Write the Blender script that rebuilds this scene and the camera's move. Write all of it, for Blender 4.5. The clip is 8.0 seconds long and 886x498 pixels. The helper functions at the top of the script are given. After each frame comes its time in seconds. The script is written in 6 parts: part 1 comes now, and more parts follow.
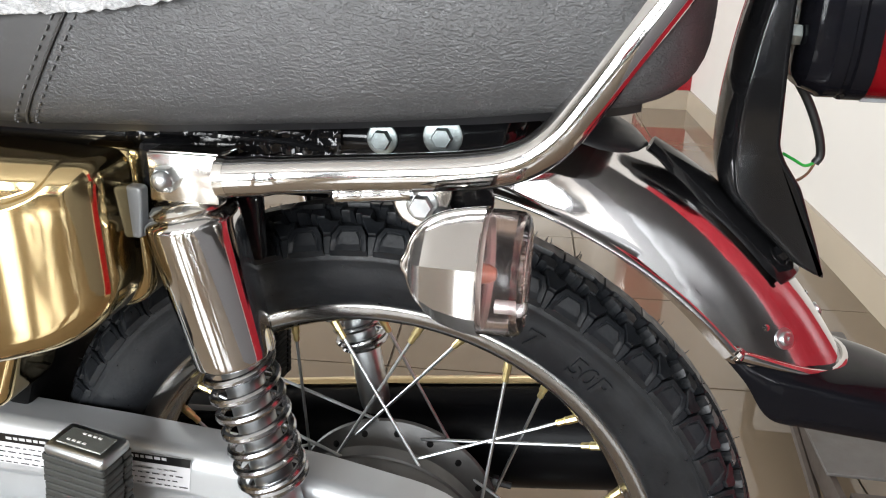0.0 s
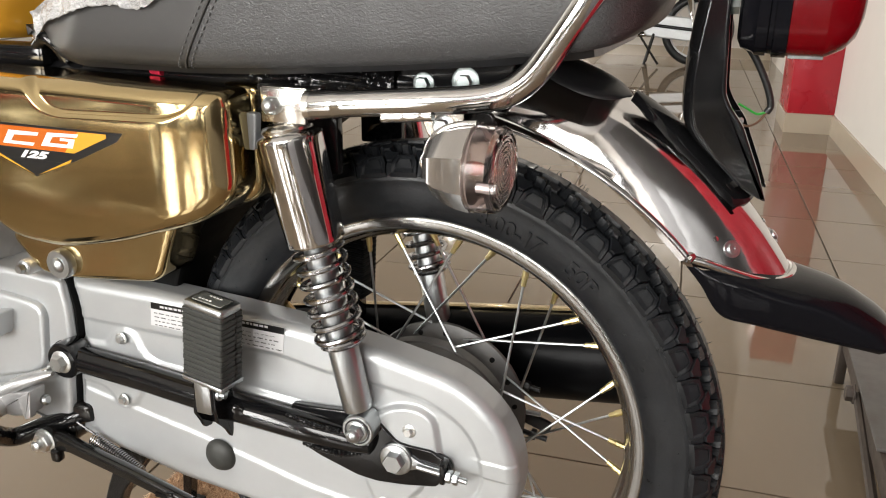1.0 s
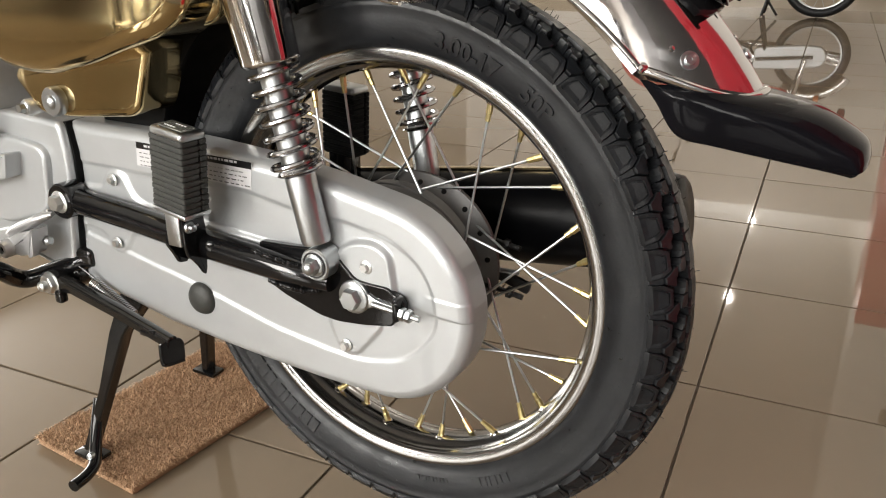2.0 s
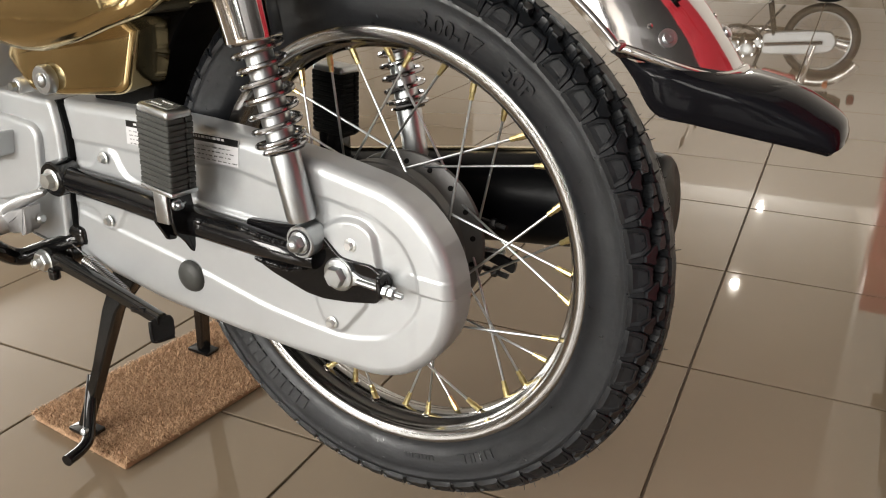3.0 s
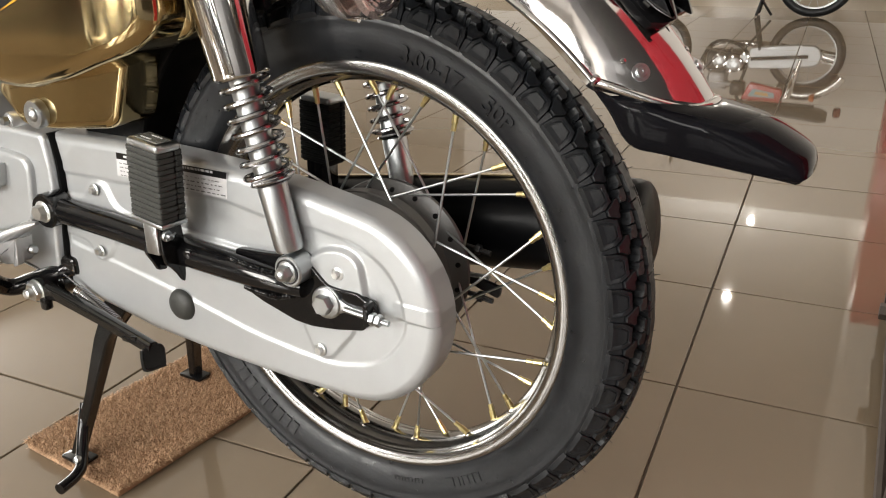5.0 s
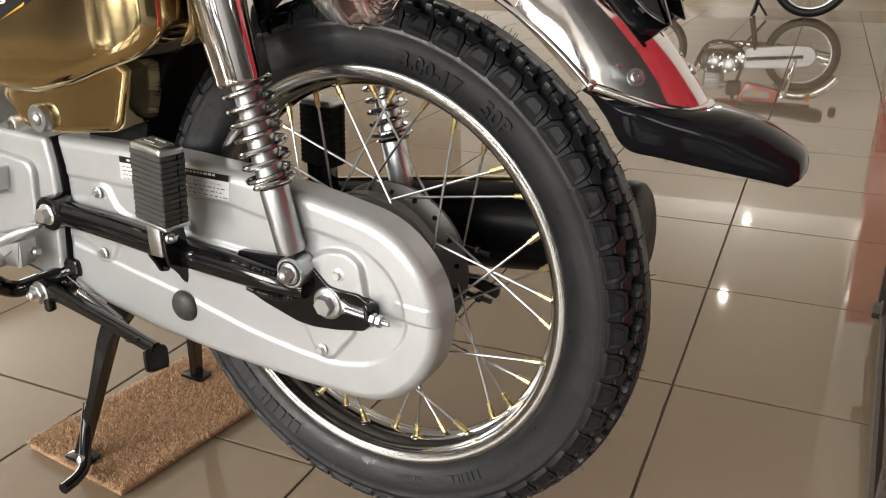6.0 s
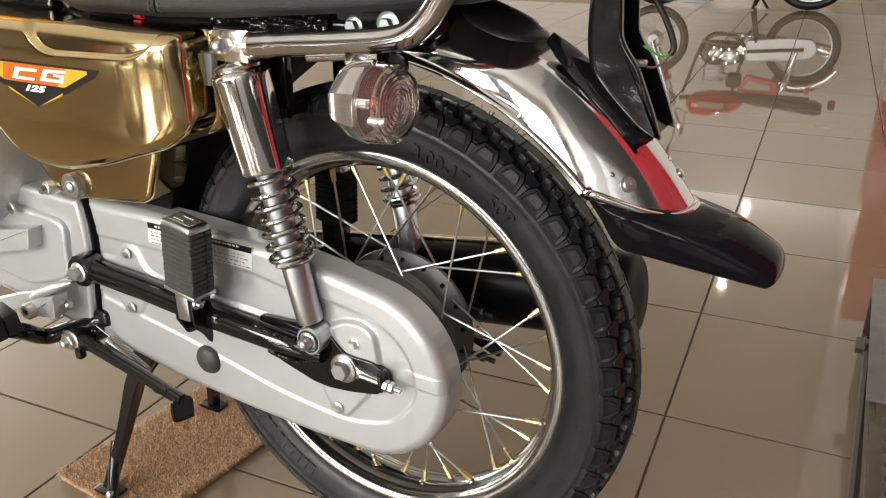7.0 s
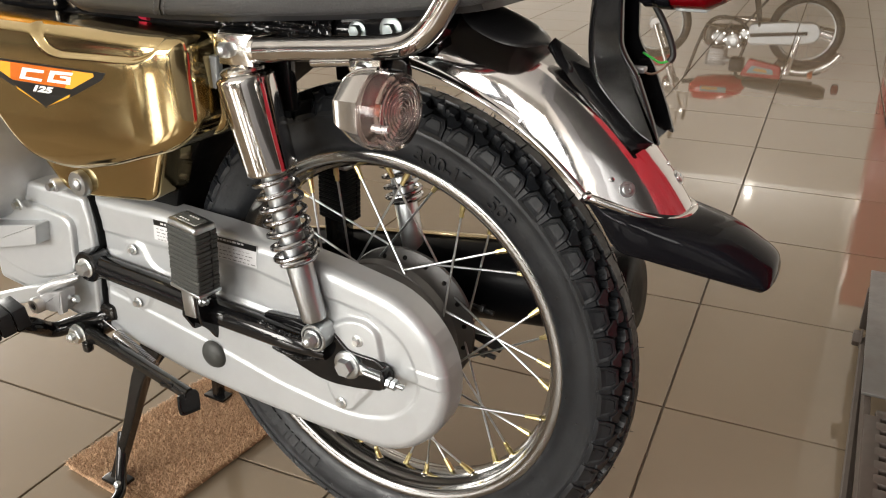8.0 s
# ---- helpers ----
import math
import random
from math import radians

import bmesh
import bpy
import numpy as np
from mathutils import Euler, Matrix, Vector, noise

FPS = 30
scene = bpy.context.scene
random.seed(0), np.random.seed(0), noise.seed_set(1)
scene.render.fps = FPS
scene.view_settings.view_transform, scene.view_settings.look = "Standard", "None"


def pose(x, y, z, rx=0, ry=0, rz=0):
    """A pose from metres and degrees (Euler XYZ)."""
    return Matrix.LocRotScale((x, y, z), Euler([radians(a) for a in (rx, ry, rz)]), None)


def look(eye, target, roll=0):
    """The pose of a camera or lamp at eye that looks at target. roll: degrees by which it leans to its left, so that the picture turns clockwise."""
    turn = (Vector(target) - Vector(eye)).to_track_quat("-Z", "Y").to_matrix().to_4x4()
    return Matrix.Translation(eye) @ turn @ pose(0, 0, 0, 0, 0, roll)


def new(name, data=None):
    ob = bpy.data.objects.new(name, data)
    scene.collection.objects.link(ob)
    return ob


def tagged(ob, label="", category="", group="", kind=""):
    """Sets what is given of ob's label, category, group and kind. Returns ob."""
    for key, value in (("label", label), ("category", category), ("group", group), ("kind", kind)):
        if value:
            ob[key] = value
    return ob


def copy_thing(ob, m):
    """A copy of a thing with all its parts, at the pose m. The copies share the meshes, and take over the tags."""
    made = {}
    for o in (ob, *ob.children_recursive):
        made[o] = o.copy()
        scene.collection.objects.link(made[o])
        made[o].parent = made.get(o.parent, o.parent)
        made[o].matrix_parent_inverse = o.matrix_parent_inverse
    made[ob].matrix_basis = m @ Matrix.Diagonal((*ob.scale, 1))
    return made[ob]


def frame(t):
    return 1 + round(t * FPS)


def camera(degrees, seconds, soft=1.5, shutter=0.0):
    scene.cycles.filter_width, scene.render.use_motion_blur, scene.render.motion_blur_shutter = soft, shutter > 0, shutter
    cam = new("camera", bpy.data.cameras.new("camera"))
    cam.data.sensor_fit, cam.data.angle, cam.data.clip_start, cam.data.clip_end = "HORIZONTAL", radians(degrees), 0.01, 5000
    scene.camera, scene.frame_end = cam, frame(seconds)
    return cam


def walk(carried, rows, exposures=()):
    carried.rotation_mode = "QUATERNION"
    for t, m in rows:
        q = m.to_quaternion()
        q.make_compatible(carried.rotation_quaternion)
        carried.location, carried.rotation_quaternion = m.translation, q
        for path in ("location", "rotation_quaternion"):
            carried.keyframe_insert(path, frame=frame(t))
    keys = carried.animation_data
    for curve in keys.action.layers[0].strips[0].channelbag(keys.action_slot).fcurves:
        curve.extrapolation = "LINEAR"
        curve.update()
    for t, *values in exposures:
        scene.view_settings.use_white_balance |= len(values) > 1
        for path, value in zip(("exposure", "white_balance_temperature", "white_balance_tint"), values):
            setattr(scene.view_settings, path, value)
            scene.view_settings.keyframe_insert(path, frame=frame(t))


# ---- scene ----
cam = camera(57.32, 8.0, soft=1.1)
PATH = [
    (0, 0.1391, -0.5548, 0.8252, 9.8750, -21.1210, 1.3940),
    (0.4, 0.1989, -0.6558, 0.8373, 16.5990, -20.9240, 1.7320),
    (0.5, 0.2158, -0.6882, 0.8297, 17.3240, -20.2310, 1.4960),
    (1, 0.2856, -0.7259, 0.8022, 20.9850, -19.2790, 0.6580),
    (1.2, 0.3148, -0.7083, 0.7674, 23.1750, -19.3170, 0.3000),
    (1.5, 0.3806, -0.6970, 0.7143, 27.0780, -19.8140, -0.1070),
    (2, 0.4266, -0.6817, 0.6742, 29.3790, -21.5820, 0.0100),
    (3.5, 0.4584, -0.6763, 0.6692, 30.0910, -22.6130, 0.0330),
    (4, 0.4637, -0.6797, 0.6727, 29.9220, -22.1700, -0.1530),
    (4.5, 0.4628, -0.6808, 0.6825, 29.7200, -21.5930, -0.3700),
    (6, 0.4679, -0.6942, 0.6926, 29.2700, -21.4670, -0.5970),
    (6.5, 0.4673, -0.7062, 0.7349, 29.2230, -22.1270, -0.5700),
    (7, 0.4738, -0.7189, 0.8101, 29.3130, -22.9420, -0.4430),
    (7.5, 0.4778, -0.7228, 0.8320, 29.4200, -23.7250, -0.3820),
    (8, 0.4759, -0.7234, 0.8337, 29.4320, -24.2440, -0.3600),
]
walk(cam, [(t, pose(x, y, z, 90 + pitch, 0, yaw) @ pose(0, 0, 0, 0, 0, roll)) for t, x, y, z, yaw, pitch, roll in PATH],
     exposures=[(0.0, 0.28, 6140, 8.0), (0.5, 0.05, 6440, 9.0), (1.0, 0.03, 6640, 9.0), (2.0, 0.01, 6770, 9.0), (6.0, 0.04, 6790, 9.0), (8.0, 0.09, 6810, 9.0)])

# ---------------------------------------------------------------- light
SUN_DIR = (radians(38), radians(200))
world = bpy.data.worlds.new("world")
scene.world = world
world.use_nodes = True
wn = world.node_tree
sky = wn.nodes.new("ShaderNodeTexSky")
sky.sky_type, sky.sun_disc = "NISHITA", False
sky.sun_elevation, sky.sun_rotation = SUN_DIR
wn.links.new(sky.outputs["Color"], wn.nodes["Background"].inputs["Color"])
wn.nodes["Background"].inputs["Strength"].default_value = 0.15

# the room follows the floor tiles: u along one joint, v along the other
TILE, TURN_ROOM, OX, OY = 0.4168, 4.67, 0.2316, 0.4881
ROOM = pose(OX, OY, 0, 0, 0, TURN_ROOM)
U0, U1, V0, V1, CEIL = -7.2, 0.705, -4.6, 11.4, 2.8


def room(u, v, z=0.0):
    return ROOM @ Vector((u, v, z))


def area_light(name, loc, target, sx, sy, watts, color):
    data = bpy.data.lights.new(name, "AREA")
    data.shape, data.size, data.size_y, data.energy, data.color = "RECTANGLE", sx, sy, watts, color
    ob = new(name, data)
    ob.matrix_world = look(loc, target)
    return ob


for wu, ww, watts in ((-2.75, 0.85, 148), (-1.45, 0.95, 108), (-0.05, 0.95, 78)):
    area_light("window_daylight", room(wu, V0 + 0.06, 1.36), room(wu, V0 + 4, -0.7), ww, 2.30, watts, (1.0, 0.985, 0.965))
area_light("north_window_daylight", room(-0.75, V1 - 0.12, 1.75), room(-0.9, 0, 0.6), 1.6, 1.5, 165, (1.0, 0.985, 0.96))
area_light("west_window_daylight", room(U0 + 0.12, 1.2, 1.45), room(0, 1.2, 0.0), 4.6, 2.1, 430, (1.0, 0.985, 0.96))
LAMPS = [(-0.39, 6.75), (-0.39, 9.27), (-0.39, 10.5), (-3.0, 9.27), (-5.4, 9.27)]
for lu, lv in LAMPS:
    data = bpy.data.lights.new("downlight", "AREA")
    data.shape, data.size, data.energy, data.color = "DISK", 0.065, 26, (1.0, 0.95, 0.88)
    ob = new("downlight_bulb", data)
    ob.matrix_world = look(room(lu, lv, CEIL - 0.03), room(lu, lv, 0))


# ---------------------------------------------------------------- materials
def material(name, color, rough=0.5, metal=0.0, vary=0.12, scale=18.0, bump=0.0, bump_scale=400.0, coat=0.0, spec=0.5,
             rough_vary=0.1, dirt=None, dirt_amount=0.0, island=0.0):
    m = bpy.data.materials.new(name)
    m.use_nodes = True
    nt = m.node_tree
    b = nt.nodes["Principled BSDF"]
    tc = nt.nodes.new("ShaderNodeTexCoord")
    n1 = nt.nodes.new("ShaderNodeTexNoise")
    n1.inputs["Scale"].default_value, n1.inputs["Detail"].default_value = scale, 6
    nt.links.new(tc.outputs["Object"], n1.inputs["Vector"])
    ramp = nt.nodes.new("ShaderNodeMix")
    ramp.data_type = "RGBA"
    lo = [max(0, c * (1 - vary)) for c in color] + [1]
    hi = [min(1, c * (1 + vary)) for c in color] + [1]
    ramp.inputs[6].default_value, ramp.inputs[7].default_value = lo, hi
    nt.links.new(n1.outputs["Fac"], ramp.inputs[0])
    out = ramp.outputs[2]
    if dirt:
        n3 = nt.nodes.new("ShaderNodeTexNoise")
        n3.inputs["Scale"].default_value, n3.inputs["Detail"].default_value = scale * 0.4, 9
        n3.inputs["Roughness"].default_value = 0.7
        nt.links.new(tc.outputs["Object"], n3.inputs["Vector"])
        mr = nt.nodes.new("ShaderNodeMapRange")
        mr.inputs["From Min"].default_value, mr.inputs["From Max"].default_value = 0.48, 0.75
        mr.inputs["To Max"].default_value = dirt_amount
        nt.links.new(n3.outputs["Fac"], mr.inputs["Value"])
        mx = nt.nodes.new("ShaderNodeMix")
        mx.data_type = "RGBA"
        mx.inputs[7].default_value = (*dirt, 1)
        nt.links.new(mr.outputs["Result"], mx.inputs[0])
        nt.links.new(out, mx.inputs[6])
        out = mx.outputs[2]
    if island:
        oi = nt.nodes.new("ShaderNodeObjectInfo")
        hs = nt.nodes.new("ShaderNodeHueSaturation")
        mr = nt.nodes.new("ShaderNodeMapRange")
        mr.inputs["To Min"].default_value, mr.inputs["To Max"].default_value = 1 - island, 1 + island
        nt.links.new(oi.outputs["Random"], mr.inputs["Value"])
        nt.links.new(mr.outputs["Result"], hs.inputs["Value"])
        nt.links.new(out, hs.inputs["Color"])
        out = hs.outputs["Color"]
    nt.links.new(out, b.inputs["Base Color"])
    b.inputs["Metallic"].default_value = metal
    mr = nt.nodes.new("ShaderNodeMapRange")
    mr.inputs["To Min"].default_value, mr.inputs["To Max"].default_value = max(0.0, rough * (1 - rough_vary * 2)), min(1, rough * (1 + rough_vary * 2))
    n2 = nt.nodes.new("ShaderNodeTexNoise")
    n2.inputs["Scale"].default_value, n2.inputs["Detail"].default_value = scale * 3, 4
    nt.links.new(tc.outputs["Object"], n2.inputs["Vector"])
    nt.links.new(n2.outputs["Fac"], mr.inputs["Value"])
    nt.links.new(mr.outputs["Result"], b.inputs["Roughness"])
    b.inputs["Specular IOR Level"].default_value = spec
    b.inputs["Coat Weight"].default_value = coat
    b.inputs["Coat Roughness"].default_value = 0.06
    if bump:
        nb = nt.nodes.new("ShaderNodeTexNoise")
        nb.inputs["Scale"].default_value, nb.inputs["Detail"].default_value = bump_scale, 3
        nt.links.new(tc.outputs["Object"], nb.inputs["Vector"])
        bp = nt.nodes.new("ShaderNodeBump")
        bp.inputs["Strength"].default_value, bp.inputs["Distance"].default_value = bump, 0.001
        nt.links.new(nb.outputs["Fac"], bp.inputs["Height"])
        nt.links.new(bp.outputs["Normal"], b.inputs["Normal"])
    return m


def leather(name, color):
    """Grained vinyl: cells of about three millimetres."""
    m = material(name, color, rough=0.46, vary=0.12, scale=9, rough_vary=0.15)
    nt = m.node_tree
    tc = nt.nodes.new("ShaderNodeTexCoord")
    mp = nt.nodes.new("ShaderNodeMapping")
    mp.inputs["Scale"].default_value = (0.7, 1, 1.25)
    nt.links.new(tc.outputs["Object"], mp.inputs["Vector"])
    wob = nt.nodes.new("ShaderNodeTexNoise")
    wob.inputs["Scale"].default_value = 300
    nt.links.new(mp.outputs["Vector"], wob.inputs["Vector"])
    add = nt.nodes.new("ShaderNodeMix")
    add.data_type = "RGBA"
    add.blend_type = "LINEAR_LIGHT"
    add.inputs[0].default_value = 0.003
    nt.links.new(mp.outputs["Vector"], add.inputs[6])
    nt.links.new(wob.outputs["Color"], add.inputs[7])
    vo = nt.nodes.new("ShaderNodeTexVoronoi")
    vo.feature = "SMOOTH_F1"
    vo.inputs["Scale"].default_value = 560
    nt.links.new(add.outputs[2], vo.inputs["Vector"])
    bp = nt.nodes.new("ShaderNodeBump")
    bp.invert = True
    bp.inputs["Strength"].default_value, bp.inputs["Distance"].default_value = 0.75, 0.0006
    nt.links.new(vo.outputs["Distance"], bp.inputs["Height"])
    nt.links.new(bp.outputs["Normal"], nt.nodes["Principled BSDF"].inputs["Normal"])
    return m


def clear_plastic(name, color, rough=0.05, ior=1.45):
    m = bpy.data.materials.new(name)
    m.use_nodes = True
    b = m.node_tree.nodes["Principled BSDF"]
    b.inputs["Base Color"].default_value = (*color, 1)
    b.inputs["Transmission Weight"].default_value = 1.0
    b.inputs["Roughness"].default_value, b.inputs["IOR"].default_value = rough, ior
    return m


def emitter(name, color, strength):
    m = bpy.data.materials.new(name)
    m.use_nodes = True
    b = m.node_tree.nodes["Principled BSDF"]
    b.inputs["Base Color"].default_value = (*color, 1)
    b.inputs["Emission Color"].default_value = (*color, 1)
    b.inputs["Emission Strength"].default_value = strength
    return m


CHROME = material("chrome", (0.60, 0.59, 0.58), rough=0.07, metal=1, vary=0.03, bump=0.006, bump_scale=30)
RIM_CHROME = material("satin_rim_chrome", (0.325, 0.320, 0.313), rough=0.19, metal=1, vary=0.05, scale=30, rough_vary=0.08)
CHROME_WORN = material("dull_chrome", (0.76, 0.74, 0.70), rough=0.16, metal=1, vary=0.05, scale=40)
GUARD_CHROME = material("wavy_chrome", (0.58, 0.57, 0.57), rough=0.08, metal=1, vary=0.04, scale=30, bump=0.30, bump_scale=26, rough_vary=0.4)
ZINC = material("zinc_plated_steel", (0.48, 0.50, 0.51), rough=0.33, metal=1, vary=0.05, scale=30, rough_vary=0.05)
BRIGHT_ZINC = material("bright_zinc", (0.74, 0.75, 0.74), rough=0.34, metal=1, vary=0.12, scale=120, rough_vary=0.2)
BOLT_ZINC = material("passivated_zinc", (0.33, 0.37, 0.37), rough=0.38, metal=1, vary=0.18, scale=140, rough_vary=0.2)
BRASS = material("brass_nipple", (0.66, 0.55, 0.27), rough=0.3, metal=1, vary=0.15, scale=120)
GOLD = material("gold_plated_panel", (0.57, 0.445, 0.235), rough=0.10, metal=1, vary=0.05, scale=6, bump=0.03, bump_scale=14)
SILVER = material("silver_paint", (0.490, 0.508, 0.518), rough=0.38, metal=0.5, vary=0.05, scale=30, bump=0.04, bump_scale=900, coat=0.1)
SPRING_CHROME = material("dark_chrome", (0.40, 0.40, 0.41), rough=0.20, metal=1, vary=0.05, scale=40)
CAST = material("cast_aluminium", (0.58, 0.58, 0.585), rough=0.42, metal=0.8, vary=0.12, scale=50, bump=0.15, bump_scale=500)
# Hub aluminium darkened: the shade inside the wheel is part of this colour.
HUB_SHADED = material("shaded_hub_aluminium", (0.085, 0.083, 0.081), rough=0.42, metal=0.6, vary=0.12, scale=40, bump=0.1, bump_scale=500)
BLACK = material("black_gloss_paint", (0.006, 0.006, 0.0065), rough=0.07, vary=0.2, scale=20, bump=0.03, bump_scale=40, spec=0.4)
BLACK_WORN = material("scuffed_black_paint", (0.009, 0.0085, 0.008), rough=0.15, vary=0.5, scale=45, bump=0.15, bump_scale=90, spec=0.5, rough_vary=0.12)
BLACK_SATIN = material("satin_black_paint", (0.012, 0.012, 0.013), rough=0.35, vary=0.2, scale=30, bump=0.1, bump_scale=200)
FLAP = material("black_moulded_plastic", (0.005, 0.005, 0.0065), rough=0.07, vary=0.15, scale=14, bump=0.03, bump_scale=40, spec=0.09)
MATT_BLACK = material("heat_proof_black", (0.0018, 0.0019, 0.0024), rough=0.32, vary=0.2, scale=30, spec=0.08, bump=0.05, bump_scale=300)
DARKGAP = material("near_black", (0.005, 0.005, 0.005), rough=0.6, vary=0.2, spec=0.1)
RUBBER = material("tyre_rubber", (0.0082, 0.0092, 0.0110), rough=0.40, vary=0.6, scale=34, bump=0.12, bump_scale=420, rough_vary=0.4, spec=0.36,
                  dirt=(0.040, 0.042, 0.044), dirt_amount=0.34)
PEG_CAP = material("dull_grey_casting", (0.33, 0.34, 0.31), rough=0.24, metal=0.6, vary=0.15, scale=80, bump=0.1, bump_scale=400)
PEG_RUBBER = material("ribbed_rubber", (0.030, 0.031, 0.028), rough=0.55, vary=0.2, scale=60, bump=0.1, bump_scale=700)
VINYL = leather("grained_black_vinyl", (0.042, 0.042, 0.043))
VINYL_SMOOTH = material("smooth_black_vinyl", (0.030, 0.029, 0.028), rough=0.48, vary=0.1, scale=12, bump=0.05, bump_scale=500)
THREAD = material("grey_thread", (0.10, 0.10, 0.10), rough=0.7, vary=0.2, scale=300)
WRAP = material("white_plastic_film", (0.50, 0.50, 0.50), rough=0.22, vary=0.06, scale=40, bump=0.3, bump_scale=60)
_nt = WRAP.node_tree
_no = _nt.nodes.new("ShaderNodeTexNoise")
_no.inputs["Scale"].default_value, _no.inputs["Detail"].default_value, _no.inputs["Distortion"].default_value = 34, 7, 2.5
_mr = _nt.nodes.new("ShaderNodeMapRange")
_mr.inputs["From Min"].default_value, _mr.inputs["From Max"].default_value = 0.35, 0.65
_mr.inputs["To Min"].default_value, _mr.inputs["To Max"].default_value = 0.42, 0.88
_nt.links.new(_no.outputs["Fac"], _mr.inputs["Value"])
_nt.links.new(_mr.outputs["Result"], _nt.nodes["Principled BSDF"].inputs["Alpha"])
RED_LENS = material("red_lens", (0.115, 0.001, 0.003), rough=0.14, vary=0.12, scale=30, spec=0.2)
SMOKE_LENS = clear_plastic("clear_lens", (0.96, 0.88, 0.86), rough=0.09, ior=1.30)
SATIN_SILVER = material("satin_silver_plastic", (0.50, 0.48, 0.46), rough=0.13, metal=0.9, vary=0.05, scale=40)
REFLECTOR_BOWL = material("satin_reflector", (0.62, 0.57, 0.54), rough=0.3, metal=0.6, vary=0.06, scale=60)
# Dark grey for the unseen side wall, to hold back bounced light.
MAUVE = material("fill_cutting_grey", (0.13, 0.125, 0.13), rough=0.5, vary=0.08, scale=2)
# Window walls behind the camera: their backlit shade is put into this colour.
BACKLIT_PAINT = material("backlit_wall_brown", (0.05, 0.042, 0.038), rough=0.4, vary=0.1, scale=3)
REFLECTED_DARK = material("reflected_dark_panel", (0.02, 0.018, 0.018), rough=0.3, vary=0.2, scale=4)
WINDOW_GLASS = clear_plastic("window_glass", (0.97, 0.98, 0.98), rough=0.0)
RED = material("red_wall_paint", (0.36, 0.010, 0.022), rough=0.28, vary=0.05, scale=3, coat=0.1)
WHITE = material("white_wall_paint", (0.62, 0.59, 0.55), rough=0.55, vary=0.04, scale=2.5, bump=0.08, bump_scale=120)
CEILING = material("ceiling_paint", (0.63, 0.62, 0.60), rough=0.7, vary=0.03, scale=2)
SKIRT = material("beige_skirting_tile", (0.40, 0.34, 0.26), rough=0.18, vary=0.06, scale=5)
TILES = material("polished_beige_tile", (0.194, 0.151, 0.105), rough=0.028, spec=0.55, vary=0.05, scale=2.2, island=0.04, rough_vary=0.25,
                 dirt=(0.175, 0.135, 0.093), dirt_amount=0.6, bump=0.012, bump_scale=9)
GROUT = material("brown_grout", (0.10, 0.075, 0.052), rough=0.8, vary=0.25, scale=40)
COIR = material("coir_mat", (0.42, 0.235, 0.12), rough=0.95, vary=0.3, scale=130, island=0.0, dirt=(0.25, 0.13, 0.06), dirt_amount=0.7)
_nt = COIR.node_tree
_ge = _nt.nodes.new("ShaderNodeNewGeometry")
_rp = _nt.nodes.new("ShaderNodeValToRGB")
_rp.color_ramp.elements[0].color, _rp.color_ramp.elements[1].color = (0.24, 0.125, 0.062, 1), (0.66, 0.44, 0.27, 1)
_nt.links.new(_ge.outputs["Random Per Island"], _rp.inputs["Fac"])
_nt.links.new(_rp.outputs["Color"], _nt.nodes["Principled BSDF"].inputs["Base Color"])
GREY_STEEL = material("grey_painted_steel", (0.105, 0.10, 0.094), rough=0.5, metal=0.3, vary=0.3, scale=20, bump=0.2, bump_scale=200,
                      dirt=(0.07, 0.055, 0.045), dirt_amount=0.8)
DARK_STEEL = material("dark_steel", (0.050, 0.038, 0.030), rough=0.6, metal=0.2, vary=0.3, scale=20)
PAPER = material("white_label", (0.62, 0.62, 0.63), rough=0.4, vary=0.04)
INK = material("black_ink", (0.006, 0.006, 0.006), rough=0.3, vary=0.1)
ORANGE = material("orange_decal", (0.46, 0.105, 0.010), rough=0.25, vary=0.15, scale=25)
YELLOW = material("yellow_decal", (0.62, 0.31, 0.03), rough=0.25, vary=0.1)
TEAL = material("teal_decal", (0.22, 0.36, 0.40), rough=0.25, vary=0.2, scale=30)
WHITE_DECAL = material("white_decal", (0.80, 0.79, 0.76), rough=0.25, vary=0.04)
WIRE_BLACK = material("black_cable", (0.01, 0.01, 0.01), rough=0.5)
WIRE_GREEN = material("green_wire", (0.03, 0.35, 0.05), rough=0.4)
WIRE_BROWN = material("brown_wire", (0.14, 0.07, 0.04), rough=0.4)
BULB = material("amber_core", (0.42, 0.16, 0.11), rough=0.3)
REFLECTOR = material("grey_reflector", (0.20, 0.21, 0.22), rough=0.22, vary=0.08, scale=80, coat=0.5)
RED_TANK = material("red_tank_paint", (0.45, 0.010, 0.016), rough=0.15, vary=0.05, coat=0.5)
RED_CLOTH = material("red_plug", (0.55, 0.02, 0.06), rough=0.4)
LAMP_GLOW = emitter("lamp_glow", (1.0, 0.94, 0.84), 9.0)
OUTSIDE = material("pale_forecourt", (0.42, 0.40, 0.36), rough=0.8, vary=0.1, scale=0.6)
LEAF = material("hedge_leaf", (0.05, 0.11, 0.03), rough=0.6, vary=0.4, scale=6, bump=0.6, bump_scale=20)


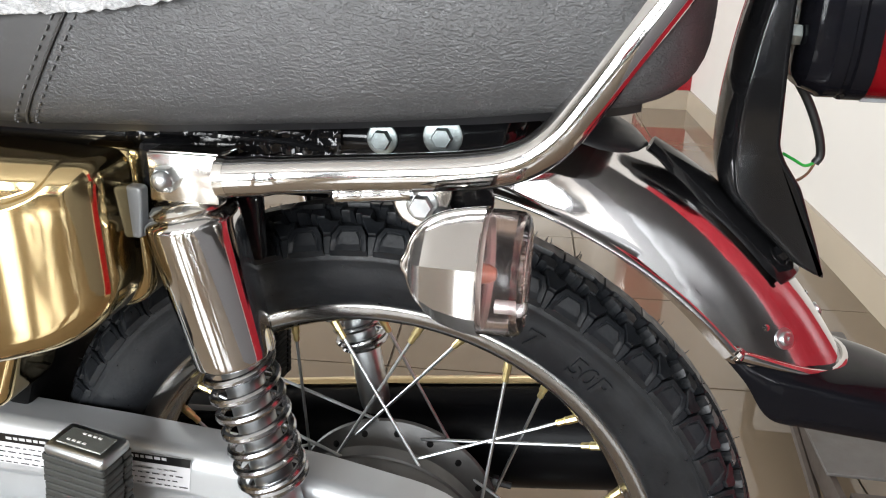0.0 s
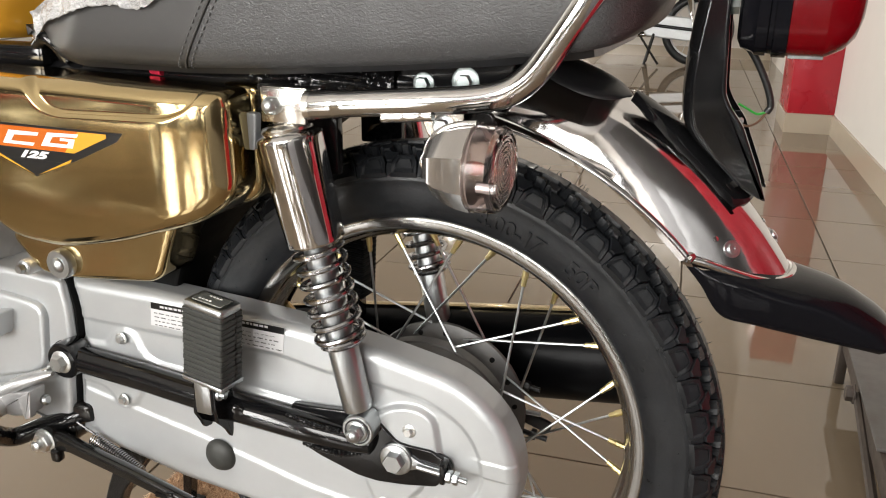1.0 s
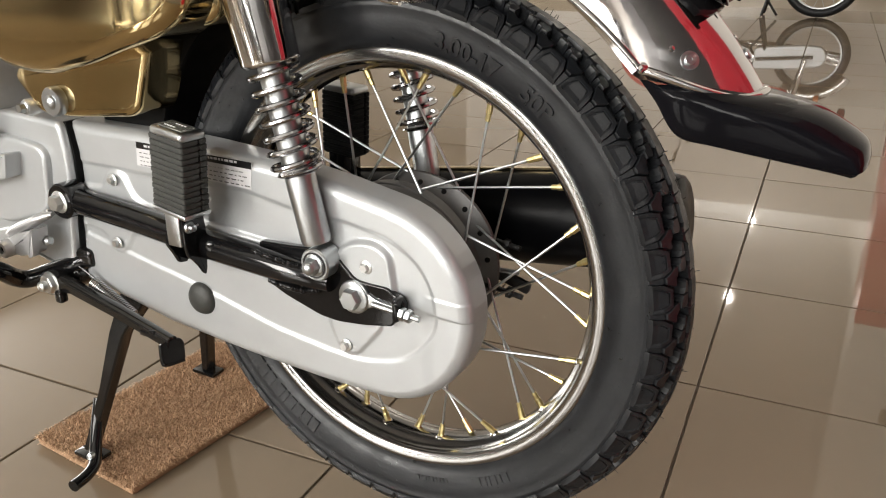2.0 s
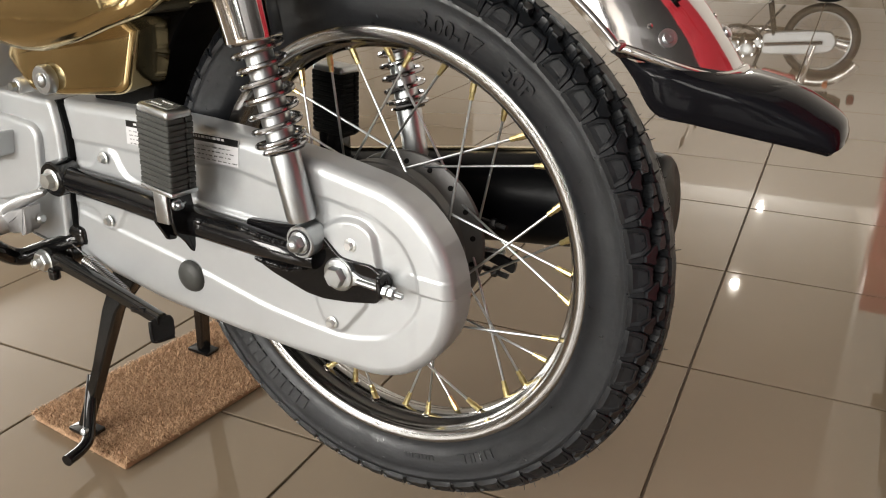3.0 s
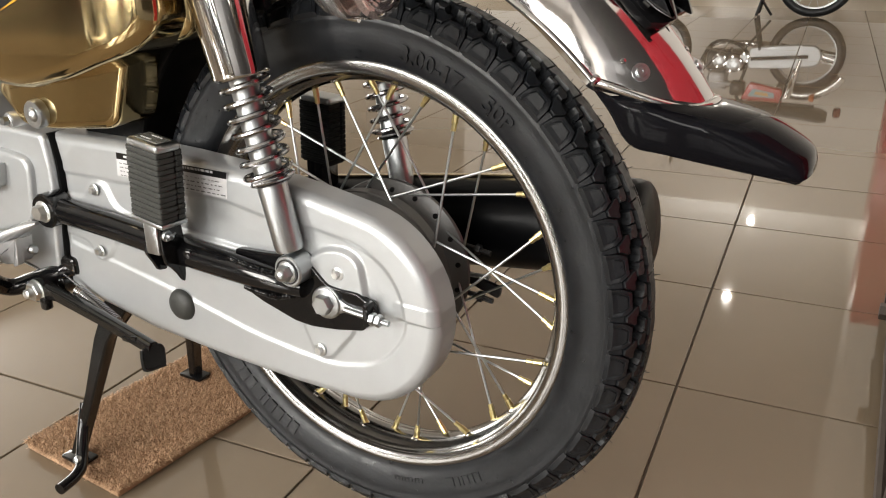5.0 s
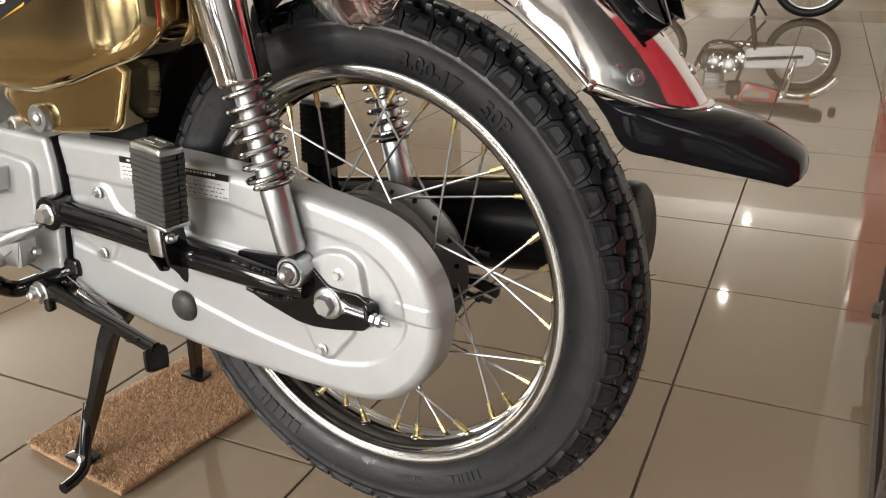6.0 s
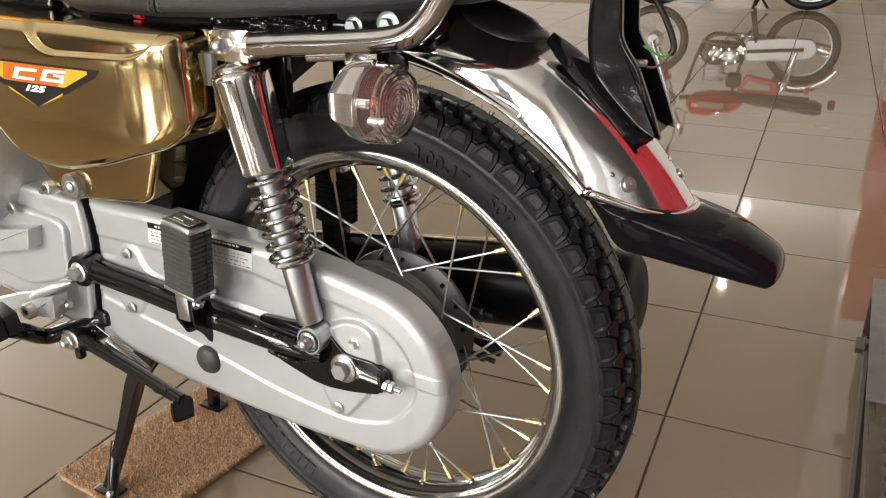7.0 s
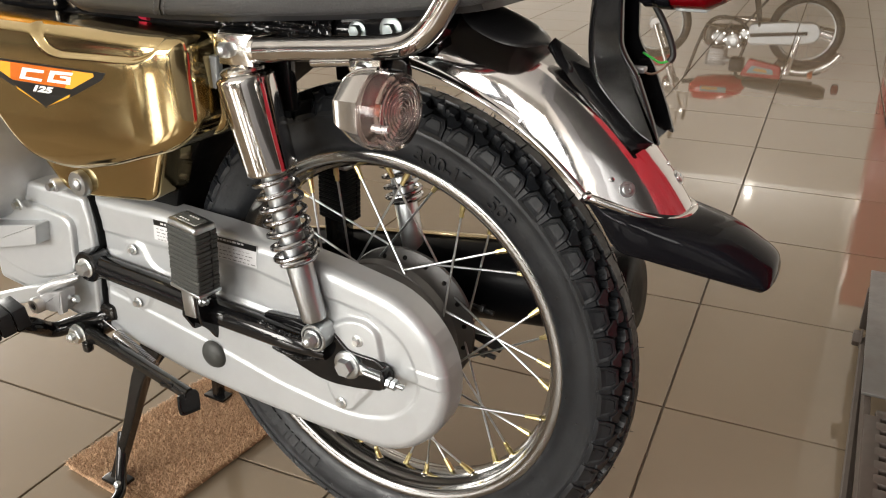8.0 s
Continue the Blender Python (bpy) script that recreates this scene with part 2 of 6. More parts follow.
# ---------------------------------------------------------------- mesh helpers
def mesh_of(name, geo, mat, smooth=38.0):
    verts, faces = geo
    bm = bmesh.new()
    vs = [bm.verts.new(v) for v in verts]
    for f in faces:
        try:
            bm.faces.new([vs[i] for i in f])
        except ValueError:
            pass
    bmesh.ops.remove_doubles(bm, verts=bm.verts, dist=1e-6)
    bmesh.ops.recalc_face_normals(bm, faces=bm.faces)
    me = bpy.data.meshes.new(name)
    bm.to_mesh(me)
    bm.free()
    me.polygons.foreach_set("use_smooth", [True] * len(me.polygons))
    me.set_sharp_from_angle(angle=radians(smooth))
    me.materials.append(mat)
    return me


BASE = {}


def thing(name, base, label, category, group="", kind=""):
    ob = new(name)
    ob.empty_display_size = 0.05
    ob.location = base
    BASE[ob] = Matrix.Translation(base)
    return tagged(ob, label, category, group, kind)


def part(name, geo, mat, parent=None, label="", smooth=38.0):
    me = geo if isinstance(geo, bpy.types.Mesh) else mesh_of(name, geo, mat, smooth)
    ob = new(name, me)
    if parent is not None:
        ob.parent = parent
        ob.matrix_parent_inverse = BASE.get(parent, Matrix()).inverted()
    if label:
        tagged(ob, label)
    return ob


def join(*geos):
    V, F = [], []
    for v, f in geos:
        n = len(V)
        V += [tuple(p) for p in v]
        F += [tuple(i + n for i in q) for q in f]
    return V, F


def moved(geo, m):
    return [tuple(m @ Vector(v)) for v in geo[0]], geo[1]


def frame_of(axis):
    a = Vector(axis).normalized()
    up = Vector((0, 0, 1)) if abs(a.z) < 0.9 else Vector((1, 0, 0))
    u = up.cross(a).normalized()
    return a, u, a.cross(u)


def rings(sections, closed=False, cap=True):
    """A skin over rings of equal count."""
    n = len(sections[0])
    V = [tuple(p) for s in sections for p in s]
    F = []
    k = len(sections)
    for i in range(k if closed else k - 1):
        a, b = i * n, ((i + 1) % k) * n
        for j in range(n):
            F.append((a + j, a + (j + 1) % n, b + (j + 1) % n, b + j))
    if cap and not closed:
        F.append(tuple(range(n)))
        F.append(tuple((k - 1) * n + j for j in range(n)))
    return V, F


def lathe(profile, origin, axis, n=32, cap=True, closed=False):
    """Turns rows of (radius, height) about an axis."""
    a, u, w = frame_of(axis)
    o = Vector(origin)
    secs = []
    for r, h in profile:
        secs.append([o + a * h + (u * math.cos(t) + w * math.sin(t)) * max(r, 1e-5) for t in [2 * math.pi * j / n for j in range(n)]])
    return rings(secs, closed=closed, cap=cap)


def tube(points, r, n=12, closed=False, cap=True, squash=None):
    """A pipe along points; r one radius or one for each point."""
    P = [Vector(p) for p in points]
    k = len(P)
    rs = r if isinstance(r, (list, tuple)) else [r] * k
    tans = []
    for i in range(k):
        d = (P[(i + 1) % k] - P[i - 1]) if closed else (P[min(i + 1, k - 1)] - P[max(i - 1, 0)])
        tans.append(d.normalized())
    _, u, _ = frame_of(tans[0])
    secs = []
    for i in range(k):
        u = (u - tans[i] * u.dot(tans[i])).normalized()
        w = tans[i].cross(u)
        su, sw = squash[i] if squash else (1, 1)
        secs.append([P[i] + (u * su * math.cos(t) + w * sw * math.sin(t)) * rs[i] for t in [2 * math.pi * j / n for j in range(n)]])
    return rings(secs, closed=closed, cap=cap)


def curve(points, steps=8):
    """Catmull-Rom through points."""
    P = [Vector(p) for p in points]
    P = [P[0] * 2 - P[1]] + P + [P[-1] * 2 - P[-2]]
    out = []
    for i in range(1, len(P) - 2):
        for s in range(steps):
            t = s / steps
            a, b, c, d = P[i - 1], P[i], P[i + 1], P[i + 2]
            out.append(0.5 * ((2 * b) + (c - a) * t + (2 * a - 5 * b + 4 * c - d) * t * t + (3 * b - a - 3 * c + d) * t ** 3))
    out.append(P[-2])
    return out


def rounded(poly, radius, seg=5):
    """A polygon with its corners rounded; radius one number or one for each corner."""
    out = []
    n = len(poly)
    for i in range(n):
        p, a, b = Vector(poly[i]), Vector(poly[i - 1]), Vector(poly[(i + 1) % n])
        r = radius[i] if isinstance(radius, (list, tuple)) else radius
        da, db = (a - p), (b - p)
        r = min(r, da.length * 0.48, db.length * 0.48)
        s, e = p + da.normalized() * r, p + db.normalized() * r
        for k in range(seg + 1):
            t = k / seg
            out.append(((1 - t) ** 2 * s + 2 * t * (1 - t) * p + t * t * e))
    return [(v.x, v.y) for v in out]


def inset(poly, d):
    n = len(poly)
    area = sum(poly[i][0] * poly[(i + 1) % n][1] - poly[(i + 1) % n][0] * poly[i][1] for i in range(n))
    s = 1 if area > 0 else -1
    out = []
    for i in range(n):
        a, p, b = Vector(poly[i - 1]), Vector(poly[i]), Vector(poly[(i + 1) % n])
        e1, e2 = (p - a), (b - p)
        if e1.length < 1e-7 or e2.length < 1e-7:
            e1 = e2 = (b - a)
        n1, n2 = Vector((-e1.y, e1.x)).normalized(), Vector((-e2.y, e2.x)).normalized()
        m = (n1 + n2)
        m = m.normalized() / max(0.35, m.normalized().dot(n1)) if m.length > 1e-6 else n1
        out.append((p.x + s * d * m.x, p.y + s * d * m.y))
    return out


def slab(poly, y_back, y_front, bevel=0.002, seg=3):
    """A plate with outline poly in x, z, from y_back to y_front, its front edge rounded and its face held flat."""
    sg = 1 if y_front > y_back else -1
    secs = [[(x, y_back, z) for x, z in poly]]
    if bevel >= 0.001:
        secs.append([(x, y_front - sg * bevel * 1.3, z) for x, z in poly])
    for k in range(seg + 1):
        t = math.pi / 2 * k / seg
        secs.append([(x, y_front - sg * bevel * (1 - math.sin(t)), z) for x, z in inset(poly, bevel * (1 - math.cos(t)))])
    if bevel >= 0.001:
        secs.append([(x, y_front, z) for x, z in inset(poly, bevel * 1.35)])
    return rings(secs)


def block(cx, cy, cz, sx, sy, sz, bevel=0.003, seg=2, m=None):
    bm = bmesh.new()
    bmesh.ops.create_cube(bm, size=1.0)
    for v in bm.verts:
        v.co = Vector((v.co.x * sx, v.co.y * sy, v.co.z * sz))
    if bevel:
        bmesh.ops.bevel(bm, geom=bm.edges[:], offset=bevel, segments=seg, affect="EDGES", profile=0.5)
    V = [tuple((m @ v.co if m else v.co) + Vector((cx, cy, cz))) for v in bm.verts]
    F = [tuple(v.index for v in f.verts) for f in bm.faces]
    bm.free()
    return V, F


def hexhead(pos, axis, r, h, flange=0.0, dome=False):
    """A six-sided bolt head or nut with chamfered top, on an optional washer."""
    a, u, w = frame_of(axis)
    o = Vector(pos)
    geos = []
    base = 0.0
    if flange:
        geos.append(lathe([(flange * 0.3, 0), (flange, 0), (flange, h * 0.16), (flange * 0.9, h * 0.24), (flange * 0.3, h * 0.24)], o, axis, 20))
        base = h * 0.2
    secs = []
    for rr, hh in ((r, base), (r, base + h * 0.85), (r * 0.9, base + h)):
        secs.append([o + a * hh + (u * math.cos(t) + w * math.sin(t)) * rr for t in [math.pi / 3 * j for j in range(6)]])
    geos.append(rings(secs))
    if dome:
        geos.append(lathe([(r * 0.82, base + h * 0.9), (r * 0.78, base + h * 1.2), (r * 0.6, base + h * 1.5), (r * 0.3, base + h * 1.68), (0.0, base + h * 1.72)], o, axis, 16))
    else:
        geos.append(lathe([(r * 0.5, base + h), (r * 0.45, base + h * 0.93), (0.0, base + h * 0.93)], o, axis, 14, cap=False))
    return join(*geos)


def helix(origin, axis, r, pitch, turns, wire, n=9, per=26, flat_ends=True):
    a, u, w = frame_of(axis)
    o = Vector(origin)
    pts = []
    total = int(turns * per)
    h = 0.0
    for i in range(total + 1):
        f = i / per
        slow = 1.0
        if flat_ends:
            slow = 0.35 if f < 1 or f > turns - 1 else 1.0
        pts.append(o + a * h + (u * math.cos(2 * math.pi * f) + w * math.sin(2 * math.pi * f)) * r)
        h += pitch / per * slow
    return tube(pts, wire, n)


def words(body, size, shear=0.0, bold=0.0):
    """A text as flat verts and faces, in x, y, centred."""
    cu = bpy.data.curves.new("words", "FONT")
    cu.body, cu.size, cu.align_x, cu.align_y, cu.shear = body, size, "CENTER", "CENTER", shear
    cu.resolution_u, cu.offset = 3, bold
    ob = bpy.data.objects.new("words", cu)
    scene.collection.objects.link(ob)
    me = bpy.data.meshes.new_from_object(ob.evaluated_get(bpy.context.evaluated_depsgraph_get()))
    geo = [tuple(v.co) for v in me.vertices], [tuple(p.vertices) for p in me.polygons]
    bpy.data.objects.remove(ob)
    bpy.data.meshes.remove(me)
    bpy.data.curves.remove(cu)
    return geo


def thick(geo, d):
    """Gives flat faces in x, y a height d in z, with walls."""
    V, F = geo
    n = len(V)
    count = {}
    for f in F:
        for i in range(len(f)):
            e = (f[i], f[(i + 1) % len(f)])
            count[e] = count.get(e, 0) + 1
    out = [(f) for f in F] + [tuple(i + n for i in f) for f in F]
    for (a, b) in count:
        if (b, a) not in count:
            out.append((a, b, b + n, a + n))
    return [(*v[:2], 0.0) for v in V] + [(*v[:2], d) for v in V], out


# ---------------------------------------------------------------- room
def room_box(name, u0, u1, v0, v1, z0, z1, mat, bevel=0.0, label="", category="", kind="structure"):
    cu, cv, cz = (u0 + u1) / 2, (v0 + v1) / 2, (z0 + z1) / 2
    geo = block(0, 0, 0, u1 - u0, v1 - v0, z1 - z0, bevel)
    ob = part(name, moved(geo, ROOM @ Matrix.Translation((cu, cv, cz))), mat)
    return tagged(ob, label, category, kind=kind)


floor = room_box("floor", U0 - 0.2, U1 + 0.2, V0 - 0.2, V1 + 0.2, -0.2, -0.004, GROUT, label="polished beige ceramic tile floor with dark grout", category="floor")
room_box("ceiling", U0 - 0.2, U1 + 0.2, V0 - 0.2, V1 + 0.2, CEIL, CEIL + 0.15, CEILING, label="plain white showroom ceiling", category="ceiling")
room_box("wall_east", U1, U1 + 0.2, -0.79, V1 + 0.2, 0, CEIL, WHITE, label="cream painted side wall", category="wall")
room_box("wall_east_end", U1, U1 + 0.2, V0 - 0.2, -2.75, 0.98, CEIL, WHITE, label="cream painted side wall", category="wall")
# Unseen wall beside the camera, darkened to cut fill and darken chrome reflections.
room_box("wall_east_south", U1, U1 + 0.2, -2.75, -0.79, 0.98, CEIL, MAUVE, label="unseen upper side wall, set dark for the mudguard's reflection", category="wall")
room_box("wall_east_dado", U1, U1 + 0.2, V0 - 0.2, -0.79, 0, 0.98, MAUVE, label="unseen lower side wall, set dark to cut fill light", category="wall")
# Added out of view: gives the chrome mudguard its dark reflected band.
room_box("reflection_board", U1 - 0.03, U1 - 0.001, -1.95, -0.80, 0.45, 2.3, REFLECTED_DARK, bevel=0.004, label="unseen dark board added for the dark band in the mudguard's reflection", category="board", kind="")
room_box("wall_north_head", U0, U1, V1, V1 + 0.2, 2.55, CEIL, WHITE, label="cream wall above the end windows", category="wall")
room_box("wall_north_sill", U0, U1, V1, V1 + 0.2, 0, 0.90, WHITE, label="low cream sill wall below the end windows", category="wall")
room_box("wall_north_end", 0.1, U1, V1, V1 + 0.2, 0.90, 2.55, WHITE, label="cream painted end wall", category="wall")
room_box("wall_north_west", U0, -1.6, V1, V1 + 0.2, 0.90, 2.55, WHITE, label="cream painted end wall", category="wall")
room_box("partition_wall", -3.4, U1 - 0.002, 7.05, 7.17, 0, 1.9, WHITE, label="low white partition wall behind the parked motorcycle", category="wall")
room_box("baseboard_partition", -3.4, U1 - 0.014, 7.038, 7.05, 0, 0.1, SKIRT, label="beige tile skirting along the partition", category="skirting")
room_box("baseboard_east", U1 - 0.012, U1, 0.36, 3.33, 0, 0.1, SKIRT, label="beige tile skirting along the side wall", category="skirting")
for name, v0, v1 in (("column_far", 3.33, 3.75), ("column_near", -0.72, -0.22)):
    room_box(name, 0.48, U1 - 0.001, v0, v1, 1.32, CEIL, WHITE, label="cream upper half of a square column", category="column")
    room_box(name + "_dado", 0.478, U1 - 0.001, v0 - 0.002, v1 + 0.002, 0.1, 1.32, RED, bevel=0.002, label="glossy red painted lower half of a column", category="column")
    room_box(name + "_skirting", 0.470, U1 - 0.001, v0 - 0.01, v1 + 0.01, 0, 0.1, SKIRT, label="beige tile skirting round the column", category="skirting")
# glazed fronts: sill wall, head, mullions and panes
room_box("wall_south_head", U0 - 0.2, U1, V0 - 0.2, V0, 2.55, CEIL, WHITE, label="cream wall above the shop window", category="wall")
room_box("wall_south_sill", U0 - 0.2, U1, V0 - 0.2, V0, 0, 0.20, BACKLIT_PAINT, label="unseen low kerb below the shop window, backlit shade in its colour", category="wall")
room_box("wall_west_head", U0 - 0.2, U0, V0, V1 + 0.2, 2.55, CEIL, WHITE, label="cream wall above the side windows", category="wall")
room_box("wall_west_sill", U0 - 0.2, U0, V0, V1 + 0.2, 0, 0.35, WHITE, label="low cream sill wall below the side windows", category="wall")
room_box("wall_west_far", U0 - 0.2, U0, 3.6, V1 + 0.2, 0.35, 2.55, WHITE, label="cream painted side wall", category="wall")
room_box("wall_west", U0 - 0.2, U0, V0, -1.2, 0.35, 2.55, WHITE, label="cream painted side wall", category="wall")
room_box("wall_south_end", 0.5, U1, V0 - 0.2, V0, 0.20, 2.55, BACKLIT_PAINT, label="unseen wall beside the shop window, backlit shade in its colour", category="wall")


def window(name, a, b, along, z0, z1, at):
    """Panes between mullions; along 'u' at V0 or 'v' at U0."""
    n = 4
    w = (b - a) / n
    mid = (a + b) / 2
    root = thing(name, room(mid, at, z0) if along == "u" else room(at, mid, z0), "tall shop window with aluminium mullions", "window", kind="structure")

    def piece(nm, p0, p1, q0, q1, depth, mat):
        c, s = (p0 + p1) / 2, p1 - p0
        if along == "u":
            g = block(c, at, (q0 + q1) / 2, s, depth, q1 - q0, 0.003 if depth > 0.02 else 0)
        else:
            g = block(at, c, (q0 + q1) / 2, depth, s, q1 - q0, 0.003 if depth > 0.02 else 0)
        return part(nm, moved(g, ROOM), mat, root)

    for i in range(n + 1):
        piece("mullion", a + i * w - 0.03, a + i * w + 0.03, z0, z1, 0.07, CAST)
    for i in range(n):
        ob = piece("pane", a + i * w + 0.03, a + (i + 1) * w - 0.03, z0, z1, 0.008, WINDOW_GLASS)
        ob.visible_shadow = False


# Unseen wall and piers, coloured dark as walls against bright windows look.
room_box("wall_south_west", U0 - 0.2, -3.2, V0 - 0.2, V0, 0.20, 2.55, BACKLIT_PAINT, label="unseen wall beside the shop window, backlit shade in its colour", category="wall")
for name, u0, u1 in (("south_pier_west", -2.28, -1.95), ("south_pier_east", -0.95, -0.55)):
    room_box("wall_" + name, u0, u1, V0 - 0.2, V0 + 0.02, 0.20, 2.55, BACKLIT_PAINT, label="unseen pier between the shop windows, backlit shade in its colour", category="wall")
window("window_1", -3.2, 0.5, "u", 0.20, 2.55, V0 - 0.1)
window("window_2", -1.2, 3.6, "v", 0.35, 2.55, U0 - 0.1)
window("window_3", -1.6, 0.1, "u", 0.90, 2.55, V1 + 0.1)
ground = part("ground", block(0, 0, -0.3, 400, 400, 0.1, 0), OUTSIDE)
tagged(ground, "pale paved forecourt outside the showroom", "ground", kind="structure")


def hedge(u, v, du, dv):
    rnd = random.Random(5)
    V, F = [], []
    for _ in range(900):
        p = Vector((u + du * (rnd.random() - 0.5), v + dv * (rnd.random() - 0.5), 0.1 + 2.0 * rnd.random() ** 0.8))
        q = Euler((rnd.random() * 6, rnd.random() * 6, rnd.random() * 6)).to_matrix()
        s = 0.10 + 0.14 * rnd.random()
        k = len(V)
        V += [tuple(ROOM @ (p + q @ Vector(c))) for c in ((-s, -s * 0.5, 0), (s, -s * 0.5, 0), (s, s * 0.5, 0.03), (-s, s * 0.5, 0.03))]
        F.append((k, k + 1, k + 2, k + 3))
    tagged(part("hedge", (V, F), LEAF), "leafy green hedge outside the shop window", "hedge", kind="stuff")


hedge(-4.5, V0 - 4.5, 7.0, 1.2)

for lu, lv in LAMPS:
    c = room(lu, lv, CEIL)
    root = thing("ceiling_lamp", c, "round recessed ceiling downlight with a white rim", "lamp", "ceiling downlights")
    part("rim", lathe([(0.057, 0), (0.075, 0.0), (0.075, -0.008), (0.066, -0.012), (0.057, -0.010)], c, (0, 0, 1), 28, cap=False, closed=True), CEILING, root)
    part("diffuser", lathe([(0.0, -0.006), (0.04, -0.006), (0.056, -0.004), (0.056, -0.002), (0.0, -0.002)], c, (0, 0, 1), 24, cap=False), LAMP_GLOW, root)

# ---------------------------------------------------------------- motorcycle
AX = Vector((0, 0, 0.3411))
bike = thing("motorcycle", (-0.45, 0, 0), "motorcycle with gold side panel, chrome mudguard, on its centre stand", "motorcycle")


def on_wheel(ang, r, y):
    return (AX.x + r * math.cos(ang), y, AX.z + r * math.sin(ang))


# rear wheel: rim, then tyre, tread, hub, spokes under it
RIM = [(-0.0275, 0.2290), (-0.0290, 0.2300), (-0.0303, 0.2288), (-0.0307, 0.2265), (-0.0306, 0.2235), (-0.0300, 0.2200), (-0.0290, 0.2172), (-0.0272, 0.2155), (-0.0235, 0.2148),
       (-0.0190, 0.2140), (-0.0160, 0.2118), (-0.0128, 0.2090), (-0.0085, 0.2064), (0.0, 0.2055)]
RIM = RIM + [(-y, r) for y, r in reversed(RIM[:-1])]
RIM = RIM + [(0.0225, 0.222), (0.012, 0.216), (-0.012, 0.216), (-0.0225, 0.222)]


def around(profile, n, closed=True, a0=0.0, a1=2 * math.pi):
    """Turns a closed section of (y, r) about the axle."""
    full = abs(a1 - a0 - 2 * math.pi) < 1e-6
    secs = []
    for i in range(n if full else n + 1):
        a = a0 + (a1 - a0) * i / n
        secs.append([on_wheel(a, r, y) for y, r in profile])
    return rings(secs, closed=full, cap=not full)


wheel = part("rear_wheel", around(RIM, 160), RIM_CHROME, bike, "chromed steel rim, wire spoked")

TYRE = [(-0.0265, 0.2265), (-0.0310, 0.2300), (-0.0345, 0.2345), (-0.0372, 0.2410), (-0.0392, 0.2500), (-0.0402, 0.2590), (-0.0401, 0.2668), (-0.0407, 0.2680), (-0.0404, 0.2692), (-0.0402, 0.2730),
        (-0.0394, 0.2762), (-0.0360, 0.2772), (-0.0310, 0.2800), (-0.0240, 0.2846), (-0.0152, 0.2880), (-0.0078, 0.2898), (0.0, 0.2904)]
OUT = TYRE[:]
TYRE = TYRE + [(-y, r) for y, r in reversed(TYRE[:-1])]
TYRE_IN = TYRE + [(0.022, 0.2235), (-0.022, 0.2235)]
tyre = part("tyre", around(TYRE_IN, 180), RUBBER, wheel, "black rubber tyre with moulded sidewall lettering", smooth=50)

# arc length across the outer skin, from the crown outwards
skin = [(0.0, 0.2904)] + [(y, r) for y, r in reversed(OUT[:-1])]
arc = [0.0]
for i in range(1, len(skin)):
    arc.append(arc[-1] + math.hypot(skin[i][0] - skin[i - 1][0], skin[i][1] - skin[i - 1][1]))


def on_skin(ang, s, lift):
    """A point on the tyre at arc s from the crown (s > 0: the near side), lifted off the skin."""
    t = abs(s)
    i = max(1, next((k for k in range(len(arc)) if arc[k] >= t), len(arc) - 1))
    f = (t - arc[i - 1]) / (arc[i] - arc[i - 1])
    y = skin[i - 1][0] + (skin[i][0] - skin[i - 1][0]) * f
    r = skin[i - 1][1] + (skin[i][1] - skin[i - 1][1]) * f
    dy, dr = skin[i][0] - skin[i - 1][0], skin[i][1] - skin[i - 1][1]
    d = math.hypot(dy, dr)
    ny, nr = dr / d, -dy / d
    y, r = y + ny * lift, r + nr * lift
    return on_wheel(ang, r, y if s >= 0 else -y)


def lug(a0, outline, h, groove=0.0):
    """A tread block: outline in (metres round, arc across), stood up from the skin, with an open groove sunk round its top."""
    up = h if callable(h) else (lambda s: h)
    steps = [(-0.0004, None, 0.0), (0.0003, 0.90, 0.0), (0.0008, 1.0, 0.0)]
    if groove:
        steps += [(0.0040, 1.0, 0.0), (0.0045, 1.0, groove), (0.0055, 1.0, groove), (0.0060, 1.0, 0.0)]
    secs = []
    for d, k, sunk in steps:
        fade = [min(1.0, max(0.0, (0.0400 - abs(s)) / 0.0030)) for _, s in outline]
        secs.append([on_skin(a0 + x / 0.29, s, -0.001 if k is None else up(s) * k - sunk * f) for (x, s), f in zip(inset(outline, d), fade)])
    return rings(secs)


NB = 54


def shoulder(s):
    """Height of a shoulder lug: full towards the crown, running out on the sidewall."""
    return float(np.interp(abs(s), [0.026, 0.0332, 0.039, 0.0435, 0.0475], [0.0090, 0.0085, 0.0054, 0.0022, 0.0003]))


def web(s):
    """Height of the low rubber web between two shoulder lugs."""
    return 0.74 * shoulder(s)


pitch_t = 2 * math.pi / NB
lugs = []
LUG = [(-0.0150, 0.0472), (0.0150, 0.0472), (0.0146, 0.0430), (0.0138, 0.0385), (0.0131, 0.0345), (0.0086, 0.0262), (-0.0086, 0.0262), (-0.0131, 0.0345), (-0.0138, 0.0385), (-0.0146, 0.0430)]
WEDGE = [(-0.0022, 0.0462), (0.0022, 0.0462), (0.0032, 0.0385), (0.0036, 0.0338), (-0.0036, 0.0338), (-0.0032, 0.0385)]
STEM = [(-0.0030, 0.0332), (0.0030, 0.0332), (0.0052, 0.0290), (0.0098, 0.0238), (0.0098, 0.0196), (0.0030, 0.0196), (-0.0012, 0.0226), (-0.0078, 0.0226), (-0.0078, 0.0252), (-0.0052, 0.0290)]
INNER_A = [(-0.0128, 0.0196), (-0.0066, 0.0196), (-0.0044, 0.0172), (-0.0010, 0.0172), (-0.0010, 0.0098), (-0.0104, 0.0098), (-0.0140, 0.0128)]
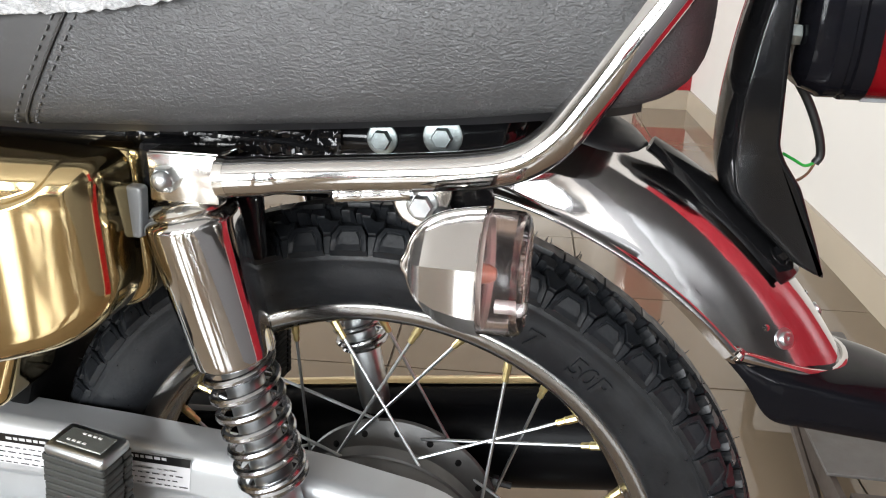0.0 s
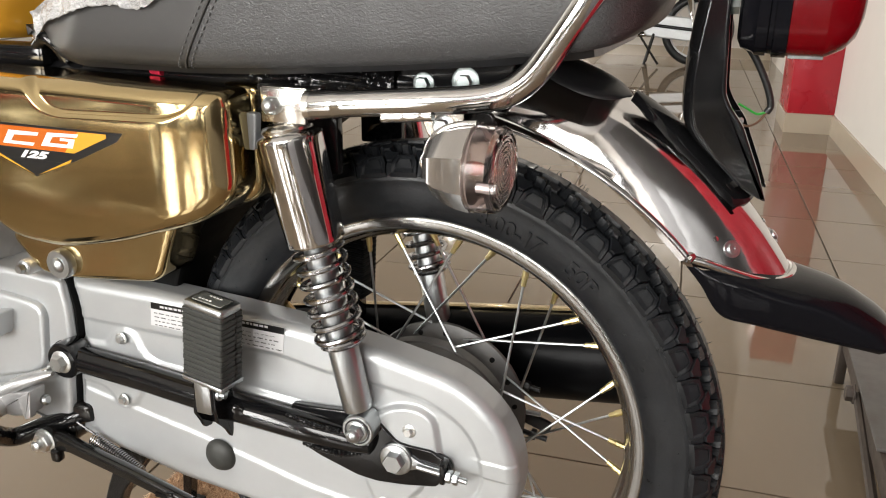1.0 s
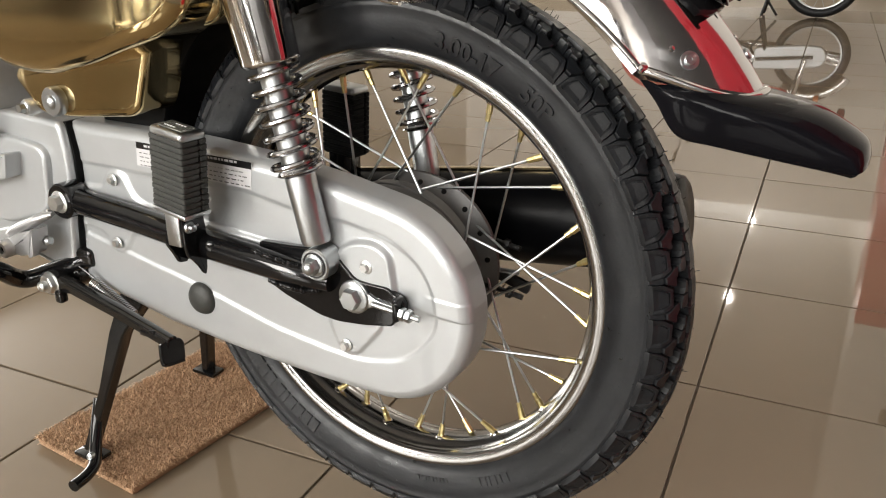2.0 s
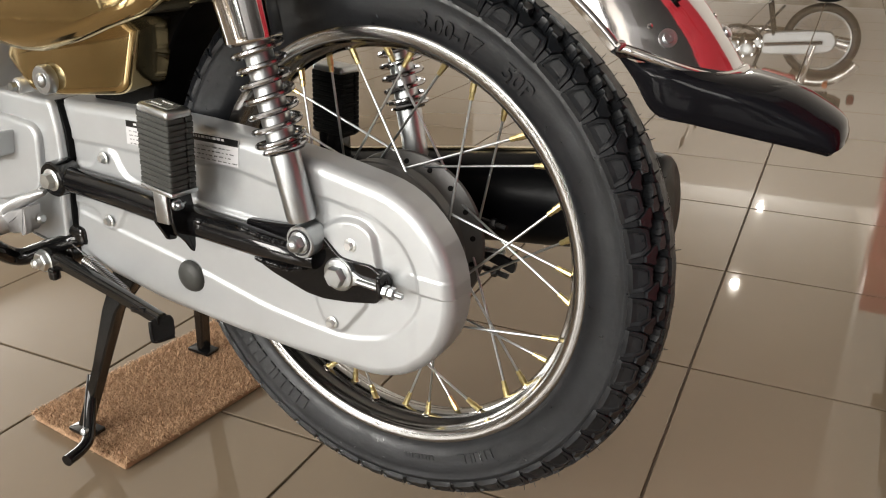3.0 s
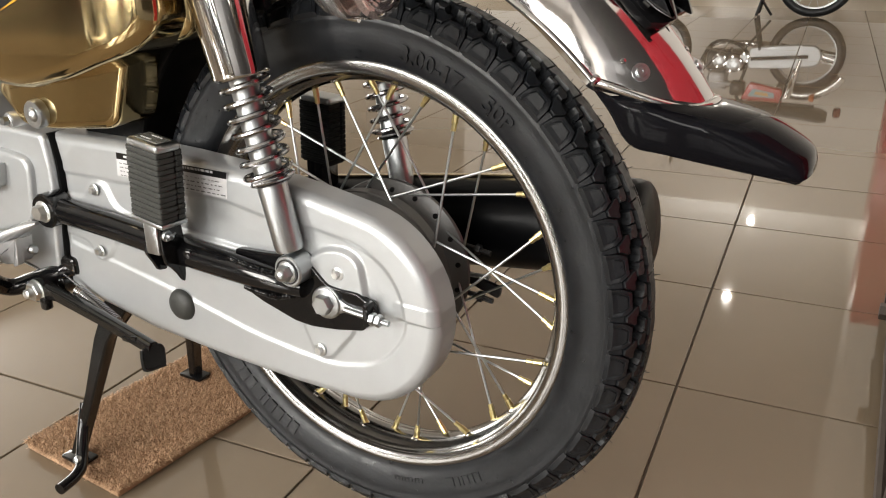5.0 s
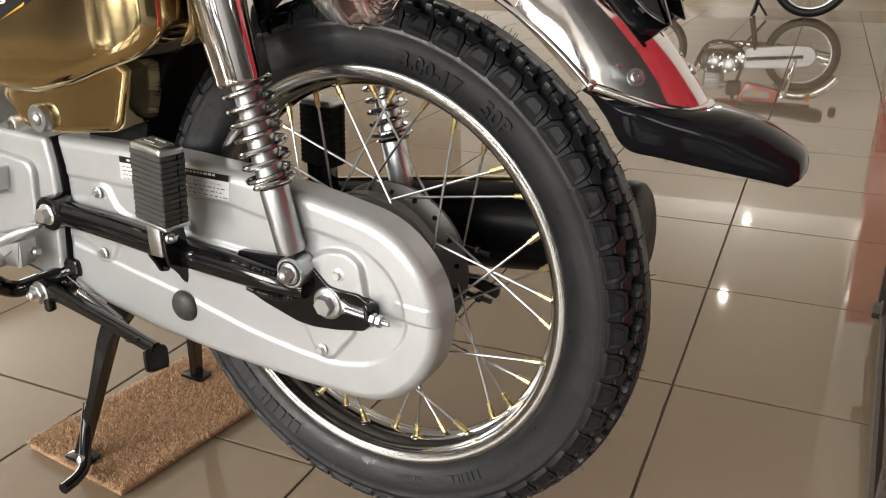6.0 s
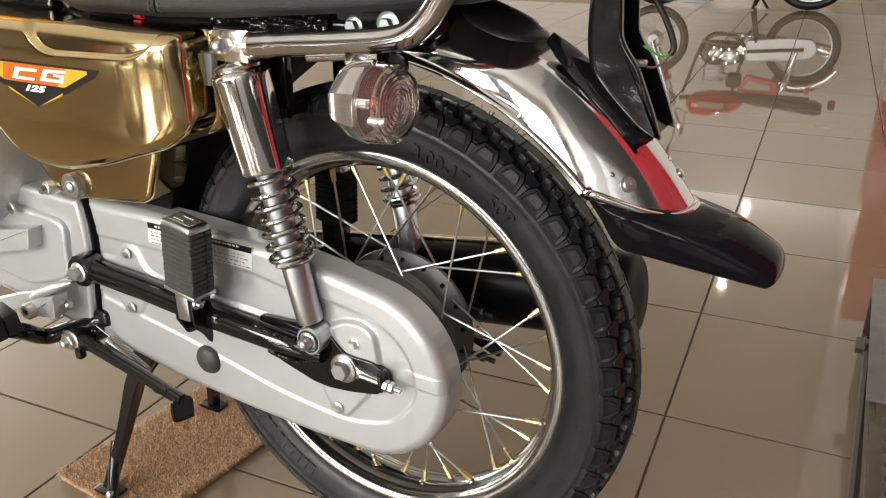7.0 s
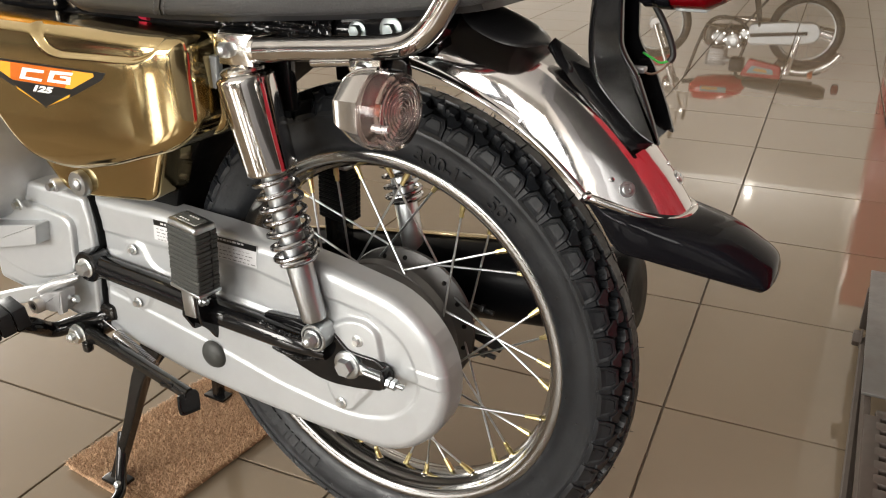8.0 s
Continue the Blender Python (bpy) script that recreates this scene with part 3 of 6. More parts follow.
INNER_B = [(-0.0003, 0.0172), (0.0044, 0.0150), (0.0104, 0.0150), (0.0124, 0.0124), (0.0098, 0.0098), (-0.0003, 0.0098)]
for sgn in (1, -1):
    for i in range(NB):
        a = i * pitch_t + radians(0.5) + (0 if sgn > 0 else pitch_t / 2)
        b = a + pitch_t * 0.5
        lugs.append(lug(a, [(x, sgn * s) for x, s in LUG], shoulder, 0.0014))
        lugs.append(lug(b, [(x, sgn * s) for x, s in WEDGE], web))
        lugs.append(lug(b, [(x, sgn * s) for x, s in STEM], 0.0084))
        lugs.append(lug(a, [(x, sgn * s) for x, s in INNER_A], 0.0097))
        lugs.append(lug(a, [(x, sgn * s) for x, s in INNER_B], 0.0100))
for i in range(NB):
    a = i * pitch_t + radians(0.5)
    rb = [(-0.0169, 0.0086), (-0.0112, 0.0086), (-0.0080, 0.0060), (0.0080, 0.0060), (0.0112, 0.0086), (0.0169, 0.0086), (0.0169, -0.0060), (0.0090, -0.0060), (0.0058, -0.0086), (-0.0058, -0.0086), (-0.0090, -0.0060), (-0.0169, -0.0060)]
    lugs.append(lug(a, rb, 0.0106))
part("tread", join(*lugs), RUBBER, wheel, "moulded tread blocks", smooth=25)
rnd = random.Random(3)
hairs = []
for i in range(150):
    a, s = rnd.random() * 2 * math.pi, rnd.uniform(-0.026, 0.026)
    p, q = Vector(on_skin(a, s, 0.008)), Vector(on_skin(a + rnd.uniform(-0.006, 0.006), s, rnd.uniform(0.0118, 0.0158)))
    hairs.append(tube([p, (p + q) / 2 + Vector((rnd.uniform(-1, 1), 0, rnd.uniform(-1, 1))) * 0.0007, q], [0.0005, 0.0004, 0.00025], 4))
tagged(part("vent_hairs", join(*hairs), RUBBER, wheel), "thin rubber moulding hairs", kind="stuff")


def side_text(name, geo, a_mid, r_mid, flip=False, label=""):
    """Lays flat lettering on the near sidewall round the axle."""
    V, F = geo
    pts = []
    for x, y, z in V:
        r = r_mid + (y if not flip else y)
        a = a_mid - x / r_mid
        rr = max(0.2275, min(0.2715, r))
        i = max(1, next((k for k in range(len(OUT)) if OUT[k][1] >= rr), len(OUT) - 1))
        f = (rr - OUT[i - 1][1]) / (OUT[i][1] - OUT[i - 1][1])
        yy = OUT[i - 1][0] + (OUT[i][0] - OUT[i - 1][0]) * f
        pts.append(on_wheel(a, r, yy - 0.0001 - z))
    return part(name, (pts, F), RUBBER, wheel, label, smooth=20)


side_text("size_lettering", thick(words("3.00-17", 0.0225, bold=0.0006), 0.0018), radians(69), 0.2465, label="raised rubber lettering 3.00-17")
side_text("load_lettering", thick(words("50P", 0.0225, bold=0.0006), 0.0018), radians(51), 0.2480, label="raised rubber lettering 50P")


def bars(widths, h, gap):
    """Plain bars in a row, centred."""
    total = sum(widths) + gap * (len(widths) - 1)
    x, out = -total / 2, []
    for w in widths:
        out.append(([(x, -h / 2, 0), (x + w / 2, -h / 2, 0), (x + w, -h / 2, 0), (x + w, h / 2, 0), (x + w / 2, h / 2, 0), (x, h / 2, 0)], [(0, 1, 4, 5), (1, 2, 3, 4)]))
        x += w + gap
    return join(*out)


def mark_row(name, widths, h, gap, a_mid, r_mid, d):
    total = sum(widths) + gap * (len(widths) - 1)
    x = -total / 2
    for w in widths:
        side_text(name, thick(bars([w], h, 0), d), a_mid - (x + w / 2) / r_mid, r_mid)
        x += w + gap


mark_row("maker_mark", [0.009, 0.009, 0.010, 0.010, 0.004, 0.010], 0.015, 0.0035, radians(-124), 0.2460, 0.0020)
mark_row("maker_mark", [0.009, 0.009, 0.009, 0.009, 0.010], 0.015, 0.0035, radians(-141), 0.2460, 0.0020)
mark_row("serial_mark", [0.003] * 9, 0.005, 0.0016, radians(-78), 0.2430, 0.0008)
mark_row("maker_badge", [0.007, 0.005, 0.006, 0.003, 0.006, 0.010], 0.010, 0.002, radians(-60), 0.2450, 0.0010)

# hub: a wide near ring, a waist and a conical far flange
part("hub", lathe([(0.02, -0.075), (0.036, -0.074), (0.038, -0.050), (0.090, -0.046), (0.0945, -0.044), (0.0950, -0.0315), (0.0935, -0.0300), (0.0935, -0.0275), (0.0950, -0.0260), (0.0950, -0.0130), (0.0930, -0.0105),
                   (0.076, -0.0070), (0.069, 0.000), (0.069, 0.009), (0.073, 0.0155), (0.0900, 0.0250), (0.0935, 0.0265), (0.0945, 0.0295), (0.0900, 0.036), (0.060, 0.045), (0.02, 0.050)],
                  AX, (0, 1, 0), 80), HUB_SHADED, wheel, "grey cast hub and brake drum, its shade put into the colour", smooth=30)
# No holes are cut: near-black discs on the flange stand for their shade.
for k in range(18):
    a = radians(20 * k + 8)
    part("hole_shade_disc", lathe([(0.0, 0.0006), (0.0022, 0.0006), (0.0030, 0.0002), (0.0030, -0.002)], Vector(AX) + Vector((0.0845 * math.cos(a), 0.0218, 0.0845 * math.sin(a))), (0.49 * math.cos(a), -0.87, 0.49 * math.sin(a)), 10), DARKGAP, wheel)


def spoke_pair():
    """Meshes of one near and one far spoke for each lean, with their nipples, built at angle 0."""
    out = {}
    for side in (-1, 1):
        for lean in (-1, 1):
            hub_r, hub_y = (0.0764, -0.030) if side < 0 else (0.0790, 0.029)
            off = radians(79 if side < 0 else 51) * lean
            rim_r, rim_y = 0.2070, (-0.005 if side < 0 else 0.003)
            p = Vector((hub_r * math.cos(off), hub_y - 0.004 * lean * side, hub_r * math.sin(off)))
            q = Vector((rim_r, rim_y, 0))
            d = (q - p).normalized()
            nip0 = q - d * 0.0185
            wire = tube([p - d * 0.004, p, nip0], 0.00135, 8)
            a, u, w = frame_of(d)
            nip = lathe([(0.0021, 0.0), (0.0027, 0.0008), (0.0027, 0.0070), (0.0034, 0.0078), (0.0034, 0.0170), (0.0042, 0.0180), (0.0046, 0.0200)], nip0, d, 8)
            seat = lathe([(0.0070, 0.0), (0.0066, 0.0014), (0.0048, 0.0026), (0.0, 0.0028)], q + Vector((0.0012, 0, 0)), (-1, 0, -0.0), 14, cap=False)
            out[side, lean] = mesh_of("spoke", wire, ZINC), mesh_of("nipple", nip, BRASS, 30), mesh_of("nipple_seat", seat, CHROME)
    return out


SP = spoke_pair()
for k in range(36):
    side = 1 if k % 2 else -1
    lean = 1 if k % 4 in (0, 3) else -1
    a = radians(10 * k + 2.1)
    m = Matrix.Translation(AX) @ Matrix.Rotation(-a, 4, "Y")
    for nm, me in zip(("spoke", "nipple", "nipple_seat"), SP[side, lean]):
        ob = part(nm, me, None, wheel)
        ob.matrix_basis = m

# chain case
cx, cz, cr = 0.0125, 0.3290, 0.1070
arc_pts = [(cx + cr * math.cos(t), cz + cr * math.sin(t)) for t in [radians(80 - 172 * i / 24) for i in range(25)]]
case_poly = [(-0.411, 0.4665), (-0.30, 0.4670), (-0.20, 0.4625), (-0.10, 0.4555), (-0.03, 0.4460)] + arc_pts + [(-0.06, 0.2215), (-0.16, 0.2255), (-0.28, 0.2345), (-0.428, 0.2610), (-0.424, 0.300), (-0.418, 0.340), (-0.407, 0.390), (-0.405, 0.430)]
inner = rounded([(-0.470, 0.4195), (-0.265, 0.4195), (-0.141, 0.4230), (-0.085, 0.4130), (-0.020, 0.4110), (0.034, 0.4020), (0.066, 0.3810), (0.081, 0.3520), (0.084, 0.3230), (0.070, 0.2960), (0.044, 0.2740), (-0.004, 0.2620), (-0.046, 0.2640),
                 (-0.115, 0.2720), (-0.241, 0.3000), (-0.400, 0.3270), (-0.470, 0.34)], 0.018, 4)
BOSSES = [([(-0.044, 0.360), (-0.022, 0.385), (-0.004, 0.3940), (0.018, 0.3955), (0.034, 0.386), (0.042, 0.335), (0.0, 0.32)], 0.0065, 0.0055),
          ([(-0.046, 0.305), (-0.030, 0.268), (-0.011, 0.266), (0.026, 0.310), (-0.01, 0.33)], 0.0026, 0.0045),
          ([(-0.430, 0.341), (-0.430, 0.393), (-0.389, 0.392), (-0.366, 0.3935), (-0.359, 0.403), (-0.352, 0.4125), (-0.338, 0.418), (-0.325, 0.413), (-0.320, 0.400), (-0.312, 0.3885), (-0.297, 0.3825), (-0.203, 0.3765), (-0.152, 0.3735),
            (-0.100, 0.3700), (-0.050, 0.3690), (-0.050, 0.345), (-0.250, 0.345), (-0.322, 0.343), (-0.328, 0.333), (-0.336, 0.321), (-0.350, 0.315), (-0.364, 0.319), (-0.369, 0.331), (-0.381, 0.338)], 0.0034, 0.0048)]


def signed(poly, X, Z):
    """Distance from a polygon's outline, positive inside."""
    P = np.array(poly)
    Q = np.roll(P, -1, 0)
    best = np.full(X.shape, 9.0)
    inside = np.zeros(X.shape, bool)
    for (ax, az), (bx, bz) in zip(P, Q):
        dx, dz = bx - ax, bz - az
        t = np.clip(((X - ax) * dx + (Z - az) * dz) / max(dx * dx + dz * dz, 1e-12), 0, 1)
        best = np.minimum(best, np.hypot(X - ax - t * dx, Z - az - t * dz))
        if abs(dz) > 1e-12:
            cross = ((az > Z) != (bz > Z)) & (X < (bx - ax) * (Z - az) / dz + ax)
            inside ^= cross
    return np.where(inside, best, -best)


def ease(d, w):
    t = np.clip(d / w + 0.5, 0, 1)
    return t * t * (3 - 2 * t)


def pressed_sheet(poly, nx, rows, depth, back, x0, x1, bias=1.0):
    """A sheet over an outline in x, z: columns of points set back or forward by depth(X, Z, inset), with a turned edge."""
    k = np.linspace(0, 1, nx)
    xs = x0 + (x1 - x0) * (np.sin(k * math.pi / 2) ** 0.85 if bias == 1.0 else 0.5 - 0.5 * np.cos(k * math.pi))
    P = np.array(poly)
    tt = 0.5 - 0.5 * np.cos(np.linspace(0, math.pi, rows))
    X, Z = [], []
    for x in xs:
        zs = []
        for (ax, az), (bx, bz) in zip(P, np.roll(P, -1, 0)):
            if (ax - x) * (bx - x) <= 0 and abs(ax - bx) > 1e-9:
                zs.append(az + (bz - az) * (x - ax) / (bx - ax))
        lo, hi = min(zs), max(zs)
        X.append(np.full(rows, x))
        Z.append(lo + (hi - lo) * tt)
    X, Z = np.array(X), np.array(Z)
    y = depth(X, Z, np.maximum(signed(poly, X, Z), 0))
    V = [(float(X[i, j]), float(y[i, j]), float(Z[i, j])) for i in range(nx) for j in range(rows)]
    F = [(i * rows + j, (i + 1) * rows + j, (i + 1) * rows + j + 1, i * rows + j + 1) for i in range(nx - 1) for j in range(rows - 1)]
    edge = [i * rows for i in range(nx)] + [(nx - 1) * rows + j for j in range(1, rows)] + [i * rows + rows - 1 for i in range(nx - 2, -1, -1)] + list(range(rows - 2, 0, -1))
    n0, m = len(V), len(edge)
    V += [(V[i][0], back, V[i][2]) for i in edge]
    F += [(edge[q], edge[(q + 1) % m], n0 + (q + 1) % m, n0 + q) for q in range(m)]
    return V, F


def rounding(d, r):
    """How far a face with an edge rounded to r lies behind its front, at inset d."""
    return np.where(d < r, r - np.sqrt(np.maximum(r ** 2 - (r - d) ** 2, 0)), 0)


def case_depth(X, Z, d):
    y = -0.0860 + rounding(d, 0.013)
    y = y + 0.0019 * ease(signed(inner, X, Z), 0.0055)
    for poly, rise, soft in BOSSES:
        y = y - rise * ease(signed(rounded(poly, 0.012, 4), X, Z), soft)
    # lapped joint at the round end
    end = ease(X - 0.074, 0.016)
    seam = 0.3335 - 0.03 * (X - 0.06)
    y = y + 0.0016 * end * ease(seam - Z, 0.0016)
    y = y - 0.0012 * end * ease(Z - seam, 0.002) * ease(seam + 0.018 - Z, 0.0022)
    return y


chain_case = part("chain_case", pressed_sheet(case_poly, 330, 170, case_depth, -0.048, -0.4275, cx + cr - 0.0004), SILVER, bike, "silver painted pressed chain case", smooth=60)
part("case_back", slab(inset(case_poly, 0.002), -0.047, -0.0500, 0.0005, 1), SILVER, chain_case)
for x, z, y in ((0.0085, 0.3700, -0.0905), (-0.0215, 0.2765, -0.0880), (-0.3400, 0.4065, -0.0905), (-0.3480, 0.3280, -0.0905)):
    part("case_bolt", hexhead((x, y, z), (0, -1, 0), 0.0045, 0.0046, flange=0.0070), BRIGHT_ZINC, chain_case, "small zinc plated bolt")
part("rubber_cap", lathe([(0.0, -0.0085), (0.009, -0.0080), (0.0165, -0.0050), (0.0190, -0.0015), (0.0195, 0.0005), (0.0170, 0.001)], (-0.2232, -0.0862, 0.2825), (0, 1, 0), 32, cap=False), PEG_RUBBER, chain_case, "round black rubber inspection cap")

# front sprocket cover
front_poly = rounded([(-0.4130, 0.466), (-0.4075, 0.430), (-0.4087, 0.390), (-0.4197, 0.340), (-0.4293, 0.268), (-0.520, 0.285), (-0.640, 0.300), (-0.640, 0.455), (-0.52, 0.470)], 0.008, 3)
front_case = part("sprocket_cover", slab(front_poly, -0.045, -0.0960, 0.006, 4), SILVER, bike, "silver cast sprocket cover")
part("raised_panel", slab(rounded([(-0.435, 0.435), (-0.448, 0.350), (-0.54, 0.322), (-0.62, 0.335), (-0.62, 0.44), (-0.50, 0.442)], 0.022, 5), -0.094, -0.1040, 0.006, 4), SILVER, front_case)
part("case_gasket", slab([(-0.4205, 0.465), (-0.4115, 0.465), (-0.4045, 0.430), (-0.4065, 0.390), (-0.4175, 0.340), (-0.4275, 0.262), (-0.4355, 0.266), (-0.426, 0.340), (-0.4155, 0.390), (-0.4155, 0.430)], -0.045, -0.0875, 0.001, 2), DARKGAP, front_case)

# swing arm over the chain case
arm = part("swing_arm", tube([(-0.425, -0.100, 0.3775), (-0.30, -0.101, 0.3705), (-0.18, -0.101, 0.3595), (-0.10, -0.099, 0.3540), (-0.055, -0.097, 0.3510), (-0.03, -0.095, 0.3490)],
                             [0.0150, 0.0155, 0.0155, 0.0155, 0.0140, 0.0110], 20), BLACK, bike, "glossy black swing arm tube")
plate = rounded([(-0.122, 0.3600), (-0.124, 0.3740), (-0.085, 0.3760), (-0.048, 0.3800), (-0.030, 0.3800), (-0.018, 0.3690), (-0.004, 0.3560), (0.010, 0.3545), (0.034, 0.3545), (0.042, 0.3490), (0.050, 0.3470), (0.054, 0.3400), (0.052, 0.3290), (0.044, 0.3270),
                 (0.040, 0.3150), (0.005, 0.3080), (-0.026, 0.3045), (-0.048, 0.3060), (-0.092, 0.3190), (-0.109, 0.3265), (-0.113, 0.3380), (-0.124, 0.3480)], 0.005, 3)
part("end_plate", slab(plate, -0.0865, -0.0935, 0.0018, 3), BLACK, arm)
part("weld_bead", tube(curve([(-0.120, -0.1075, 0.3690), (-0.095, -0.1095, 0.3665), (-0.075, -0.1090, 0.3645), (-0.052, -0.1055, 0.3620)], 16), [0.0026 + 0.0007 * math.sin(i * 2.3) + 0.0004 * math.sin(i * 5.1) for i in range(49)], 9), BLACK, arm)
part("weld_bead", tube(curve([(-0.104, -0.1030, 0.3375), (-0.082, -0.1065, 0.3375), (-0.058, -0.1055, 0.3365), (-0.040, -0.0995, 0.3400)], 16), [0.0028 + 0.0008 * math.sin(i * 1.9) + 0.0004 * math.sin(i * 4.7) for i in range(49)], 9), BLACK, arm)
piv = (-0.4065, -0.0985, 0.3765)
part("pivot_boss", lathe([(0.0, 0.0), (0.0200, 0.0), (0.0215, 0.002), (0.0215, 0.0255), (0.0195, 0.0280), (0.012, 0.0280)], (piv[0], -0.088, piv[2]), (0, -1, 0), 28), BLACK, arm)
part("pivot_nut", hexhead((piv[0], -0.1155, piv[2]), (0, -1, 0), 0.0098, 0.0085, flange=0.0135), BRIGHT_ZINC, arm, "zinc plated pivot nut")
part("axle_washer", lathe([(0.005, 0), (0.0175, 0), (0.0175, 0.0022), (0.0165, 0.003), (0.005, 0.003)], (-0.0035, -0.0935, 0.3380), (0, -1, 0), 32), ZINC, arm)
part("axle_nut", hexhead((-0.0035, -0.0965, 0.3380), (0, -1, 0), 0.0110, 0.0085, flange=0.0165), ZINC, arm, "large zinc plated axle bolt head")
part("adjuster_strap", slab(rounded([(-0.006, 0.3530), (0.010, 0.3460), (0.024, 0.3395), (0.048, 0.3375), (0.048, 0.3325), (0.022, 0.3330), (0.010, 0.3280), (-0.004, 0.3240)], 0.006, 4), -0.0930, -0.0958, 0.0008, 2), ZINC, arm)
part("adjuster_rod", tube([(0.020, -0.0975, 0.3365), (0.0720, -0.0975, 0.3325)], 0.0030, 10), ZINC, arm, "threaded chain adjuster")
for x in (0.0515, 0.0585):
    part("adjuster_nut", hexhead((x, -0.0975, 0.3340 - (x - 0.0515) * 0.07), (1, 0, -0.065), 0.0066, 0.0050), ZINC, arm)
part("adjuster_stop", block(0.0478, -0.0960, 0.3375, 0.006, 0.014, 0.024, 0.002), BLACK, arm)

# rear shock absorbers
def shock(side, label):
    y = 0.110 * side
    lo, hi = Vector((-0.0385, y - 0.012 * side, 0.3700)), Vector((-0.1045, y, 0.6870))
    if side > 0:
        lo, hi = lo + Vector((0.005, 0.012, 0)), hi + Vector((0.005, 0.012, 0))
    d = (hi - lo).normalized()
    full = (hi - lo).length

    def at(h):
        return lo + d * h
    body = part("shock_absorber", lathe([(0.012, full * 0.600), (0.0262, full * 0.600), (0.0271, full * 0.603), (0.0273, full * 0.607), (0.0274, full * 0.618), (0.0288, full * 0.75), (0.0301, full * 0.885), (0.0302, full * 0.902), (0.0301, full * 0.906), (0.0290, full * 0.913), (0.0260, full * 0.920),
                                       (0.0200, full * 0.930), (0.0120, full * 0.935)], lo, d, 48), CHROME, bike, label)
    part("top_cap", lathe([(0.010, full * 0.918), (0.0235, full * 0.920), (0.0245, full * 0.932), (0.0215, full * 0.942), (0.012, full * 0.950), (0.011, full * 0.99)], lo, d, 32), CHROME_WORN, body)
    part("top_eye", lathe([(0.006, -0.010), (0.0125, -0.010), (0.0135, -0.008), (0.0135, 0.008), (0.006, 0.010)], hi, (0, 1, 0), 28), CHROME_WORN, body)
    part("spring", helix(at(full * 0.293), d, 0.0226, 0.0142, 8.6, 0.0031, 9, 28), SPRING_CHROME, body, "chromed coil spring")
    part("spring_seat", lathe([(0.012, full * 0.276), (0.0195, full * 0.277), (0.0210, full * 0.281), (0.0195, full * 0.287), (0.012, full * 0.288)], lo, d, 36), SPRING_CHROME, body)
    part("damper_tube", lathe([(0.010, full * 0.06), (0.0138, full * 0.062), (0.0148, full * 0.078), (0.0150, full * 0.27), (0.0142, full * 0.28), (0.0135, full * 0.62)], lo, d, 32), ZINC, body, "silver damper tube")
    part("lower_eye", lathe([(0.007, -0.0125), (0.0155, -0.0125), (0.0168, -0.011), (0.0168, 0.011), (0.0155, 0.0125), (0.007, 0.0125)], lo, (0, 1, 0), 36), ZINC, body)
    part("eye_ring", lathe([(0.0118, 0.0), (0.0134, 0.0), (0.0134, 0.0010), (0.0118, 0.0010)], lo + Vector((0, side * 0.0125, 0)), (0, side, 0), 32, closed=True, cap=False), BLACK_SATIN, body)
    part("acorn_nut", hexhead(lo + Vector((0, side * 0.0125, 0)), (0, side, 0), 0.0088, 0.0075, flange=0.0108, dome=True), ZINC, body, "domed acorn nut")
    return body


shock(-1, "chrome covered rear shock absorber with coil spring")
shock(1, "rear shock absorber on the far side")

# grab rail with its mounting bracket
RY = -0.120
rail_pts = curve([(-0.066, RY, 0.6885), (-0.02, RY, 0.6935), (0.04, RY, 0.6990), (0.083, RY, 0.7040), (0.106, RY, 0.7105), (0.124, RY, 0.7240), (0.1395, RY, 0.7450), (0.163, RY, 0.7810), (0.196, RY + 0.004, 0.831),
                  (0.225, RY + 0.018, 0.872), (0.236, RY + 0.05, 0.892), (0.238, 0.0, 0.896)], 8)
rail = part("grab_rail", tube(rail_pts, [0.0122] * 5 + [0.0113] * (len(rail_pts) - 5), 22), CHROME, bike, "bent chrome grab rail tube")
part("rail_bracket", join(block(-0.094, -0.1225, 0.6868, 0.044, 0.005, 0.030, 0.0012), block(-0.094, -0.102, 0.7005, 0.044, 0.040, 0.004, 0.001),
                          lathe([(0.0, 0.0), (0.013, 0.0), (0.0125, 0.006), (0.0, 0.007)], (-0.072, RY, 0.6880), (1, 0, 0.1), 20)), CHROME_WORN, rail, "flat silver rail bracket")
part("bracket_nut", hexhead((-0.1035, -0.1250, 0.6868), (0, -1, 0), 0.0082, 0.0070, dome=True), ZINC, rail)
part("weld_seam", tube([(x, RY - 0.004, 0.6835 + (x - 0.0) * 0.11) for x in [0.0 + 0.005 * i for i in range(10)]], [0.0044 + 0.0003 * math.sin(i * 2.3) for i in range(10)], 10), CHROME, rail)
ear = rounded([(0.027, 0.691), (0.067, 0.695), (0.0665, 0.681), (0.059, 0.6665), (0.047, 0.6625), (0.035, 0.669)], 0.006, 4)
part("lamp_ear", slab(ear, -0.108, -0.1115, 0.0010, 2), CHROME_WORN, rail)
part("ear_bolt", hexhead((0.0490, -0.1115, 0.6780), (0, -1, 0), 0.0070, 0.0060, flange=0.0095), ZINC, rail)

# seat
def seat_bottom(x):
    return float(np.interp(x, [-0.42, -0.37, -0.325, -0.195, -0.106, 0.005, 0.082, 0.157, 0.20, 0.24], [0.735, 0.718, 0.711, 0.712, 0.716, 0.725, 0.732, 0.741, 0.748, 0.76]))


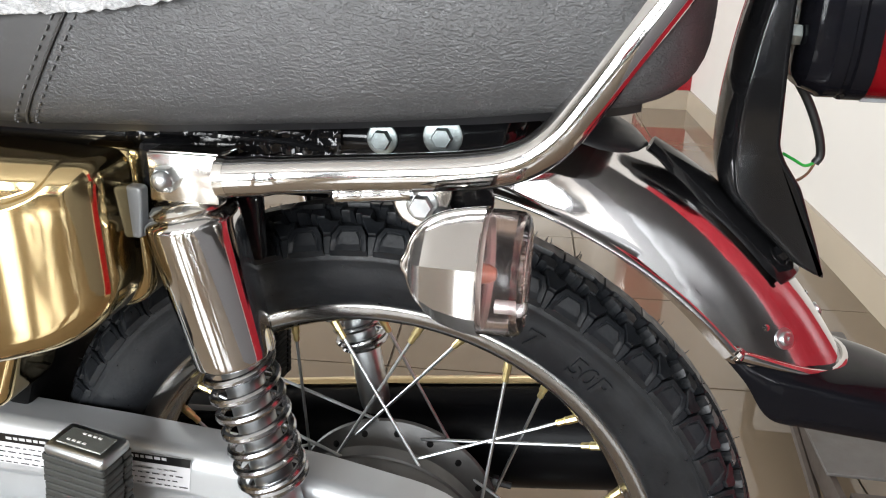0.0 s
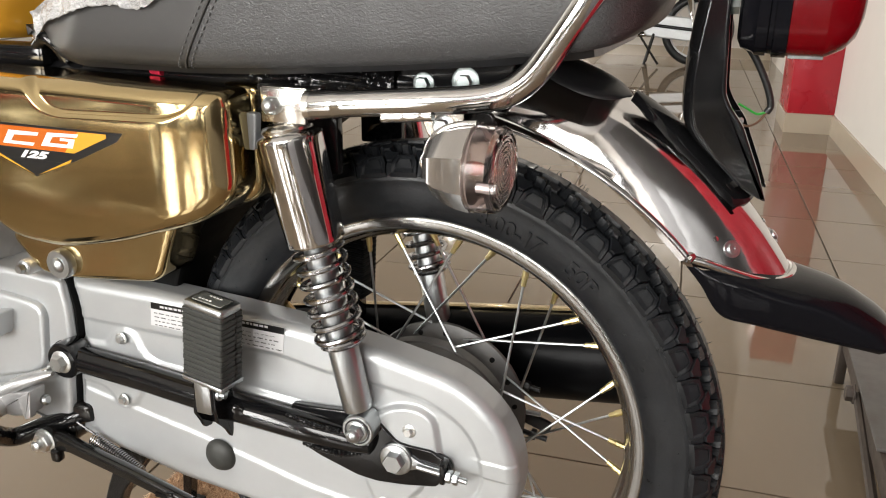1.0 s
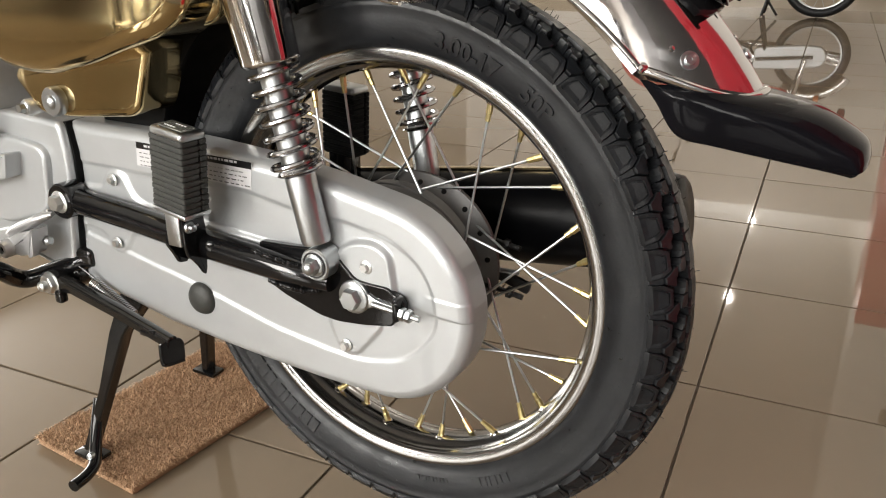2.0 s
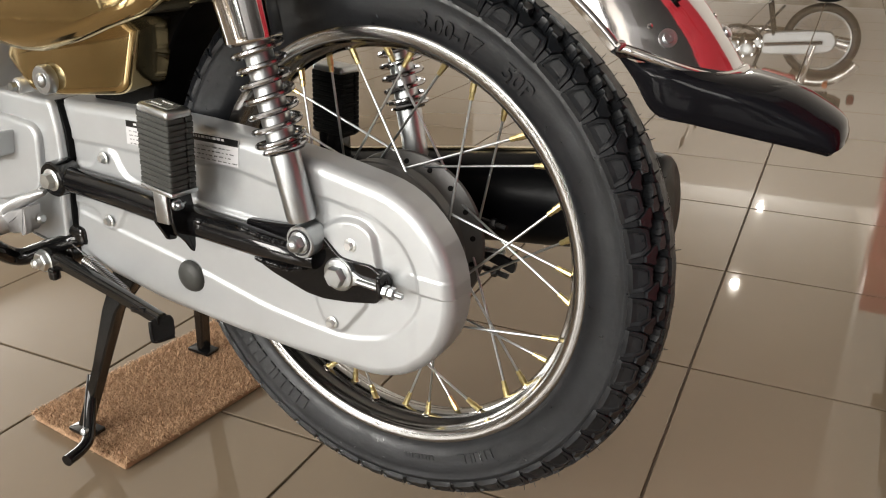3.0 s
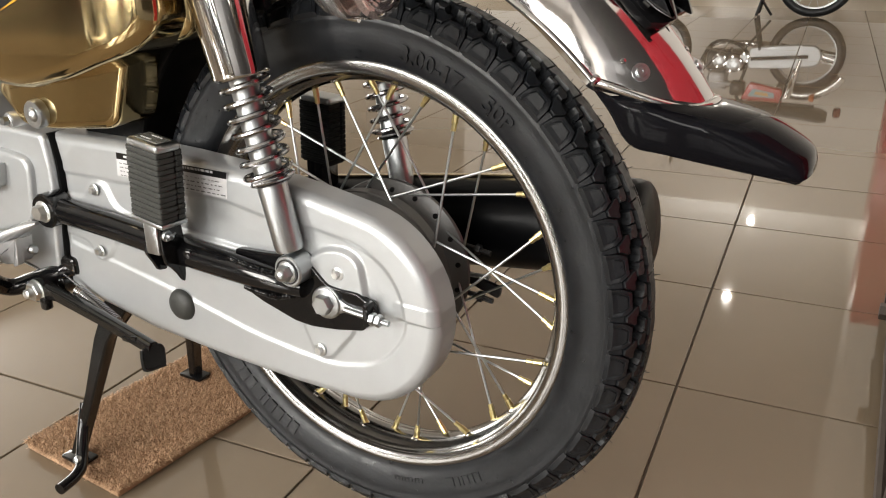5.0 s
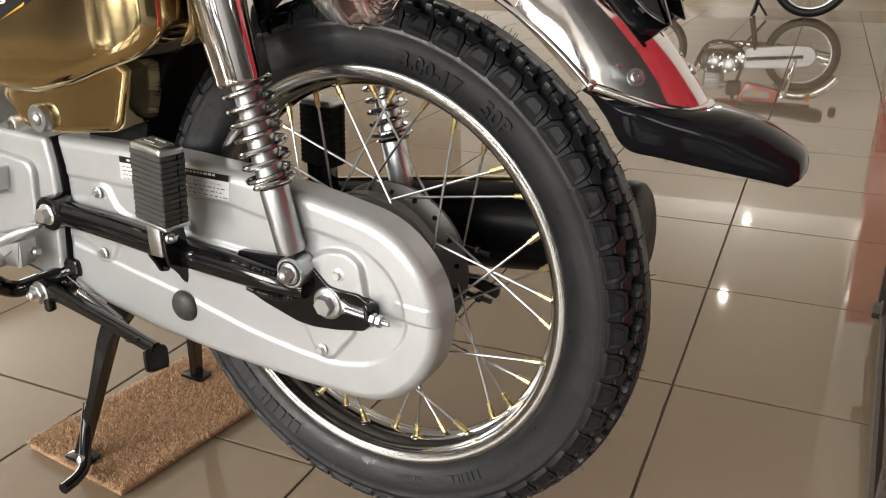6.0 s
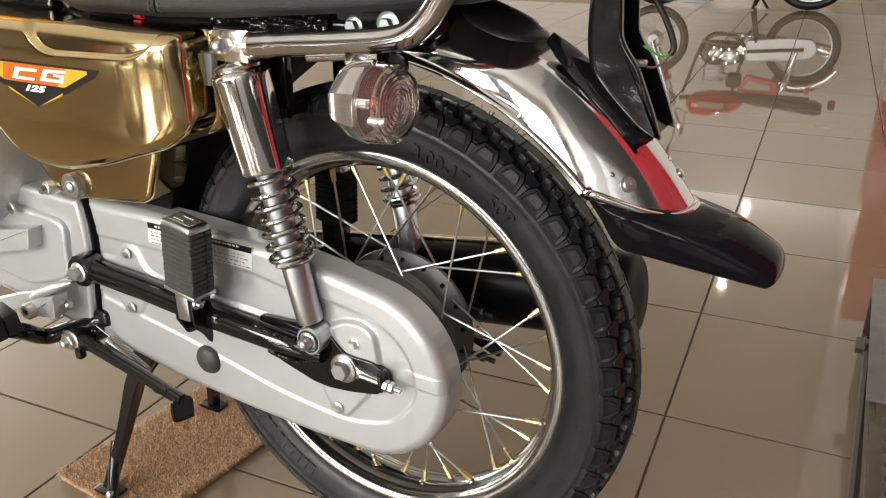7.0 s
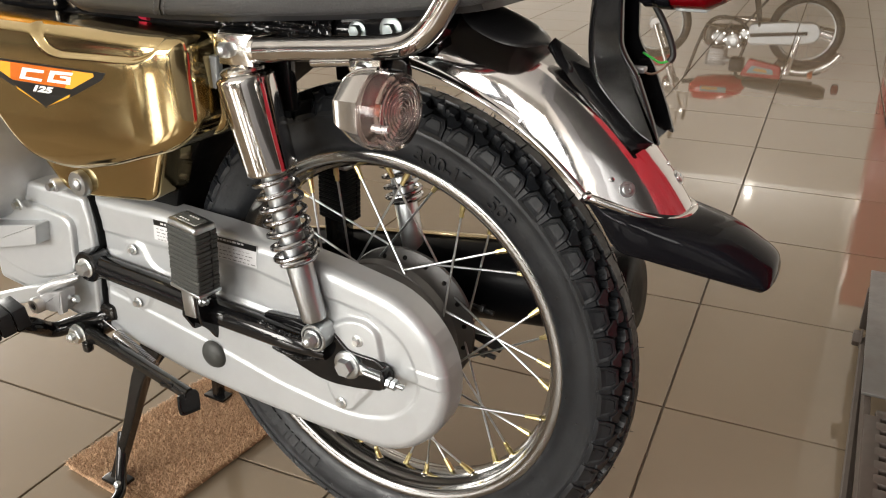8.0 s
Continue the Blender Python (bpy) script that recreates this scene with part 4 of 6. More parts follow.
def seat_section(x, n=30):
    end = max(0.0, (x - 0.118) / 0.0925)
    w = float(np.interp(x, [-0.42, -0.34, -0.2, 0.0, 0.12], [0.085, 0.118, 0.124, 0.126, 0.124])) * math.sqrt(max(0.0, 1 - min(1, end) ** 5.0)) + 0.002
    zb, zt = seat_bottom(x) + 0.030 * max(0, end) ** 6, float(np.interp(x, [-0.42, -0.36, -0.2, 0.0, 0.2], [0.775, 0.82, 0.835, 0.842, 0.850])) - 0.03 * max(0, end) ** 3
    prof = []
    m = n // 2
    for i in range(m + 1):
        f = i / m
        if f < 0.16:
            t = f / 0.16
            prof.append((w * (0.90 * t), zb + 0.0))
        elif f < 0.34:
            t = (f - 0.16) / 0.18 * math.pi / 2
            prof.append((w * (0.90 + 0.10 * math.sin(t)), zb + 0.022 * (1 - math.cos(t))))
        elif f < 0.62:
            t = (f - 0.34) / 0.28
            prof.append((w * (1.0 + 0.012 * math.sin(t * math.pi)), zb + 0.022 + (zt - zb - 0.062) * t))
        else:
            t = (f - 0.62) / 0.38 * math.pi / 2
            prof.append((w * math.cos(t) ** 0.55, zt - 0.040 * (1 - math.sin(t))))
    left = [(x, -py, pz) for py, pz in prof]
    right = [(x, py, pz) for py, pz in reversed(prof[1:-1])]
    return left + right


SEAM_X = -0.196
xs_front = [-0.42 + (SEAM_X + 0.42) * i / 16 for i in range(17)]
xs_rear = [SEAM_X + (0.120 - SEAM_X) * i / 18 for i in range(19)] + [0.120 + 0.0900 * math.sin(math.pi / 2 * i / 14) for i in range(1, 15)]
lean = lambda ring: [(x + 0.62 * max(0, z - 0.712), y, z) for x, y, z in ring]
seat = part("seat", rings([lean(seat_section(x)) if x < 0.0 else [(px + 0.62 * max(0, pz - 0.712) * max(0, 1 - x / 0.1), py, pz) for px, py, pz in seat_section(x)] for x in xs_rear]), VINYL, bike, "grained black vinyl dual seat", smooth=60)
part("seat_front", rings([lean(seat_section(x)) for x in xs_front]), VINYL_SMOOTH, seat, "smooth black vinyl nose", smooth=60)
for off in (-0.0075, -0.0005, 0.0065):
    ring = lean(seat_section(SEAM_X + off))[:16]
    pts = [(x, y * 1.008, z) for x, y, z in ring if z < 0.83]
    if off == -0.0005:
        part("seam_welt", tube(pts, 0.0011, 6), VINYL_SMOOTH, seat)
        continue
    fine = curve(pts, 10)
    stitches = [tube([fine[i], fine[i + 2]], 0.00062, 5) for i in range(0, len(fine) - 3, 4)]
    tagged(part("stitching", join(*stitches), THREAD, seat), "row of grey stitches", kind="stuff")
part("seat_pan", rings([[(x, y * 0.93, min(z, seat_bottom(x) + 0.012) - 0.006) for x, y, z in seat_section(x)] for x in xs_front + xs_rear[1:-9]]), BLACK_SATIN, seat)

# frame under the seat
fr = part("frame", join(*[tube(curve([(-0.50, s * 0.070, 0.690), (-0.30, s * 0.074, 0.6985), (-0.12, s * 0.076, 0.7005), (-0.03, s * 0.064, 0.704), (0.05, s * 0.050, 0.704), (0.085, s * 0.042, 0.706), (0.100, 0, 0.708)], 6), 0.0125, 14) for s in (-1, 1)],
                      block(-0.115, -0.088, 0.688, 0.036, 0.040, 0.032, 0.006), block(-0.115, 0.088, 0.688, 0.036, 0.040, 0.032, 0.006)), BLACK, bike, "glossy black welded frame rails")
part("seat_bracket", slab(rounded([(-0.020, 0.7240), (0.098, 0.7310), (0.085, 0.690), (0.000, 0.690)], 0.006, 3), -0.055, -0.0700, 0.0012, 2), BLACK, fr)
part("weld_bead", tube(curve([(-0.105, -0.087, 0.7060), (-0.07, -0.088, 0.7050), (-0.04, -0.088, 0.7040), (-0.015, -0.086, 0.7000)], 10), [0.0022 + 0.0011 * math.sin(i * 1.9) * math.sin(i * 0.7) for i in range(31)], 7), BLACK, fr)
part("weld_bead", tube(curve([(-0.125, -0.090, 0.7110), (-0.08, -0.087, 0.7115), (-0.03, -0.086, 0.7095)], 12), [0.0018 + 0.0010 * math.sin(i * 2.3) for i in range(25)], 7), BLACK, fr)
for x, z, w in ((0.0145, 0.7055, 0.0100), (0.0530, 0.7095, 0.0125)):
    part("seat_bolt", hexhead((x, -0.0700, z), (0, -1, 0), 0.0066, 0.0060, flange=w), BOLT_ZINC, fr, "zinc plated seat bolt")
part("splash_guard", slab(rounded([(-0.30, 0.70), (-0.10, 0.70), (-0.105, 0.660), (-0.172, 0.612), (-0.230, 0.555), (-0.270, 0.50), (-0.296, 0.425), (-0.37, 0.425), (-0.40, 0.56), (-0.42, 0.69)], 0.01, 3), 0.060, -0.060, 0.004, 2), DARKGAP, fr, "black inner mudguard")
for s in (-1, 1):
    part("shock_tower", block(-0.092, 0.072 * s, 0.655, 0.050, 0.012, 0.075, 0.003), BLACK, fr)

def crinkled(p, q, r, n, m):
    """A creased sleeve of thin glossy sheet along a rail."""
    V, F = [], []
    p, q = Vector(p), Vector(q)
    for i in range(n + 1):
        for j in range(m + 1):
            a = radians(-35 + 215 * j / m)
            k = 1 - abs(noise.noise(Vector((i * 0.12, j * 0.30, 4))))
            k2 = 1 - abs(noise.noise(Vector((i * 0.26 + j * 0.2, j * 0.5, 8))))
            rr = r + 0.0032 * k ** 4 + 0.0016 * k2 ** 3
            c = p.lerp(q, i / n)
            V.append((c.x, c.y - rr * math.cos(a), c.z + rr * math.sin(a)))
    for i in range(n):
        for j in range(m):
            F.append((i * (m + 1) + j, (i + 1) * (m + 1) + j, (i + 1) * (m + 1) + j + 1, i * (m + 1) + j + 1))
    return V, F


part("rail_sleeve", crinkled((-0.150, -0.0745, 0.7005), (-0.010, -0.0640, 0.7045), 0.0130, 110, 26), BLACK, fr, "creased glossy black sleeve")

# gold side panel
GY = -0.170
gold_poly = rounded([(-0.136, 0.6985), (-0.134, 0.606), (-0.160, 0.5835), (-0.259, 0.5510), (-0.335, 0.5340), (-0.400, 0.5400), (-0.432, 0.580), (-0.470, 0.640), (-0.520, 0.668), (-0.520, 0.7060), (-0.340, 0.7020)],
                    [0.012, 0.02, 0.03, 0.02, 0.03, 0.03, 0.02, 0.02, 0.01, 0.01, 0.02], 6)


POCKET = rounded([(-0.352, 0.712), (-0.334, 0.690), (-0.320, 0.6760), (-0.302, 0.6720), (-0.185, 0.6755), (-0.162, 0.6850), (-0.152, 0.712)], 0.010, 4)


def panel_depth(X, Z, d):
    """A flat middle that falls away to the top, bottom and rear, with a pocket pressed into the top edge."""
    y = GY - 0.0016 + rounding(d, 0.0155)
    y = y + 0.007 * np.clip((np.abs(Z - 0.632) - 0.032) / 0.06, 0, 1) ** 2 + 0.016 * np.clip((X + 0.205) / 0.071, 0, 1) ** 2
    return y + 0.0065 * ease(signed(POCKET, X, Z), 0.0050)


panel = part("side_panel", pressed_sheet(gold_poly, 200, 130, panel_depth, -0.100, min(p[0] for p in gold_poly) + 0.0004, max(p[0] for p in gold_poly) - 0.0004, 2.0), GOLD, bike, "mirror polished gold side panel", smooth=50)
part("panel_step", slab(rounded([(-0.170, 0.7010), (-0.133, 0.7010), (-0.130, 0.625), (-0.131, 0.6020), (-0.146, 0.5890), (-0.175, 0.585)], 0.010, 5), -0.070, -0.1130, 0.010, 6), GOLD, panel)
part("panel_shelf", slab(rounded([(-0.50, 0.6990), (-0.131, 0.6985), (-0.131, 0.6900), (-0.50, 0.6900)], 0.004, 3), -0.070, -0.109, 0.003, 4), GOLD, panel)

def decal(name, poly, lift, mat, parent, label=""):
    """A thin sticker on the panel's face."""
    y = GY - 0.0019
    return part(name, rings([[(x, y + 0.0012, z) for x, z in poly], [(x, y - lift, z) for x, z in poly]]), mat, parent, label)


badge = decal("badge", [(-0.4480, 0.6600), (-0.4460, 0.6535), (-0.336, 0.6110), (-0.284, 0.6310), (-0.236, 0.6520), (-0.2285, 0.6600)], 0.0002, INK, panel, "orange and black shield decal")
decal("badge_field", [(-0.435, 0.6575), (-0.400, 0.6440), (-0.384, 0.6375), (-0.286, 0.6375), (-0.247, 0.6545), (-0.247, 0.6580)], 0.0004, ORANGE, badge)
decal("badge_flash", [(-0.286, 0.6375), (-0.247, 0.6545), (-0.247, 0.6580), (-0.279, 0.6578), (-0.297, 0.6375)], 0.0005, YELLOW, badge)
decal("badge_flash", [(-0.435, 0.6575), (-0.400, 0.6440), (-0.388, 0.6390), (-0.382, 0.6570)], 0.0005, YELLOW, badge)
decal("badge_point", [(-0.372, 0.6272), (-0.300, 0.6272), (-0.336, 0.6125)], 0.0004, INK, badge)
for s in (-1, 1):
    decal("badge_edge", [(-0.336 + s * 0.002, 0.6128), (-0.336 + s * 0.034, 0.6265), (-0.336 + s * 0.046, 0.6315), (-0.336 + s * 0.043, 0.6278)], 0.0005, YELLOW, badge)
for poly in ([(-0.3715, 0.6405), (-0.3620, 0.6535), (-0.3255, 0.6535), (-0.3275, 0.6505), (-0.3560, 0.6495), (-0.3610, 0.6435), (-0.3320, 0.6435), (-0.3345, 0.6405)],
             [(-0.3245, 0.6415), (-0.3150, 0.6545), (-0.2785, 0.6555), (-0.2805, 0.6525), (-0.3090, 0.6510), (-0.3140, 0.6450), (-0.2930, 0.6450), (-0.2905, 0.6480), (-0.3010, 0.6480), (-0.3000, 0.6505), (-0.2830, 0.6505), (-0.2870, 0.6420)]):
    decal("badge_mark", poly, 0.0007, WHITE_DECAL, badge)
geo = words("125", 0.0128, shear=0.40, bold=0.0007)
geo = thick(geo, 0.0003)
part("badge_number", ([(-0.338 + x * 1.75, GY - 0.0024 - z, 0.6318 + y * 0.72 + x * 0.02) for x, y, z in geo[0]], geo[1]), WHITE_DECAL, badge)

toolbox = part("tool_box", slab(rounded([(-0.462, 0.5160), (-0.440, 0.5450), (-0.232, 0.5700), (-0.260, 0.4980), (-0.274, 0.4890), (-0.372, 0.4780), (-0.425, 0.4780)], 0.010, 4), -0.055, -0.1080, 0.007, 5), GOLD, bike, "gold lower battery cover")
part("cover_lug", lathe([(0.0, 0.0), (0.0160, 0.0), (0.0165, 0.002), (0.0165, 0.010), (0.0150, 0.012), (0.0, 0.012)], (-0.3875, -0.1060, 0.4960), (0, -1, 0), 28), ZINC, toolbox)
part("cover_bolt", lathe([(0.0, 0.0045), (0.0035, 0.004), (0.0075, 0.002), (0.0085, 0.0), (0.0085, -0.002)], (-0.3875, -0.1180, 0.4960), (0, -1, 0), 24, cap=False), ZINC, toolbox)
tagged(part("side_reflector", slab(rounded([(-0.1565, 0.6790), (-0.1260, 0.6765), (-0.1290, 0.6430), (-0.1535, 0.6450)], 0.003, 3), -0.110, -0.1185, 0.0015, 2), REFLECTOR, bike), "small grey rectangular reflector")

# chain case sticker: a header bar and rows of unreadable print
sticker = part("sticker", slab([(-0.297, 0.4560), (-0.130, 0.4545), (-0.134, 0.4255), (-0.300, 0.4285)], -0.0855, -0.0865, 0.0001, 1), PAPER, chain_case, "white printed service sticker")
part("sticker_header", slab([(-0.297, 0.4560), (-0.130, 0.4545), (-0.1315, 0.4470), (-0.2975, 0.4485)], -0.0862, -0.0866, 0.0001, 1), INK, sticker)
rnd = random.Random(11)
prints = []
for row in range(4):
    x = -0.294
    while x < -0.142:
        w = rnd.uniform(0.0020, 0.0070)
        z = 0.4440 - row * 0.0047 - (x + 0.297) * 0.010
        prints.append(slab([(x, z + 0.0007), (x + w, z + 0.0006), (x + w, z - 0.0007), (x, z - 0.0006)], -0.0862, -0.0865, 0.00005, 1))
        x += w + rnd.uniform(0.0015, 0.003)
tagged(part("sticker_print", join(*prints), INK, sticker), "rows of small unreadable print", kind="stuff")
hdr = []
x = -0.285
while x < -0.150:
    w = rnd.uniform(0.002, 0.006)
    hdr.append(slab([(x, 0.4535), (x + w, 0.4535), (x + w, 0.4510), (x, 0.4512)], -0.0864, -0.0868, 0.00005, 1))
    x += w + 0.0015
tagged(part("sticker_print", join(*hdr), PAPER, sticker), "white print on the dark header", kind="stuff")

# ---------------------------------------------------------------- chrome mudguard, flap, lamps
GC = 0.007
GUARD = [(-0.0635 * math.sin(radians(5.6 * i)), 0.3345 + 0.0635 * math.cos(radians(5.6 * i))) for i in range(15)]
BEAD = [(-0.0640, 0.3432), (-0.0658, 0.3420), (-0.0665, 0.3400), (-0.0653, 0.3384), (-0.0635, 0.3384), (-0.0625, 0.3400)]
half = GUARD + BEAD
prof = [(-y, r) for y, r in reversed(half[1:])] + half
inside = [(y * 0.965, r - 0.0022) for y, r in GUARD]
prof_in = inside[::-1] + [(-y, r) for y, r in inside[1:]]
ring_prof = prof + prof_in


def end_angle(y):
    """The cut at the tail: further down at the crown than at the sides."""
    f = min(1.0, abs(y) / 0.062)
    return radians(32.8 + 10.4 * f ** 3.9)


def tail_sag(off, f):
    """How far the skin dips inwards near the tail, by the offset from the crown line."""
    q = 1 - min(1.0, abs(off) / 0.0635) ** 2
    return min(1.0, max(0.0, (f - 0.68) / 0.28)) * (0.0635 * math.sqrt(q) - 0.0605 * q ** 0.8)


NG = 90
secs = []
for i in range(NG + 1):
    f = i / NG
    sec = []
    for y, r in ring_prof:
        a0 = radians(118)
        a = a0 + (end_angle(y) - a0) * f
        sec.append(on_wheel(a, r - tail_sag(y, f), y + GC))
    secs.append(sec)
guard = part("rear_mudguard", rings(secs), GUARD_CHROME, bike, "polished chrome rear mudguard", smooth=45)
tip = secs[-1][:len(prof)]
part("rolled_edge", tube([Vector(p) + Vector((0.0012, 0, -0.0008)) for p in tip[3:-3]], 0.0038, 12), CHROME, guard)


def on_guard(y, ang, out=0.0):
    yy = -abs(y - GC)
    pts = sorted(GUARD, key=lambda p: -p[0])
    r = float(np.interp(-yy, [-p[0] for p in pts], [p[1] for p in pts]))
    f = (radians(118) - ang) / (radians(118) - end_angle(yy))
    return Vector(on_wheel(ang, r + out - tail_sag(yy, f), y))


for y, deg, n in ((-0.0382, 40.3, Vector((0.50, -0.72, 0.42)).normalized()), (0.0170, 37.3, Vector((0.80, 0.02, 0.60)).normalized())):
    p = on_guard(y, radians(deg))
    part("guard_bolt", join(lathe([(0.003, 0), (0.0074, 0), (0.0074, 0.0010), (0.003, 0.0012)], p - n * 0.0002, n, 24), lathe([(0.0050, 0.0010), (0.0049, 0.0022), (0.0040, 0.0030), (0.0014, 0.0031), (0.0012, 0.0022), (0.0, 0.0021)], p, n, 18)), ZINC, guard, "domed cross-head screw")
    q = on_guard(y - 0.004, radians(deg + 2.4))
    part("guard_rivet", lathe([(0.0024, 0), (0.0021, 0.0010), (0.0, 0.0014)], q, n, 12), CHROME, guard)

# black mud flap: an arched tongue below the guard
def flap_ring(crown, ridge_p, edge, w, n=11):
    """Left lower edge, up to the ridge, over the crown, and down the far side."""
    top = []
    for i in range(n + 1):
        t = i / n
        k = 1 - (1 - t) ** 1.7
        top.append(Vector((ridge_p[0] + (crown[0] - ridge_p[0]) * k, -w * math.cos(t * math.pi / 2) ** 0.8, ridge_p[1] + (crown[1] - ridge_p[1]) * k)))
    low = [Vector((edge[0], -w * 0.93, edge[1])), Vector(((edge[0] * 0.6 + ridge_p[0] * 0.4), -w * 0.975, edge[1] * 0.6 + ridge_p[1] * 0.4)), Vector((edge[0] * 0.15 + ridge_p[0] * 0.85, -w * 1.0, edge[1] * 0.15 + ridge_p[1] * 0.85))]
    left = low + top
    return left + [Vector((p.x, -p.y, p.z)) for p in reversed(left[:-1])]


fl = [flap_ring((0.3060, 0.5640), (0.2610, 0.5610), (0.2480, 0.5650), 0.0470), flap_ring((0.3255, 0.5555), (0.2790, 0.5540), (0.2635, 0.5495), 0.0525), flap_ring((0.3470, 0.5525), (0.2960, 0.5475), (0.2825, 0.5245), 0.0525),
      flap_ring((0.3760, 0.5460), (0.3260, 0.5390), (0.3120, 0.5190), 0.0505), flap_ring((0.3980, 0.5350), (0.3620, 0.5275), (0.3580, 0.5125), 0.0450), flap_ring((0.4120, 0.5250), (0.3930, 0.5180), (0.3910, 0.5080), 0.0405), flap_ring((0.4160, 0.5160), (0.4060, 0.5110), (0.4045, 0.5055), 0.0370), flap_ring((0.4165, 0.5090), (0.4105, 0.5065), (0.4095, 0.5040), 0.0345)]
lines = [curve([r[j] for r in fl], 6) for j in range(len(fl[0]))]
fl = [[l[i] for l in lines] for i in range(len(lines[0]))]
secs = []
for r in fl:
    mid = r[len(r) // 2]
    under = [Vector((p.x - 0.0030, p.y * 0.95, p.z - 0.0020)) for p in reversed(r)]
    secs.append(r + under)
part("mud_flap", rings(secs), FLAP, bike, "black moulded plastic mud flap", smooth=50)

# tail lamp bracket: a bent channel standing on the guard
FRONT = [(0.2440, 0.805), (0.2385, 0.774), (0.2345, 0.740), (0.2335, 0.715), (0.2345, 0.694), (0.2390, 0.6745)]
LOWER = [(0.2560, 0.6540), (0.2820, 0.6300), (0.2970, 0.6215), (0.3030, 0.6190)]
REAR = [(0.2940, 0.6430), (0.2780, 0.6800), (0.2660, 0.6960), (0.2610, 0.7060), (0.2575, 0.7600), (0.2560, 0.805)]
flank = rounded(FRONT + LOWER + REAR, 0.004, 3)
br = part("lamp_bracket", slab(flank, -0.0190, -0.0255, 0.0024, 4), BLACK, bike, "glossy black pressed steel lamp bracket", smooth=50)
part("bracket_side", slab(flank, 0.0250, 0.0310, 0.0022, 4), BLACK, br, smooth=50)
bow = [(-0.0240, 0.0), (-0.0200, 0.0045), (-0.0110, 0.0078), (0.0030, 0.0090), (0.0170, 0.0078), (0.0260, 0.0045), (0.0295, 0.0)]
secs = []
line = curve([(x, 0, z) for x, z in FRONT + LOWER[:3]], 5)
for i, p in enumerate(line):
    d = (line[min(i + 1, len(line) - 1)] - line[max(i - 1, 0)]).normalized()
    n = Vector((d.z, 0, -d.x))
    bulge = 1.0 if p.z > 0.69 else max(0.25, (p.z - 0.62) / 0.07)
    secs.append([p + Vector((0, y, 0)) + n * b * bulge for y, b in bow] + [p + Vector((0, y * 0.96, 0)) + n * (b * bulge - 0.003) for y, b in reversed(bow)])
part("bracket_web", rings(secs), BLACK, br, smooth=50)
part("bracket_clip", block(0.2680, 0.004, 0.6800, 0.018, 0.012, 0.006, 0.002), REFLECTOR, br)
secs = []
for i, (a, w) in enumerate(((62.6, 0.007), (60, 0.020), (56, 0.027), (51, 0.0285), (46.5, 0.0295), (44.2, 0.027), (43.2, 0.015))):
    row_top = [on_guard(GC + w * t, radians(a), 0.0075 - 0.0045 * t * t) for t in (-1, -0.6, 0, 0.6, 1)]
    row_bot = [on_guard(GC + w * t * 1.05, radians(a), -0.002) for t in (1, 0.6, 0, -0.6, -1)]
    secs.append(row_top + row_bot)
foot = part("bracket_foot", rings(secs), BLACK, br, "black foot plate on the mudguard", smooth=50)
for a in (46.5,):
    p = on_guard(-0.012, radians(a), 0.0055)
    n = (p - AX).normalized() + Vector((0, -0.3, 0))
    part("foot_bolt", hexhead(p, n, 0.0060, 0.0055, flange=0.0090), BLACK, br)
secs = []
for i in range(17):
    u = -1 + 2 * i / 16
    a, w = 69.8 + 7.0 * u, 0.037 * max(0.02, 1 - abs(u) ** 2.6) ** 0.5
    lift = 0.0072 * max(0.15, 1 - abs(u) ** 5)
    row_top = [on_guard(GC + w * t, radians(a), lift * (1 - 0.75 * t * t)) for t in (-1, -0.85, -0.6, -0.3, 0, 0.3, 0.6, 0.85, 1)]
    row_bot = [on_guard(GC + w * t * 1.02, radians(a), -0.002) for t in (1, 0.6, 0, -0.6, -1)]
    secs.append(row_top + row_bot)
part("rubber_pad", rings(secs), BLACK_SATIN, guard, "black rubber pad on the mudguard", smooth=50)

# tail lamp
def rrect(x, cz, hw, hh, n=40, p=3.2):
    return [(x, hw * (abs(math.cos(t)) ** (2 / p)) * (1 if math.cos(t) >= 0 else -1), cz + hh * (abs(math.sin(t)) ** (2 / p)) * (1 if math.sin(t) >= 0 else -1)) for t in [2 * math.pi * i / n for i in range(n)]]


LZ = 0.7840
lamp = part("tail_lamp", rings([rrect(0.2640, LZ, 0.032, 0.036), rrect(0.2670, LZ, 0.040, 0.042), rrect(0.2760, LZ, 0.043, 0.0455), rrect(0.2780, LZ, 0.0455, 0.0475), rrect(0.2860, LZ, 0.0455, 0.0475), rrect(0.2870, LZ, 0.0440, 0.046),
                               rrect(0.2900, LZ, 0.0440, 0.046), rrect(0.2910, LZ, 0.0465, 0.0485), rrect(0.3010, LZ, 0.0465, 0.0485)]), FLAP, bike, "round black tail lamp housing")
part("lens", rings([rrect(0.3012, LZ, 0.0450, 0.0470)] + [s for i in range(9) for s in (rrect(0.3030 + 0.0030 * i, LZ, 0.0451, 0.0471), rrect(0.3045 + 0.0030 * i, LZ, 0.0449, 0.0469))]
                   + [rrect(0.3320, LZ, 0.0440, 0.0455), rrect(0.3420, LZ + 0.002, 0.0420, 0.0425), rrect(0.3490, LZ + 0.004, 0.0370, 0.0360), rrect(0.3525, LZ + 0.006, 0.028, 0.026), rrect(0.3540, LZ + 0.008, 0.004, 0.004)]), RED_LENS, lamp, "ribbed red plastic lens")
part("clear_strip", block(0.3160, 0, LZ - 0.0462, 0.026, 0.040, 0.004, 0.001), REFLECTOR, lamp)
